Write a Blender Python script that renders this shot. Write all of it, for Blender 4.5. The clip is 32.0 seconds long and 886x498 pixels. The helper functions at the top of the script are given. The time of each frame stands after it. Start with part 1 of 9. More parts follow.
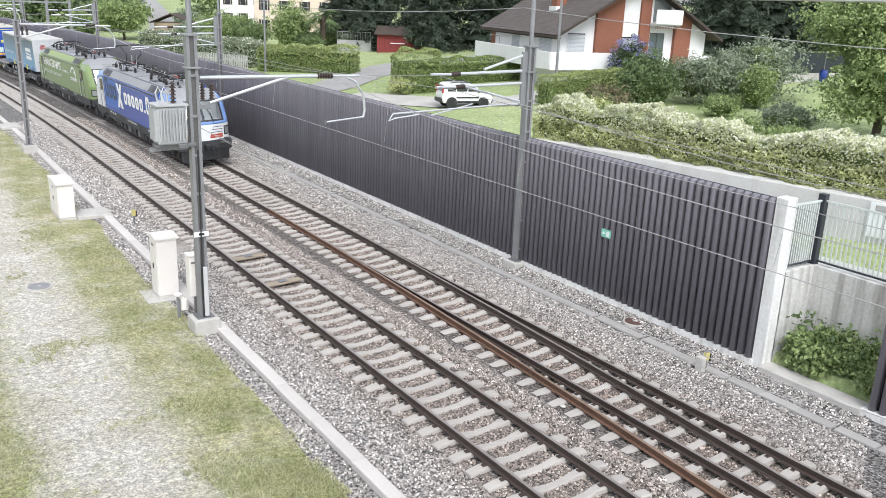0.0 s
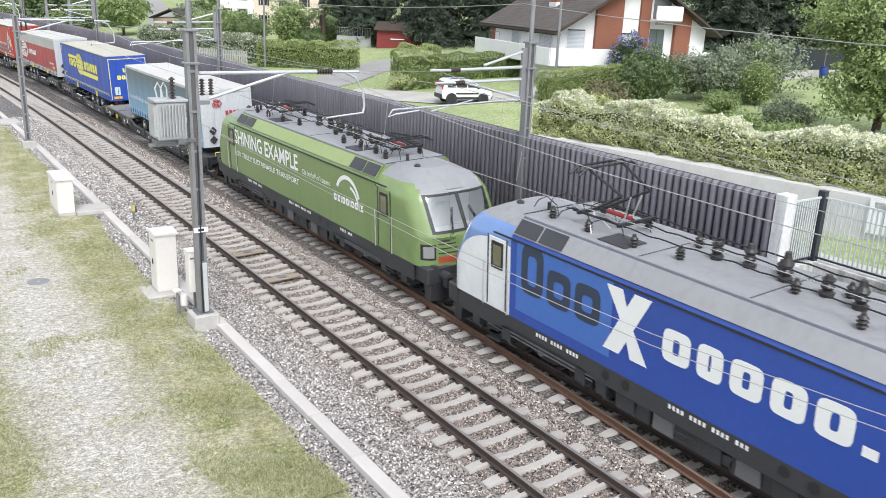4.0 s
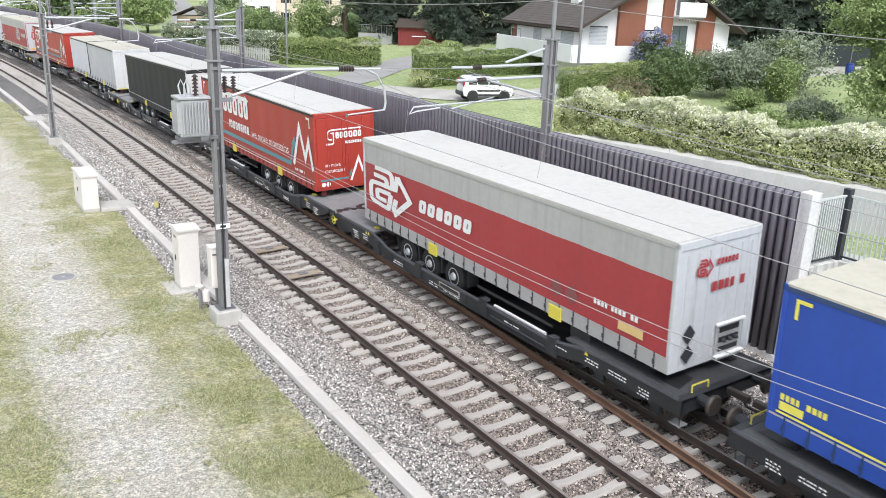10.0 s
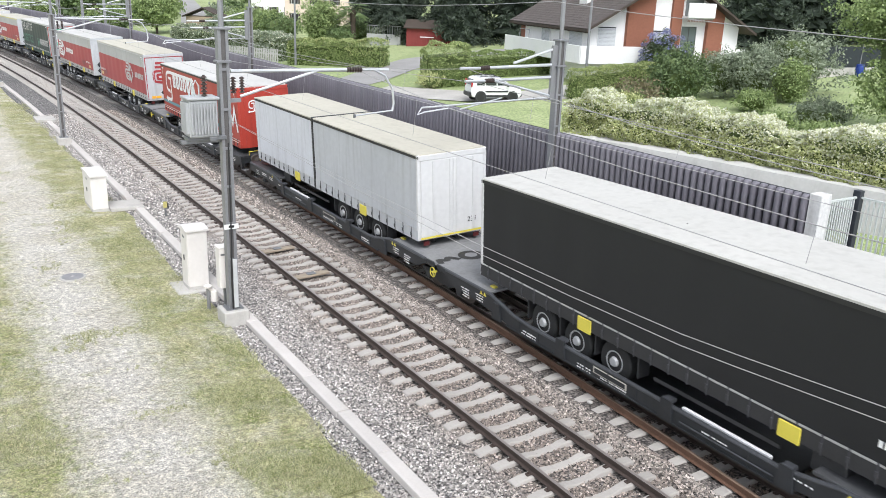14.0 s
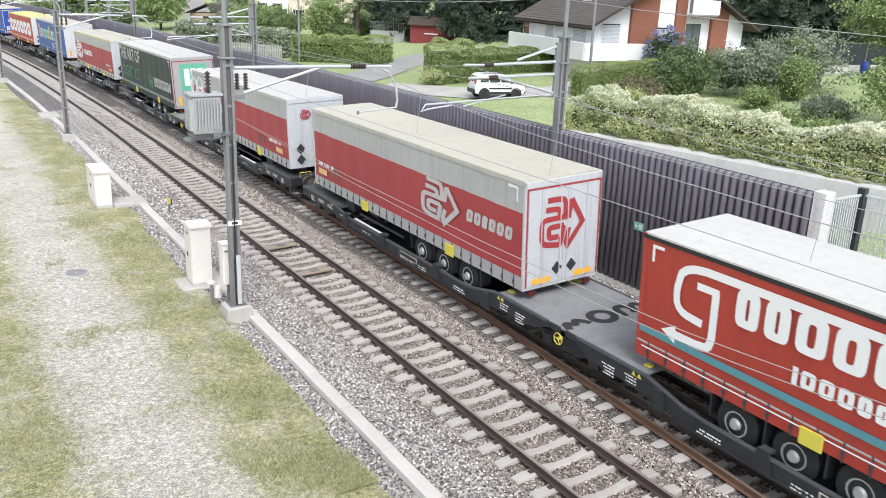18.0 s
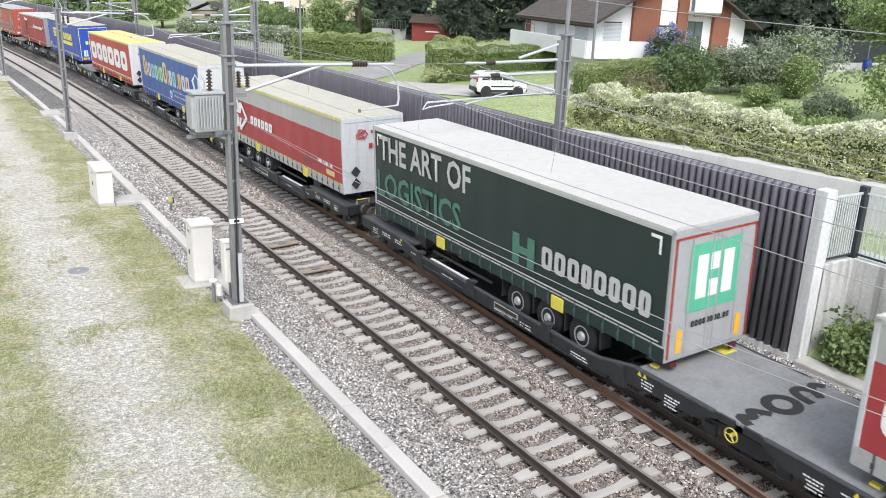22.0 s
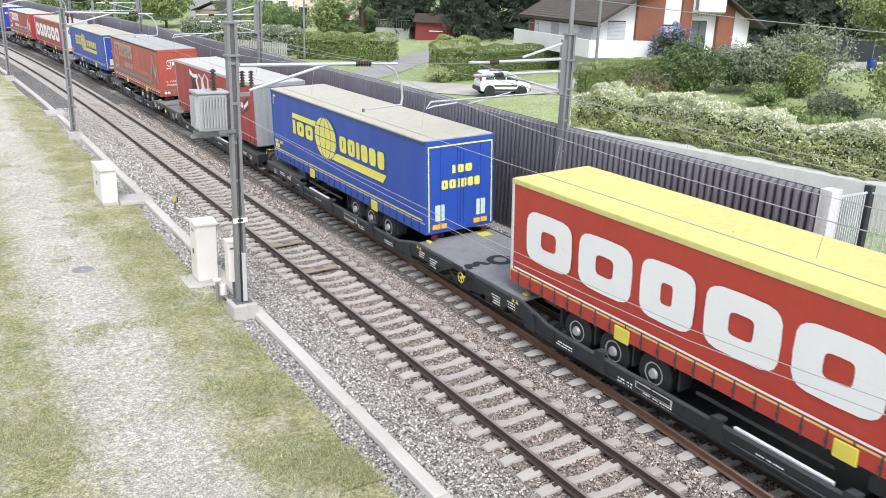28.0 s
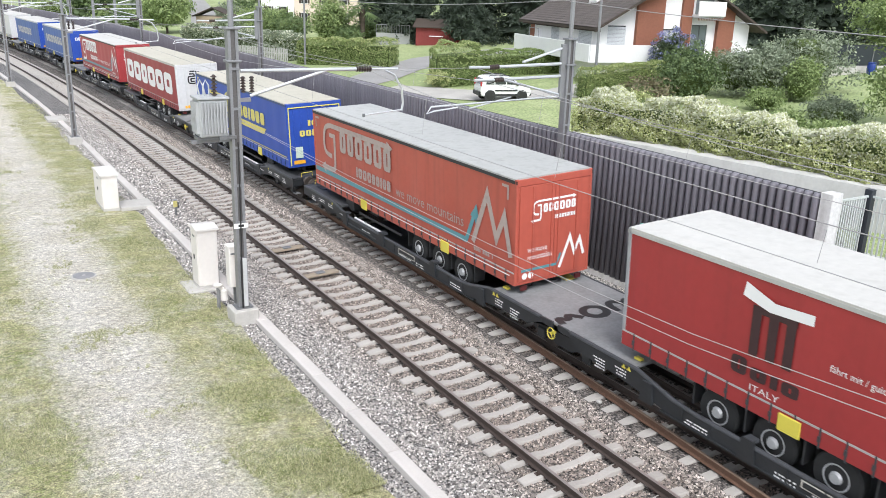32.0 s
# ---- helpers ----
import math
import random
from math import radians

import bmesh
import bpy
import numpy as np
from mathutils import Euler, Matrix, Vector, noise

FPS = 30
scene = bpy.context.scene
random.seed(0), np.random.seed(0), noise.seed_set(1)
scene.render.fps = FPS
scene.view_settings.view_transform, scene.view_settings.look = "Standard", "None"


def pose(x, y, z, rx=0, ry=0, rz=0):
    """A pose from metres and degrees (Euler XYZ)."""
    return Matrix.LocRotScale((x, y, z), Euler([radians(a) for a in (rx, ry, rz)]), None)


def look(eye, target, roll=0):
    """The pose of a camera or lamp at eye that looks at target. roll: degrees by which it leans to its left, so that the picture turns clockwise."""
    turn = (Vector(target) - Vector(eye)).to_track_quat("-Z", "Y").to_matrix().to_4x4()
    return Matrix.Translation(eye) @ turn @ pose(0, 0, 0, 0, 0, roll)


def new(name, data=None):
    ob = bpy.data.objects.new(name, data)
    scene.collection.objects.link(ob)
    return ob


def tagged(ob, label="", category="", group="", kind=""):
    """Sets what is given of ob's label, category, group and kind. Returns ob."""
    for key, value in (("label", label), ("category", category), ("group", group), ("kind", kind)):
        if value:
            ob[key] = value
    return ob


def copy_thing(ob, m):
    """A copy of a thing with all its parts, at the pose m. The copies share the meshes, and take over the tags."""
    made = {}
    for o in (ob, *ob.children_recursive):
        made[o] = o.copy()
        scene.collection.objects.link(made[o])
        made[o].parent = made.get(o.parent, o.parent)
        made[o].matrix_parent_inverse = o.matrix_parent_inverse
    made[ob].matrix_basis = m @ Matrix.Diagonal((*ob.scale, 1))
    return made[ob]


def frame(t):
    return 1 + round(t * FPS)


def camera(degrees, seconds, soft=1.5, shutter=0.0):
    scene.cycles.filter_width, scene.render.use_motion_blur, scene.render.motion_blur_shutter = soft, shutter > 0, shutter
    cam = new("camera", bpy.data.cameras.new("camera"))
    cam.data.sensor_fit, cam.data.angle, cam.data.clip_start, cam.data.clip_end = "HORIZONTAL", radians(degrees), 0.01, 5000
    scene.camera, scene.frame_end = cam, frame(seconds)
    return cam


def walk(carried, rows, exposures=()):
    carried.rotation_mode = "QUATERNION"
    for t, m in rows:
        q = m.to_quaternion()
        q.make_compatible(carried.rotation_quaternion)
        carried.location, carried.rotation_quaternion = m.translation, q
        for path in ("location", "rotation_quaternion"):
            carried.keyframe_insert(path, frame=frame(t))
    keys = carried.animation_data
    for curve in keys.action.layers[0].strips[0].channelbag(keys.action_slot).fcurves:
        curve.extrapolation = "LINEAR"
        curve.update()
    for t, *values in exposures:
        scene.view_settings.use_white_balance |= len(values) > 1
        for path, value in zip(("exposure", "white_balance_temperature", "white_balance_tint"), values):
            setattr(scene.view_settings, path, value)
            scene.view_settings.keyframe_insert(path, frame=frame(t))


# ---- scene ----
cam = camera(56.39, 32.0, soft=0.5, shutter=0.12)
EYE = (0, 0, 9.02)


def aim(az, tilt, roll):
    a, b = radians(az), radians(tilt)
    d = Vector((math.sin(a) * math.cos(b), math.cos(a) * math.cos(b), -math.sin(b)))
    return look(EYE, Vector(EYE) + d * 10, roll)


walk(cam, [
    (0, aim(34.43, 16.90, 2.21)), (0.5, aim(34.81, 16.91, 2.23)), (1, aim(34.87, 16.88, 2.24)), (1.5, aim(34.85, 16.89, 2.24)),
    (2, aim(34.77, 16.93, 2.23)), (2.5, aim(34.68, 16.99, 2.22)), (3, aim(34.62, 17.05, 2.24)), (3.5, aim(34.56, 17.10, 2.28)),
    (5.5, aim(34.11, 17.38, 2.36)), (6, aim(33.96, 17.42, 2.33)), (6.5, aim(33.82, 17.44, 2.29)), (7, aim(33.67, 17.44, 2.26)),
    (7.5, aim(33.51, 17.46, 2.22)), (8, aim(33.33, 17.46, 2.19)), (8.5, aim(33.17, 17.47, 2.17)), (9, aim(33.07, 17.46, 2.14)),
    (9.5, aim(33.03, 17.43, 2.12)), (10, aim(33.00, 17.41, 2.13)), (10.5, aim(32.95, 17.40, 2.14)), (11, aim(32.89, 17.41, 2.15)),
    (11.5, aim(32.81, 17.42, 2.17)), (12, aim(32.73, 17.42, 2.19)), (12.5, aim(32.66, 17.42, 2.18)), (13, aim(32.58, 17.42, 2.15)),
    (13.5, aim(32.50, 17.39, 2.12)), (14, aim(32.44, 17.38, 2.11)), (14.5, aim(32.39, 17.38, 2.11)), (16.5, aim(32.26, 17.51, 2.19)),
    (17, aim(32.23, 17.55, 2.16)), (17.5, aim(32.21, 17.58, 2.16)), (18, aim(32.21, 17.60, 2.17)), (18.5, aim(32.20, 17.63, 2.17)),
    (19, aim(32.20, 17.65, 2.17)), (19.5, aim(32.19, 17.67, 2.17)), (20, aim(32.18, 17.68, 2.17)), (20.5, aim(32.15, 17.71, 2.16)),
    (21, aim(32.13, 17.72, 2.14)), (21.5, aim(32.12, 17.73, 2.15)), (22, aim(32.10, 17.74, 2.15)), (22.5, aim(32.09, 17.77, 2.12)),
    (23, aim(32.08, 17.78, 2.12)), (23.5, aim(32.06, 17.79, 2.12)), (24, aim(32.05, 17.80, 2.12)), (24.5, aim(32.03, 17.82, 2.12)),
    (25, aim(32.01, 17.84, 2.10)), (25.5, aim(31.97, 17.85, 2.08)), (27.5, aim(31.84, 17.79, 2.07)), (28, aim(31.84, 17.79, 2.08)),
    (28.5, aim(31.83, 17.77, 2.08)), (29, aim(31.82, 17.74, 2.06)), (29.5, aim(31.78, 17.70, 2.03)), (30, aim(31.74, 17.68, 2.02)),
    (30.5, aim(31.72, 17.65, 2.01)), (31, aim(31.71, 17.61, 1.98)), (31.5, aim(31.73, 17.54, 1.94)), (32, aim(31.77, 17.46, 1.92)),
], exposures=[(0, 0.8, 6080, 10), (32, 0.8, 6080, 10)])

# ---- light: a bright overcast day ----
world = bpy.data.worlds.new("overcast_sky")
scene.world = world
world.use_nodes = True
wn, wl = world.node_tree.nodes, world.node_tree.links
wn.clear()
sky = wn.new("ShaderNodeTexSky")
sky.sky_type, sky.sun_disc = "NISHITA", False
sky.sun_elevation, sky.sun_rotation = radians(52), radians(200)
sky.dust_density, sky.air_density, sky.ozone_density = 2.0, 1.0, 1.0
hsv = wn.new("ShaderNodeHueSaturation")
hsv.inputs["Saturation"].default_value = 0.2
bg = wn.new("ShaderNodeBackground")
bg.inputs["Strength"].default_value = 0.15
wout = wn.new("ShaderNodeOutputWorld")
wl.new(sky.outputs[0], hsv.inputs["Color"])
wl.new(hsv.outputs[0], bg.inputs[0])
wl.new(bg.outputs[0], wout.inputs[0])
sun_data = bpy.data.lights.new("sun", "SUN")
sun_data.energy, sun_data.angle, sun_data.color = 1.5, radians(25), (1.0, 0.96, 0.9)
sun = new("sun", sun_data)
sun.matrix_world = look((0, 0, 0), (0.21, 0.58, -0.79))

# ---- materials ----
MATS = {}


def mat(name, col, rough=0.6, metal=0.0, var=0.12, scale=6.0, bump=0.0, bscale=40.0, stain=0.0, streak=0.0, island=0.0):
    """A base colour with grain and blotches at two scales, optional stains, vertical streaks and relief."""
    if name in MATS:
        return MATS[name]
    m = bpy.data.materials.new(name)
    m.use_nodes = True
    n, l = m.node_tree.nodes, m.node_tree.links
    b = n["Principled BSDF"]
    b.inputs["Roughness"].default_value, b.inputs["Metallic"].default_value = rough, metal
    co = n.new("ShaderNodeTexCoord")
    big, small = n.new("ShaderNodeTexNoise"), n.new("ShaderNodeTexNoise")
    for t, s, d in ((big, scale * 0.2, 3), (small, scale * 4, 4)):
        t.inputs["Scale"].default_value, t.inputs["Detail"].default_value = s, d
        l.new(co.outputs["Object"], t.inputs["Vector"])
    add = n.new("ShaderNodeMath")
    add.operation = "ADD"
    l.new(big.outputs[0], add.inputs[0]), l.new(small.outputs[0], add.inputs[1])
    last = add.outputs[0]
    if island:
        info = n.new("ShaderNodeObjectInfo")
        mul = n.new("ShaderNodeMath")
        mul.operation = "MULTIPLY_ADD"
        l.new(info.outputs["Random"], mul.inputs[0])
        mul.inputs[1].default_value = island
        l.new(last, mul.inputs[2])
        last = mul.outputs[0]
    ramp = n.new("ShaderNodeMapRange")
    ramp.inputs["From Min"].default_value, ramp.inputs["From Max"].default_value = 0.6, 1.4 + island
    ramp.inputs["To Min"].default_value, ramp.inputs["To Max"].default_value = 1 - var, 1 + var
    l.new(last, ramp.inputs["Value"])
    mix = n.new("ShaderNodeVectorMath")
    mix.operation = "SCALE"
    mix.inputs[0].default_value = col[:3]
    l.new(ramp.outputs[0], mix.inputs["Scale"])
    out = mix.outputs[0]
    if stain or streak:
        st = n.new("ShaderNodeTexNoise")
        st.inputs["Scale"].default_value, st.inputs["Detail"].default_value = 1.3, 6
        mp = n.new("ShaderNodeMapping")
        mp.inputs["Scale"].default_value = (3, 3, 0.25) if streak else (1, 1, 1)
        l.new(co.outputs["Object"], mp.inputs[0]), l.new(mp.outputs[0], st.inputs["Vector"])
        rr = n.new("ShaderNodeMapRange")
        rr.inputs["From Min"].default_value, rr.inputs["From Max"].default_value = 0.5, 0.75
        rr.inputs["To Max"].default_value = stain + streak
        l.new(st.outputs[0], rr.inputs["Value"])
        mx = n.new("ShaderNodeMix")
        mx.data_type = "RGBA"
        mx.inputs["B"].default_value = (col[0] * 0.35 + 0.01, col[1] * 0.33 + 0.01, col[2] * 0.3 + 0.01, 1)
        for sock in mx.inputs:
            if sock.name == "A" and sock.type == "RGBA":
                l.new(out, sock)
            if sock.name == "B" and sock.type == "RGBA":
                sock.default_value = (col[0] * 0.35 + 0.01, col[1] * 0.33 + 0.01, col[2] * 0.3 + 0.01, 1)
            if sock.name == "Factor" and sock.type == "VALUE":
                l.new(rr.outputs[0], sock)
        out = [o for o in mx.outputs if o.type == "RGBA"][0]
    l.new(out, b.inputs["Base Color"])
    if bump:
        bt = n.new("ShaderNodeTexNoise")
        bt.inputs["Scale"].default_value, bt.inputs["Detail"].default_value = bscale, 4
        l.new(co.outputs["Object"], bt.inputs["Vector"])
        bp = n.new("ShaderNodeBump")
        bp.inputs["Strength"].default_value, bp.inputs["Distance"].default_value = bump, 0.02
        l.new(bt.outputs[0], bp.inputs["Height"]), l.new(bp.outputs[0], b.inputs["Normal"])
    MATS[name] = m
    return m


def leaf_mat(name, dark, light, rough=0.6):
    """Leaves that differ from one to the next."""
    m = bpy.data.materials.new(name)
    m.use_nodes = True
    n, l = m.node_tree.nodes, m.node_tree.links
    b = n["Principled BSDF"]
    b.inputs["Roughness"].default_value = rough
    g = n.new("ShaderNodeNewGeometry")
    dark, light = (tuple(0.84 * c + 0.16 * sum(q) / 3 for c in q) for q in (dark, light))
    r = n.new("ShaderNodeValToRGB")
    r.color_ramp.elements[0].color, r.color_ramp.elements[1].color = (*dark, 1), (*light, 1)
    l.new(g.outputs["Random Per Island"], r.inputs[0]), l.new(r.outputs[0], b.inputs["Base Color"])
    tr = n.new("ShaderNodeBsdfTranslucent")
    l.new(r.outputs[0], tr.inputs[0])
    ms = n.new("ShaderNodeMixShader")
    ms.inputs[0].default_value = 0.25
    l.new(b.outputs[0], ms.inputs[1]), l.new(tr.outputs[0], ms.inputs[2])
    l.new(ms.outputs[0], n["Material Output"].inputs[0])
    return m


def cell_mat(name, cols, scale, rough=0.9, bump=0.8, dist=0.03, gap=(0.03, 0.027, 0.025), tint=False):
    """Loose stones: cells of differing grey with relief, the shade between them painted as dark gaps."""
    m = bpy.data.materials.new(name)
    m.use_nodes = True
    n, l = m.node_tree.nodes, m.node_tree.links
    b = n["Principled BSDF"]
    b.inputs["Roughness"].default_value = rough
    co = n.new("ShaderNodeTexCoord")
    v = n.new("ShaderNodeTexVoronoi")
    v.inputs["Scale"].default_value = scale
    l.new(co.outputs["Object"], v.inputs["Vector"])
    r = n.new("ShaderNodeValToRGB")
    e = r.color_ramp.elements
    e[0].color, e[1].color = (*cols[0], 1), (*cols[-1], 1)
    for i, c in enumerate(cols[1:-1]):
        k = e.new((i + 1) / (len(cols) - 1))
        k.color = (*c, 1)
    l.new(v.outputs["Color"], r.inputs[0])
    big = n.new("ShaderNodeTexNoise")
    big.inputs["Scale"].default_value, big.inputs["Detail"].default_value = 0.5, 5
    l.new(co.outputs["Object"], big.inputs["Vector"])
    mr = n.new("ShaderNodeMapRange")
    mr.inputs["From Min"].default_value, mr.inputs["From Max"].default_value = 0.3, 0.7
    mr.inputs["To Min"].default_value, mr.inputs["To Max"].default_value = 0.82, 1.15
    l.new(big.outputs[0], mr.inputs["Value"])
    sc = n.new("ShaderNodeVectorMath")
    sc.operation = "SCALE"
    l.new(r.outputs[0], sc.inputs[0]), l.new(mr.outputs[0], sc.inputs["Scale"])
    if tint:
        # brake and rail dust: browner between the rails than on the shoulders
        sp = n.new("ShaderNodeSeparateXYZ")
        l.new(co.outputs["Object"], sp.inputs[0])
        jit = n.new("ShaderNodeMath")
        jit.operation = "MULTIPLY_ADD"
        l.new(big.outputs[0], jit.inputs[0]), l.new(sp.outputs["X"], jit.inputs[2])
        jit.inputs[1].default_value = 1.2
        mp = n.new("ShaderNodeMapRange")
        mp.inputs["From Min"].default_value, mp.inputs["From Max"].default_value = 7.0, 18.6
        l.new(jit.outputs[0], mp.inputs["Value"])
        tr = n.new("ShaderNodeValToRGB")
        te = tr.color_ramp.elements
        te[0].color, te[1].color = (1.0, 1.0, 1.0, 1), (0.95, 0.95, 0.95, 1)
        for pos, c in ((0.16, (1.05, 1.04, 1.03)), (0.24, (0.80, 0.74, 0.69)), (0.40, (0.80, 0.74, 0.69)), (0.49, (0.92, 0.88, 0.85)), (0.56, (0.70, 0.61, 0.55)), (0.74, (0.70, 0.62, 0.57)), (0.84, (1.0, 0.99, 0.98))):
            k = te.new(pos)
            k.color = (*c, 1)
        l.new(mp.outputs[0], tr.inputs[0])
        mu = n.new("ShaderNodeVectorMath")
        mu.operation = "MULTIPLY"
        l.new(sc.outputs[0], mu.inputs[0]), l.new(tr.outputs[0], mu.inputs[1])
        sc = mu
    # painted shade: the colour falls to near black where the cells meet
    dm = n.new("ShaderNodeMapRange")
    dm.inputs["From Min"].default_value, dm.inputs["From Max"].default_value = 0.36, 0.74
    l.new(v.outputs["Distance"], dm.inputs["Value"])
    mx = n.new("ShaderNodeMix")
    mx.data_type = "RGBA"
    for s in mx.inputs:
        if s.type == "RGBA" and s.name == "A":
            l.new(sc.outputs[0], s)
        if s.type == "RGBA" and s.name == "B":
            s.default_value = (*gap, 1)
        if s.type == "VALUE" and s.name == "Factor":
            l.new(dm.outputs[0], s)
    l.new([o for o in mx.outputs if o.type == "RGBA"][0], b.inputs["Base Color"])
    bp = n.new("ShaderNodeBump")
    bp.invert = True
    bp.inputs["Strength"].default_value, bp.inputs["Distance"].default_value = bump, dist
    l.new(v.outputs["Distance"], bp.inputs["Height"]), l.new(bp.outputs[0], b.inputs["Normal"])
    return m


def two_mat(name, cola, colb, colc, scale, cut=(0.45, 0.6), fine=60, bump=0.5):
    """Two ground colours in patches with fine grain."""
    m = bpy.data.materials.new(name)
    m.use_nodes = True
    n, l = m.node_tree.nodes, m.node_tree.links
    b = n["Principled BSDF"]
    b.inputs["Roughness"].default_value = 0.95
    co = n.new("ShaderNodeTexCoord")
    t1, t2, t3 = (n.new("ShaderNodeTexNoise") for _ in range(3))
    for t, s, d in ((t1, scale, 8), (t2, fine, 5), (t3, scale * 9, 6)):
        t.inputs["Scale"].default_value, t.inputs["Detail"].default_value = s, d
        t.inputs["Roughness"].default_value = 0.7
        l.new(co.outputs["Object"], t.inputs["Vector"])
    r1 = n.new("ShaderNodeValToRGB")
    r1.color_ramp.elements[0].position, r1.color_ramp.elements[1].position = cut
    r1.color_ramp.elements[0].color, r1.color_ramp.elements[1].color = (*cola, 1), (*colb, 1)
    l.new(t1.outputs[0], r1.inputs[0])
    r3 = n.new("ShaderNodeMapRange")
    r3.inputs["From Min"].default_value, r3.inputs["From Max"].default_value = 0.45, 0.7
    l.new(t3.outputs[0], r3.inputs["Value"])
    mx = n.new("ShaderNodeMix")
    mx.data_type = "RGBA"
    for s in mx.inputs:
        if s.type == "RGBA" and s.name == "A":
            l.new(r1.outputs[0], s)
        if s.type == "RGBA" and s.name == "B":
            s.default_value = (*colc, 1)
        if s.type == "VALUE" and s.name == "Factor":
            l.new(r3.outputs[0], s)
    mr = n.new("ShaderNodeMapRange")
    mr.inputs["From Min"].default_value, mr.inputs["From Max"].default_value = 0.3, 0.7
    mr.inputs["To Min"].default_value, mr.inputs["To Max"].default_value = 0.55, 1.4
    l.new(t2.outputs[0], mr.inputs["Value"])
    sc = n.new("ShaderNodeVectorMath")
    sc.operation = "SCALE"
    l.new([o for o in mx.outputs if o.type == "RGBA"][0], sc.inputs[0]), l.new(mr.outputs[0], sc.inputs["Scale"])
    l.new(sc.outputs[0], b.inputs["Base Color"])
    bp = n.new("ShaderNodeBump")
    bp.inputs["Strength"].default_value, bp.inputs["Distance"].default_value = bump, 0.03
    l.new(t2.outputs[0], bp.inputs["Height"]), l.new(bp.outputs[0], b.inputs["Normal"])
    return m


def glass_mat(name, tint, rough=0.05):
    m = bpy.data.materials.new(name)
    m.use_nodes = True
    b = m.node_tree.nodes["Principled BSDF"]
    b.inputs["Base Color"].default_value = (*tint, 1)
    b.inputs["Roughness"].default_value = rough
    b.inputs["Specular IOR Level"].default_value = 0.9
    return m


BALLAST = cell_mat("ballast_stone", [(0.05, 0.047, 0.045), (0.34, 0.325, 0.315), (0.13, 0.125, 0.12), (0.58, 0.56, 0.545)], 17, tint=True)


def verge_mat():
    """Dry mown grass and pale gravel, blended along the ragged edges of the path."""
    m = bpy.data.materials.new("grass_and_gravel")
    m.use_nodes = True
    n, l = m.node_tree.nodes, m.node_tree.links
    b = n["Principled BSDF"]
    b.inputs["Roughness"].default_value = 0.95
    co = n.new("ShaderNodeTexCoord")
    sep = n.new("ShaderNodeSeparateXYZ")
    l.new(co.outputs["Object"], sep.inputs[0])

    def tex(scale, detail=6, rough=0.65):
        t = n.new("ShaderNodeTexNoise")
        t.inputs["Scale"].default_value, t.inputs["Detail"].default_value, t.inputs["Roughness"].default_value = scale, detail, rough
        l.new(co.outputs["Object"], t.inputs["Vector"])
        return t.outputs[0]

    def ramp(src, a, c, lo=0.0, hi=1.0):
        r = n.new("ShaderNodeMapRange")
        r.interpolation_type = "SMOOTHSTEP"
        r.inputs["From Min"].default_value, r.inputs["From Max"].default_value = a, c
        r.inputs["To Min"].default_value, r.inputs["To Max"].default_value = lo, hi
        l.new(src, r.inputs["Value"])
        return r.outputs[0]

    def calc(op, p, q):
        k = n.new("ShaderNodeMath")
        k.operation = op
        for i, v in enumerate((p, q)):
            if isinstance(v, (int, float)):
                k.inputs[i].default_value = v
            else:
                l.new(v, k.inputs[i])
        return k.outputs[0]

    def blend(f, ca, cb):
        mx = n.new("ShaderNodeMix")
        mx.data_type = "RGBA"
        for sck in mx.inputs:
            if sck.type == "VALUE" and sck.name == "Factor":
                l.new(f, sck)
            if sck.type == "RGBA" and sck.name in "AB":
                v = ca if sck.name == "A" else cb
                if isinstance(v, tuple):
                    sck.default_value = (*v, 1)
                else:
                    l.new(v, sck)
        return [o for o in mx.outputs if o.type == "RGBA"][0]

    wob = calc("MULTIPLY", calc("SUBTRACT", tex(0.55, 4), 0.5), 1.6)
    fine = calc("MULTIPLY", calc("SUBTRACT", tex(4.5, 6), 0.5), 1.5)
    x = calc("ADD", calc("ADD", sep.outputs["X"], wob), fine)
    path = calc("MULTIPLY", ramp(x, 1.0, 2.5), ramp(x, 3.5, 5.2, 1.0, 0.0))
    bare = calc("MULTIPLY", ramp(tex(1.1, 7), 0.42, 0.68), 0.6)
    weeds = calc("MULTIPLY", ramp(tex(1.3, 9, 0.75), 0.52, 0.68), 0.6)
    f = calc("ADD", calc("MULTIPLY", path, calc("SUBTRACT", 1.0, weeds)), calc("MULTIPLY", calc("SUBTRACT", 1.0, path), bare))
    green = blend(ramp(tex(0.8, 6), 0.38, 0.62), (0.21, 0.245, 0.075), (0.44, 0.42, 0.23))
    green = blend(ramp(tex(9, 5), 0.35, 0.7), green, (0.42, 0.38, 0.22))
    stone = blend(ramp(tex(0.6, 5), 0.4, 0.65), (0.61, 0.575, 0.51), (0.53, 0.49, 0.41))
    stone = blend(ramp(tex(14, 4), 0.55, 0.75), stone, (0.31, 0.295, 0.22))
    col = blend(f, green, stone)
    grain = calc("MULTIPLY", ramp(tex(26, 5, 0.85), 0.34, 0.66, 0.35, 1.6), ramp(tex(7, 5, 0.75), 0.35, 0.65, 0.7, 1.28))
    sc = n.new("ShaderNodeVectorMath")
    sc.operation = "SCALE"
    l.new(col, sc.inputs[0]), l.new(grain, sc.inputs["Scale"])
    l.new(sc.outputs[0], b.inputs["Base Color"])
    bp = n.new("ShaderNodeBump")
    bp.inputs["Strength"].default_value, bp.inputs["Distance"].default_value = 0.9, 0.08
    l.new(tex(22, 5, 0.7), bp.inputs["Height"]), l.new(bp.outputs[0], b.inputs["Normal"])
    return m


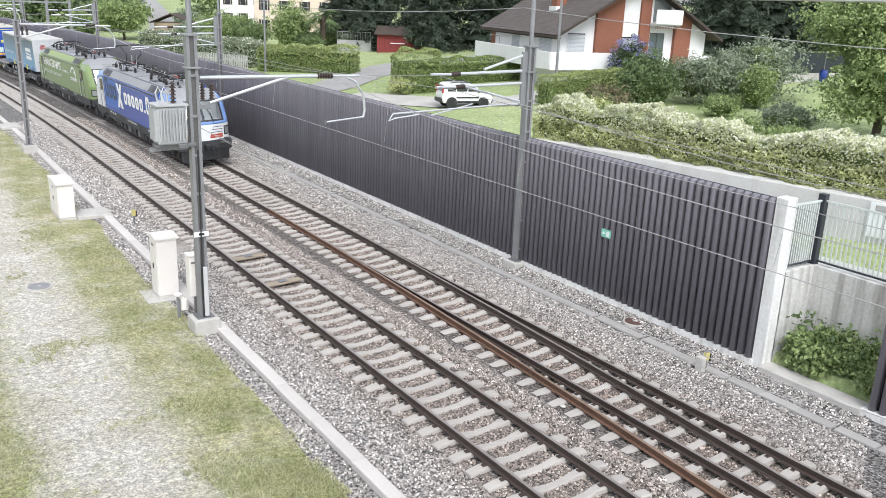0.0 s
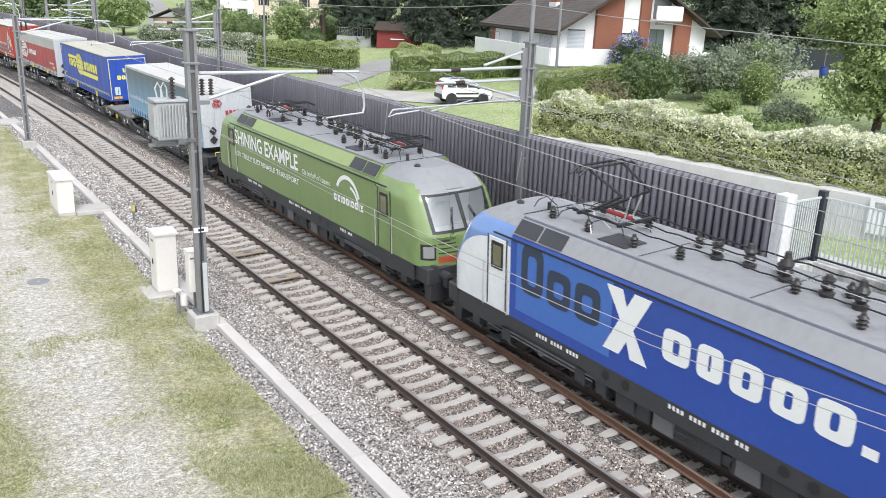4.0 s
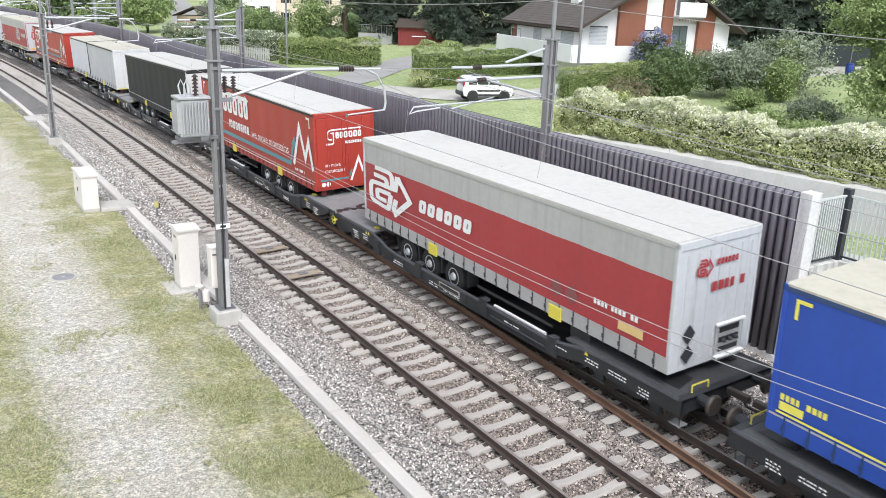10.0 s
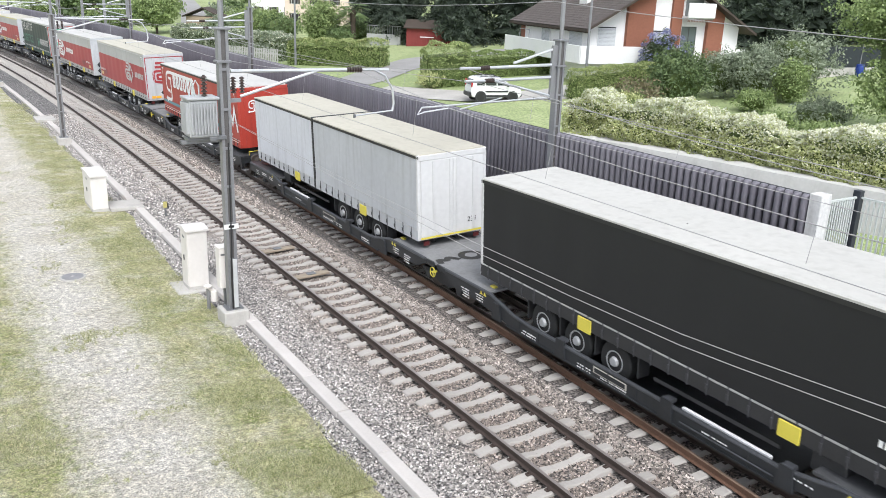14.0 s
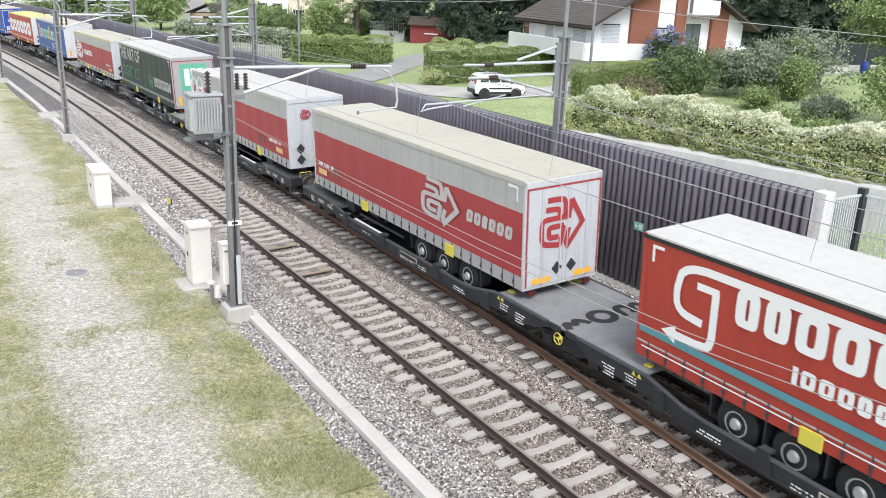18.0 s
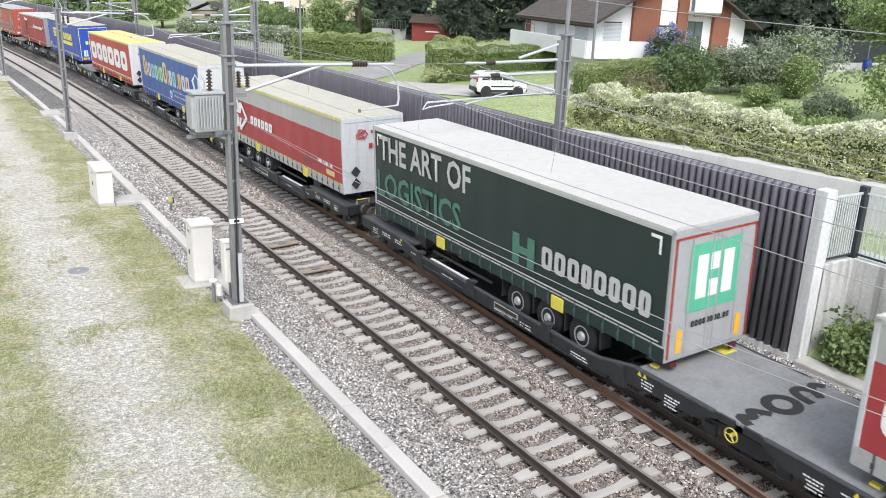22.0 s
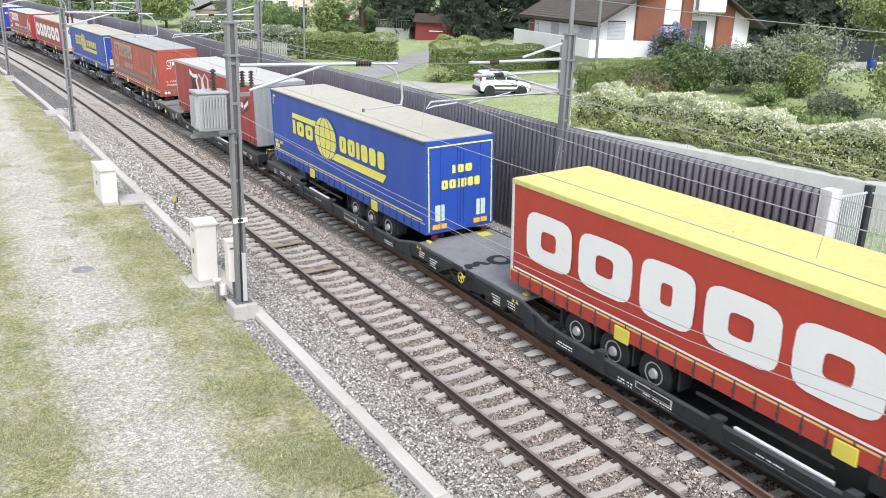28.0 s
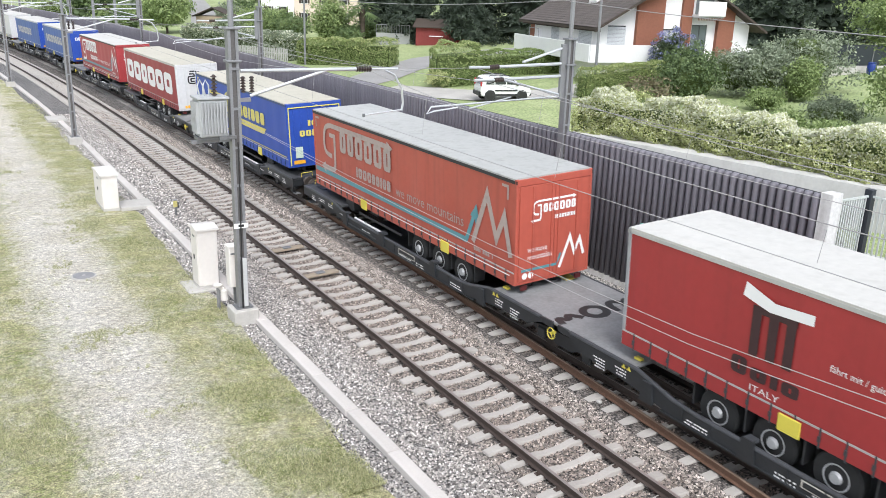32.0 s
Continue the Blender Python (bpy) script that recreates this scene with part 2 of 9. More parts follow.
VERGE = verge_mat()
LAWN = two_mat("lawn", (0.28, 0.335, 0.15), (0.36, 0.40, 0.20), (0.24, 0.30, 0.12), 0.15, fine=6)
ASPHALT = mat("asphalt", (0.30, 0.29, 0.28), 0.9, var=0.15, scale=2, bump=0.3)
RAIL = mat("rail_brown_steel", (0.068, 0.05, 0.042), 0.6, 0.2, 0.2, 8, 0.2)
RAILTOP = mat("worn_rail_head", (0.33, 0.295, 0.27), 0.42, 0.55, 0.1, 8)
RUST = mat("rusty_rail_steel", (0.14, 0.078, 0.05), 0.8, 0.2, 0.3, 8, 0.3)
RUSTTOP = mat("rusty_rail_head", (0.27, 0.19, 0.14), 0.6, 0.4, 0.25, 8)
CONC = mat("concrete", (0.47, 0.45, 0.42), 0.9, var=0.12, scale=5, bump=0.3, stain=0.35)
SLEEPER = mat("sleeper_concrete", (0.40, 0.373, 0.343), 0.9, var=0.14, scale=6, bump=0.3, island=0.5)
WHITECONC = mat("pale_concrete", (0.70, 0.69, 0.67), 0.85, var=0.16, scale=3, bump=0.3, bscale=12, streak=0.6)
KERB = mat("trough_lid_concrete", (0.53, 0.495, 0.465), 0.9, var=0.14, scale=6, bump=0.3, island=0.6)
RIBM = mat("dark_noise_wall", (0.166, 0.157, 0.178), 0.45, var=0.2, scale=3, bump=0.15, island=0.5)
# backing near black: the shade between the ribs is put into its colour
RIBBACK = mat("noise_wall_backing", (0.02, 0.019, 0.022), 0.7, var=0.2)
CABM = mat("white_cabinet_paint", (0.72, 0.68, 0.64), 0.5, var=0.05, scale=2, stain=0.12)
GALV = mat("galvanised_steel", (0.27, 0.27, 0.28), 0.5, 0.45, 0.15, 5)
GALVD = mat("dark_galvanised_steel", (0.20, 0.205, 0.21), 0.5, 0.5, 0.15, 5)
ALU = mat("aluminium_tube", (0.62, 0.63, 0.64), 0.4, 0.6, 0.08, 5)
INSUL = mat("brown_porcelain", (0.05, 0.035, 0.03), 0.3, var=0.1)
WIREM = mat("copper_wire", (0.38, 0.37, 0.365), 0.45, 0.2, 0.1)
BLACK = mat("black_plastic", (0.02, 0.02, 0.021), 0.5, var=0.15)
GREENSIGN = mat("green_sign_enamel", (0.22, 0.52, 0.42), 0.4, var=0.05)
WHITE = mat("white_lettering", (0.8, 0.8, 0.79), 0.5, var=0.03)


# ---- mesh helpers ----
def mesh(name, verts, faces, materials, smooth=False):
    me = bpy.data.meshes.new(name)
    me.from_pydata(verts, [], faces)
    for m in materials if isinstance(materials, (list, tuple)) else [materials]:
        me.materials.append(m)
    if smooth:
        me.polygons.foreach_set("use_smooth", [True] * len(me.polygons))
    me.update()
    return me


def thing(name, m=None, label="", category="", group="", kind=""):
    ob = new(name)
    ob.empty_display_size = 0.2
    ob.matrix_basis = m or Matrix()
    return tagged(ob, label, category, group, kind)


def part(name, bm, material, parent=None, label="", smooth=False, recalc=True):
    """Links a bmesh as one mesh object under a thing or a part."""
    me = bpy.data.meshes.new(name)
    if recalc:
        bmesh.ops.recalc_face_normals(bm, faces=bm.faces)
    bm.to_mesh(me)
    bm.free()
    for m in material if isinstance(material, (list, tuple)) else [material]:
        me.materials.append(m)
    if smooth:
        me.polygons.foreach_set("use_smooth", [True] * len(me.polygons))
    ob = new(name, me)
    ob.parent = parent
    if label:
        ob["label"] = label
    return ob


def again(ob, m, parent=None):
    """One more object on the same mesh."""
    o = new(ob.name.split(".")[0], ob.data)
    o.parent = parent or ob.parent
    o.matrix_basis = m
    for key in ("label",):
        if key in ob:
            o[key] = ob[key]
    return o


def box(bm, x0, x1, y0, y1, z0, z1, bev=0.0, mi=0):
    v = [bm.verts.new(p) for p in ((x0, y0, z0), (x1, y0, z0), (x1, y1, z0), (x0, y1, z0), (x0, y0, z1), (x1, y0, z1), (x1, y1, z1), (x0, y1, z1))]
    fs = [bm.faces.new([v[i] for i in f]) for f in ((3, 2, 1, 0), (4, 5, 6, 7), (0, 1, 5, 4), (1, 2, 6, 5), (2, 3, 7, 6), (3, 0, 4, 7))]
    for f in fs:
        f.material_index = mi
    if bev:
        es = {e for f in fs for e in f.edges}
        bmesh.ops.bevel(bm, geom=list(es), offset=bev, segments=1, affect="EDGES")
    return bm


def bx(*a, **k):
    return box(bmesh.new(), *a, **k)


def prism(bm, pts, axis, a0, a1, mi=0):
    """A closed outline pushed along an axis: x outlines are (y, z), y outlines (x, z), z outlines (x, y)."""
    def at(p, a):
        return {"x": (a, p[0], p[1]), "y": (p[0], a, p[1]), "z": (p[0], p[1], a)}[axis]
    lo, hi = [bm.verts.new(at(p, a0)) for p in pts], [bm.verts.new(at(p, a1)) for p in pts]
    k = len(pts)
    fs = [bm.faces.new(lo), bm.faces.new(hi[::-1])]
    fs += [bm.faces.new((lo[i], hi[i], hi[(i + 1) % k], lo[(i + 1) % k])) for i in range(k)]
    for f in fs:
        f.material_index = mi
    return bm


def tube(bm, a, b, r, seg=8, r2=None, mi=0, caps=True):
    a, b = Vector(a), Vector(b)
    d = (b - a).normalized()
    u = d.orthogonal().normalized()
    w = d.cross(u)
    rings = []
    for p, q in ((a, r), (b, r if r2 is None else r2)):
        rings.append([bm.verts.new(p + (u * math.cos(t) + w * math.sin(t)) * q) for t in (2 * math.pi * i / seg for i in range(seg))])
    fs = [bm.faces.new((rings[0][i], rings[0][(i + 1) % seg], rings[1][(i + 1) % seg], rings[1][i])) for i in range(seg)]
    if caps:
        fs += [bm.faces.new(rings[0][::-1]), bm.faces.new(rings[1])]
    for f in fs:
        f.material_index = mi
    return bm


def tb(*a, **k):
    return tube(bmesh.new(), *a, **k)


def path_tube(bm, pts, r, seg=6):
    """A bent tube through points, in one skin."""
    pts = [Vector(p) for p in pts]
    rings, u = [], None
    for i, p in enumerate(pts):
        d = (pts[min(i + 1, len(pts) - 1)] - pts[max(i - 1, 0)]).normalized()
        u = d.orthogonal() if u is None else u - d * u.dot(d)
        u.normalize()
        w = d.cross(u)
        rings.append([bm.verts.new(p + (u * math.cos(t) + w * math.sin(t)) * r) for t in (2 * math.pi * k / seg for k in range(seg))])
    for a, b in zip(rings[:-1], rings[1:]):
        for k in range(seg):
            bm.faces.new((a[k], a[(k + 1) % seg], b[(k + 1) % seg], b[k]))
    bm.faces.new(rings[0][::-1]), bm.faces.new(rings[-1])
    return bm


def lathe(bm, prof, c, axis=(0, 0, 1), seg=16, mi=0):
    """A profile of (radius, height) turned round an axis at c."""
    q = Vector(axis).to_track_quat("Z", "Y")
    rings = [[bm.verts.new(Vector(c) + q @ Vector((r * math.cos(t), r * math.sin(t), h))) for t in (2 * math.pi * i / seg for i in range(seg))] for r, h in prof]
    for a, b in zip(rings[:-1], rings[1:]):
        for i in range(seg):
            bm.faces.new((a[i], a[(i + 1) % seg], b[(i + 1) % seg], b[i])).material_index = mi
    bm.faces.new(rings[0][::-1]), bm.faces.new(rings[-1])
    return bm


def lx(*a, **k):
    return lathe(bmesh.new(), *a, **k)


# ---- the line of the tracks ----
CANT = 0.045
TRACK1, TRACK2 = 10.225, 14.115


def bend(y):
    return -0.000207 * (y - 20) ** 2 / 2 - 0.000844 * max(y - 45, 0) ** 2 / 2


def slope(y):
    return -0.000207 * (y - 20) - 0.000844 * max(y - 45, 0)


def along(x, y, z=0.0, cant=0.0):
    """A place in the line's own run: x across, y along, following the bend."""
    return Vector((x + bend(y), y, z))


def on_track(c, y, z=0.034, canted=True):
    return Matrix.Translation((c + bend(y), y, z)) @ Matrix.Rotation(-math.atan(slope(y)), 4, "Z") @ Matrix.Rotation(-math.atan(CANT) if canted else 0, 4, "Y")


def sweep(bm, prof, c, ys, z=0.0, canted=False, mi=0, close=True, shift=None):
    """Pushes an outline of (x, z) along the line of the tracks."""
    rings = []
    for y in ys:
        m = on_track(c + (shift(y) if shift else 0), y, z, canted)
        rings.append([bm.verts.new(m @ Vector((px, 0, pz))) for px, pz in prof])
    k = len(prof)
    for a, b in zip(rings[:-1], rings[1:]):
        for i in range(k if close else k - 1):
            f = bm.faces.new((a[i], a[(i + 1) % k], b[(i + 1) % k], b[i]))
            f.material_index = mi if isinstance(mi, int) else mi[i]
    if close:
        bm.faces.new(rings[0]), bm.faces.new(rings[-1][::-1])
    return bm


def steps(a, b, near=3.0):
    out, y = [], a
    while y < b:
        out.append(y)
        y += near if y < 60 else near * 2.5
    return out + [b]


# ---- ground ----
def terrain(x, y):
    """Height of the land: flat by the tracks, a dip behind the near wall, then rising."""
    if x < 18.9:
        return -0.45
    w = max(min(max((y - 30) / 8, 0), 1), min(max((x - 29) / 2.5, 0), 1))
    return 0.3 * (1 - w) + (0.9 + 0.066 * min(max(x - 20, 0), 130)) * w + 0.05 * noise.noise((x * 0.1, y * 0.1, 0.3))


def ground():
    xs = [-900, -300, -100, -40, -15, 0, 6, 12, 18.6, 18.9, 19.2] + [20 + 2 * i for i in range(30)] + [82 + 6 * i for i in range(12)] + [180, 300, 900, 3000]
    ys = [-900, -300, -100, -40, -10, 0, 8, 12.4, 12.6] + [14 + 2.5 * i for i in range(40)] + [116 + 8 * i for i in range(12)] + [240, 400, 900, 3000]
    vs = [(x, y, terrain(x, y)) for y in ys for x in xs]
    k = len(xs)
    fs = [(j * k + i, j * k + i + 1, (j + 1) * k + i + 1, (j + 1) * k + i) for j in range(len(ys) - 1) for i in range(k - 1)]
    ob = new("ground", mesh("ground", vs, fs, LAWN, True))
    tagged(ob, "lawns and land rising behind the railway", "ground", kind="structure")


ground()


def strip(name, x0, x1, z, material, label, y0=-30.0, y1=230.0, wob=0.0, cat="ground", dz=None):
    bm = bmesh.new()
    prev = None
    rnd = random.Random(name)
    y = y0
    while y <= y1:
        n = 14
        row = []
        for i in range(n + 1):
            f = i / n
            w = wob * (noise.noise((y * 0.35, i * 9.1, 2)) if i in (0, n) else 0)
            row.append(bm.verts.new((x0 + (x1 - x0) * f + w + bend(y), y, z + (dz(x0 + (x1 - x0) * f, y) if dz else 0))))
        if prev:
            for i in range(n):
                bm.faces.new((prev[i], prev[i + 1], row[i + 1], row[i]))
        prev = row
        y += 0.5 if y < 70 else 6
    ob = part(name, bm, material, None, smooth=True)
    return tagged(ob, label, cat, kind="structure")


def ballast_dz(x, y):
    d = 0.02 * noise.noise((x * 0.9, y * 0.9, 0)) + 0.012 * noise.noise((x * 3, y * 3, 5))
    if x < 8.3:
        d -= 0.055 * (8.3 - x)
    if x > 15.6:
        d -= 0.02 * (x - 15.6)
    if x > 17.55:
        d += 0.26 * min(x - 17.55, 0.75)
    w = max(0.0, min(1.0, (x - 11.7) / 0.9))
    return d + 0.035 * (1 - w) * max(-1.5, min(1.6, x - TRACK1)) + 0.035 * w * max(-1.6, min(1.6, x - TRACK2)) + (0.02 if 11.7 < x < 12.3 else 0)


strip("verge", -14.0, 6.62, -0.29, VERGE, "pale gravel path between strips of dry mown grass", wob=0.35, cat="path", dz=lambda x, y: 0.025 * noise.noise((x, y, 1)) - (0.05 if x > 6.5 else 0))
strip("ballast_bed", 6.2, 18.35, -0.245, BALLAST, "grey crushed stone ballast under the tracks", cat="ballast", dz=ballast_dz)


# ---- tracks ----
RAILPROF = [(-0.075, -0.172), (0.075, -0.172), (0.075, -0.158), (0.012, -0.14), (0.012, -0.045), (0.036, -0.035), (0.036, -0.004), (0.028, 0.0), (-0.028, 0.0), (-0.036, -0.004), (-0.036, -0.035), (-0.012, -0.045), (-0.012, -0.14), (-0.075, -0.158)]


def diverge(y):
    return -max(33.0 - y, 0) ** 2 / 800


def rail(name, c, off, owner, y0, y1, mats=(RAIL, RAILTOP), shift=None, label=""):
    mi = [1 if i in (6, 7, 8) else 0 for i in range(len(RAILPROF))]
    prof = [(x + off, z) for x, z in RAILPROF]
    bm = sweep(bmesh.new(), prof, c, steps(y0, y1, 2.0), 0.034, True, mi, shift=shift)
    return part(name, bm, list(mats), owner, label)


def sleeper_mesh():
    bm = bmesh.new()
    n = 12
    rings = []
    for i in range(n + 1):
        x = -1.3 + 2.6 * i / n
        a = abs(x)
        top = -0.185 if a > 0.35 else -0.235
        top -= 0.03 if a > 1.15 else 0
        w = 0.12 if a > 0.45 else 0.095
        rings.append([bm.verts.new((x, sy * ww, z)) for sy, ww, z in ((-1, w + 0.02, -0.36), (-1, w, top - 0.02), (-1, w - 0.02, top), (1, w - 0.02, top), (1, w, top - 0.02), (1, w + 0.02, -0.36))])
    for a, b in zip(rings[:-1], rings[1:]):
        for i in range(5):
            bm.faces.new((a[i], a[i + 1], b[i + 1], b[i]))
    bm.faces.new(rings[0]), bm.faces.new(rings[-1])
    return bm


def clip_mesh(bm, x, s):
    box(bm, x - 0.05, x + 0.05, -0.045, 0.045, -0.185, -0.155)
    tube(bm, (x, 0, -0.19), (x, 0, -0.12), 0.018, 6)


def track(name, c, label, turnout=False):
    t = thing(name, None, label, "railway track", kind="structure")
    rail("rail", c, -0.7535, t, -25, 225)
    rail("rail", c, 0.7535, t, -25, 225)
    if turnout:
        rail("turnout_rail", c, -0.7535, t, -25, 34, (RUST, RUSTTOP), diverge, "rusty diverging turnout rail")
        rail("turnout_rail", c, 0.7535, t, -25, 34, (RAIL, RAILTOP), diverge)
    proto = None
    pclip = None
    pitch = 0.619
    i = 0
    y = 22.977 - pitch * 56 + (0.2 if turnout else 0)
    joined = []
    while y < 215:
        far = y > 75 or y < 2
        m = on_track(c, y)
        if turnout and y < 31:
            m = on_track(c + diverge(y) / 2, y) @ Matrix.Diagonal((1 + abs(diverge(y)) / 2.9, 1, 1, 1))
        if not far:
            if proto is None:
                proto = part("sleeper", sleeper_mesh(), SLEEPER, t)
                proto.matrix_basis = m
                bm = bmesh.new()
                for s in (-0.7535, 0.7535):
                    for d in (-0.125, 0.125):
                        clip_mesh(bm, s + d, 1)
                pclip = part("rail_clips", bm, RAIL, t)
                pclip.matrix_basis = m
            else:
                again(proto, m)
                if y < 48:
                    again(pclip, on_track(c, y))
        else:
            joined.append(m)
        y += pitch
        i += 1
    src = proto.data
    vs, fs = [], []
    base_v = [v.co.copy() for v in src.vertices]
    base_f = [tuple(p.vertices) for p in src.polygons]
    for m in joined:
        o = len(vs)
        vs += [m @ v for v in base_v]
        fs += [tuple(k + o for k in f) for f in base_f]
    ob = new("far_sleepers", mesh("far_sleepers", vs, fs, SLEEPER))
    ob.parent = t
    ob["kind"] = "stuff"
    return t


track("track_1", TRACK1, "railway track with brown steel rails on concrete sleepers")
track("track_2", TRACK2, "railway track with a rusty diverging turnout rail on concrete sleepers", True)


# ---- cable trough lids: one row each side ----
def trough(name, x0, x1, z0, z1, y0, y1, length, label, material=None):
    t = thing(name, None, label, "cable trough", kind="structure")
    bm = bmesh.new()
    box(bm, x0, x1, 0.006, length - 0.006, z0, z1, 0.012)
    first = part("lid", bm, material or KERB, t)
    y, rnd = y0, random.Random(3)
    k = 0
    first.matrix_basis = on_track(0, y0, 0, False)
    y += length
    while y < y1:
        again(first, on_track(rnd.uniform(-0.012, 0.012), y, rnd.uniform(-0.008, 0.008), False) @ Matrix.Rotation(rnd.uniform(-0.006, 0.006), 4, "Z"))
        y += length
    return t


trough("cable_trough_1", 7.10, 7.42, -0.45, -0.22, 3.4, 100, 2.0, "row of pale concrete cable trough lids edging the ballast")
trough("cable_trough_2", 17.3, 17.6, -0.4, -0.18, 3, 100, 1.0, "row of grey concrete cable trough lids beside the noise wall", mat("grey_lid_concrete", (0.36, 0.345, 0.33), 0.9, var=0.14, scale=6, bump=0.3, island=0.6, stain=0.25))


# ---- the noise wall ----
WALLX, RIB = 18.48, 0.253


def rib_mesh(h):
    bm = bmesh.new()
    w = RIB * 0.40
    prof = [(0.02, -w), (-0.1, -w * 0.97), (-0.16, -w * 0.72), (-0.185, -w * 0.1), (-0.16, w * 0.5), (-0.09, w * 0.85), (0.02, w)]
    rings = [[bm.verts.new((x * s, y * s2, z)) for x, y in prof] for s, s2, z in ((1, 1, 0), (1, 1, h - 0.09), (0.93, 0.95, h - 0.03), (0.7, 0.8, h))]
    for a, b in zip(rings[:-1], rings[1:]):
        for i in range(6):
            bm.faces.new((a[i], a[i + 1], b[i + 1], b[i])).smooth = True
    bm.faces.new(rings[0]), bm.faces.new(rings[-1])
    return bm


def noise_wall():
    t = thing("noise_wall", None, "long dark ribbed noise barrier on a concrete footing", "noise barrier", kind="structure")
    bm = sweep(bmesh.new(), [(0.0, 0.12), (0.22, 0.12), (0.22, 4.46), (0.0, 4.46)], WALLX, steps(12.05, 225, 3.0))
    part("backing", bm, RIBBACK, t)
    bm = sweep(bmesh.new(), [(-0.17, -0.5), (0.4, -0.5), (0.4, 0.12), (-0.17, 0.12)], WALLX, steps(12.0, 225, 3.0))
    part("footing", bm, WHITECONC, t, "pale concrete footing")
    first = part("rib", rib_mesh(4.36), RIBM, t, smooth=True)
    y, k = 12.2, 0
    first.matrix_basis = on_track(WALLX, y, 0.13, False)
    joined = []
    while y < 220:
        y += RIB
        k += 1
        m = on_track(WALLX, y, 0.13, False)
        if k < 280:
            again(first, m)
        else:
            joined.append(m)
    bv = [v.co.copy() for v in first.data.vertices]
    bf = [tuple(p.vertices) for p in first.data.polygons]
    vs, fs = [], []
    for m in joined:
        o = len(vs)
        vs += [m @ v for v in bv]
        fs += [tuple(q + o for q in f) for f in bf]
    ob = new("far_ribs", mesh("far_ribs", vs, fs, RIBM, True))
    ob.parent, ob["kind"] = t, "stuff"
    part("end_post", bx(WALLX - 0.12, WALLX + 0.3, 11.72, 12.06, -0.4, 4.55, bev=0.015), WHITECONC, t, "pale concrete end post")
    # the next stretch of wall past the recess
    n = thing("noise_wall", None, "dark ribbed noise barrier past a planted recess", "noise barrier", kind="structure")
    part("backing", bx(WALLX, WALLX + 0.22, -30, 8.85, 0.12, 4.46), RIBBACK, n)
    part("footing", bx(WALLX - 0.22, WALLX + 0.4, -30, 8.95, -0.5, 0.12), WHITECONC, n)
    y = 8.75
    while y > -6:
        again(first, Matrix.Translation((WALLX, y, 0.13)), n)
        y -= RIB
    s = thing("exit_sign", Matrix.Translation((WALLX - 0.19, 17.7, 2.15)), "small green emergency exit sign on the noise wall", "sign")
    part("plate", bx(-0.012, 0.012, -0.2, 0.2, -0.13, 0.13, bev=0.004), GREENSIGN, s)
    bm = box(bmesh.new(), -0.018, -0.0125, -0.15, -0.03, -0.08, 0.08)
    part("pictogram", prism(bm, [(0.02, -0.02), (0.1, -0.02), (0.1, -0.06), (0.16, 0.0), (0.1, 0.06), (0.1, 0.02), (0.02, 0.02)], "x", -0.018, -0.0125), WHITE, s, "white arrow and door mark")


noise_wall()


# ---- overhead line: masts, arms, wires ----
def insulator(parent, a, b, r=0.07, n=6, name="insulator"):
    a, b = Vector(a), Vector(b)
    d = (b - a).length
    prof = [(0.025, 0)]
    for i in range(n):
        h = d * (i + 0.25) / n
        prof += [(r * 0.45, h - 0.01), (r, h), (r * 0.95, h + 0.02), (r * 0.45, h + 0.05)]
    prof.append((0.025, d))
    return part(name, lx(prof, a, b - a, 10), INSUL, parent, "dark ribbed insulator")


# inner web: a darker, browner grey than the channels
WEBM = mat("weathered_steel_web", (0.12, 0.112, 0.11), 0.7, 0.2, 0.2, 5)


def mast(x, y, h, pole_to, label, near=True):
    t = thing("catenary_mast", Matrix.Translation((x, y, 0)), label, "catenary mast", "masts of the overhead line")
    part("foundation", bx(-0.36, 0.36, -0.36, 0.36, -0.6, 0.08, bev=0.03), CONC, t, "concrete foundation block")
    part("base_plate", bx(-0.24, 0.24, -0.22, 0.22, 0.08, 0.12), GALVD, t)
    for sx in (-1, 1):
        part("channel", prism(bmesh.new(), [(sx * 0.06, -0.13), (sx * 0.14, -0.13), (sx * 0.14, 0.13), (sx * 0.06, 0.13), (sx * 0.06, 0.11), (sx * 0.12, 0.11), (sx * 0.12, -0.11), (sx * 0.06, -0.11)][:: sx], "z", 0.12, h), GALV, t)
    part("web", bx(-0.06, 0.06, -0.1, 0.1, 0.12, h - 0.05), WEBM, t, "dark inner web")
    for i, z in enumerate([0.5 + 1.05 * k for k in range(int((h - 0.4) / 1.05))]):
        part("batten", bx(-0.145, 0.145, -0.14, -0.128, z, z + 0.07), GALV, t)
    for z in (h - 0.9, h - 0.06):
        part("mast_band", bx(-0.2, 0.2, -0.17, 0.17, z, z + 0.06, bev=0.01), GALV, t)
    part("top_pole", tb((0, 0, h - 0.4), (0, 0, pole_to), 0.075, 10), GALV, t)
    for sx in (-0.12, 0.12):
        for sy in (-0.16, 0.16):
            part("anchor_bolt", tb((sx, sy, 0.1), (sx, sy, 0.18), 0.02, 6), GALVD, t)
    return t


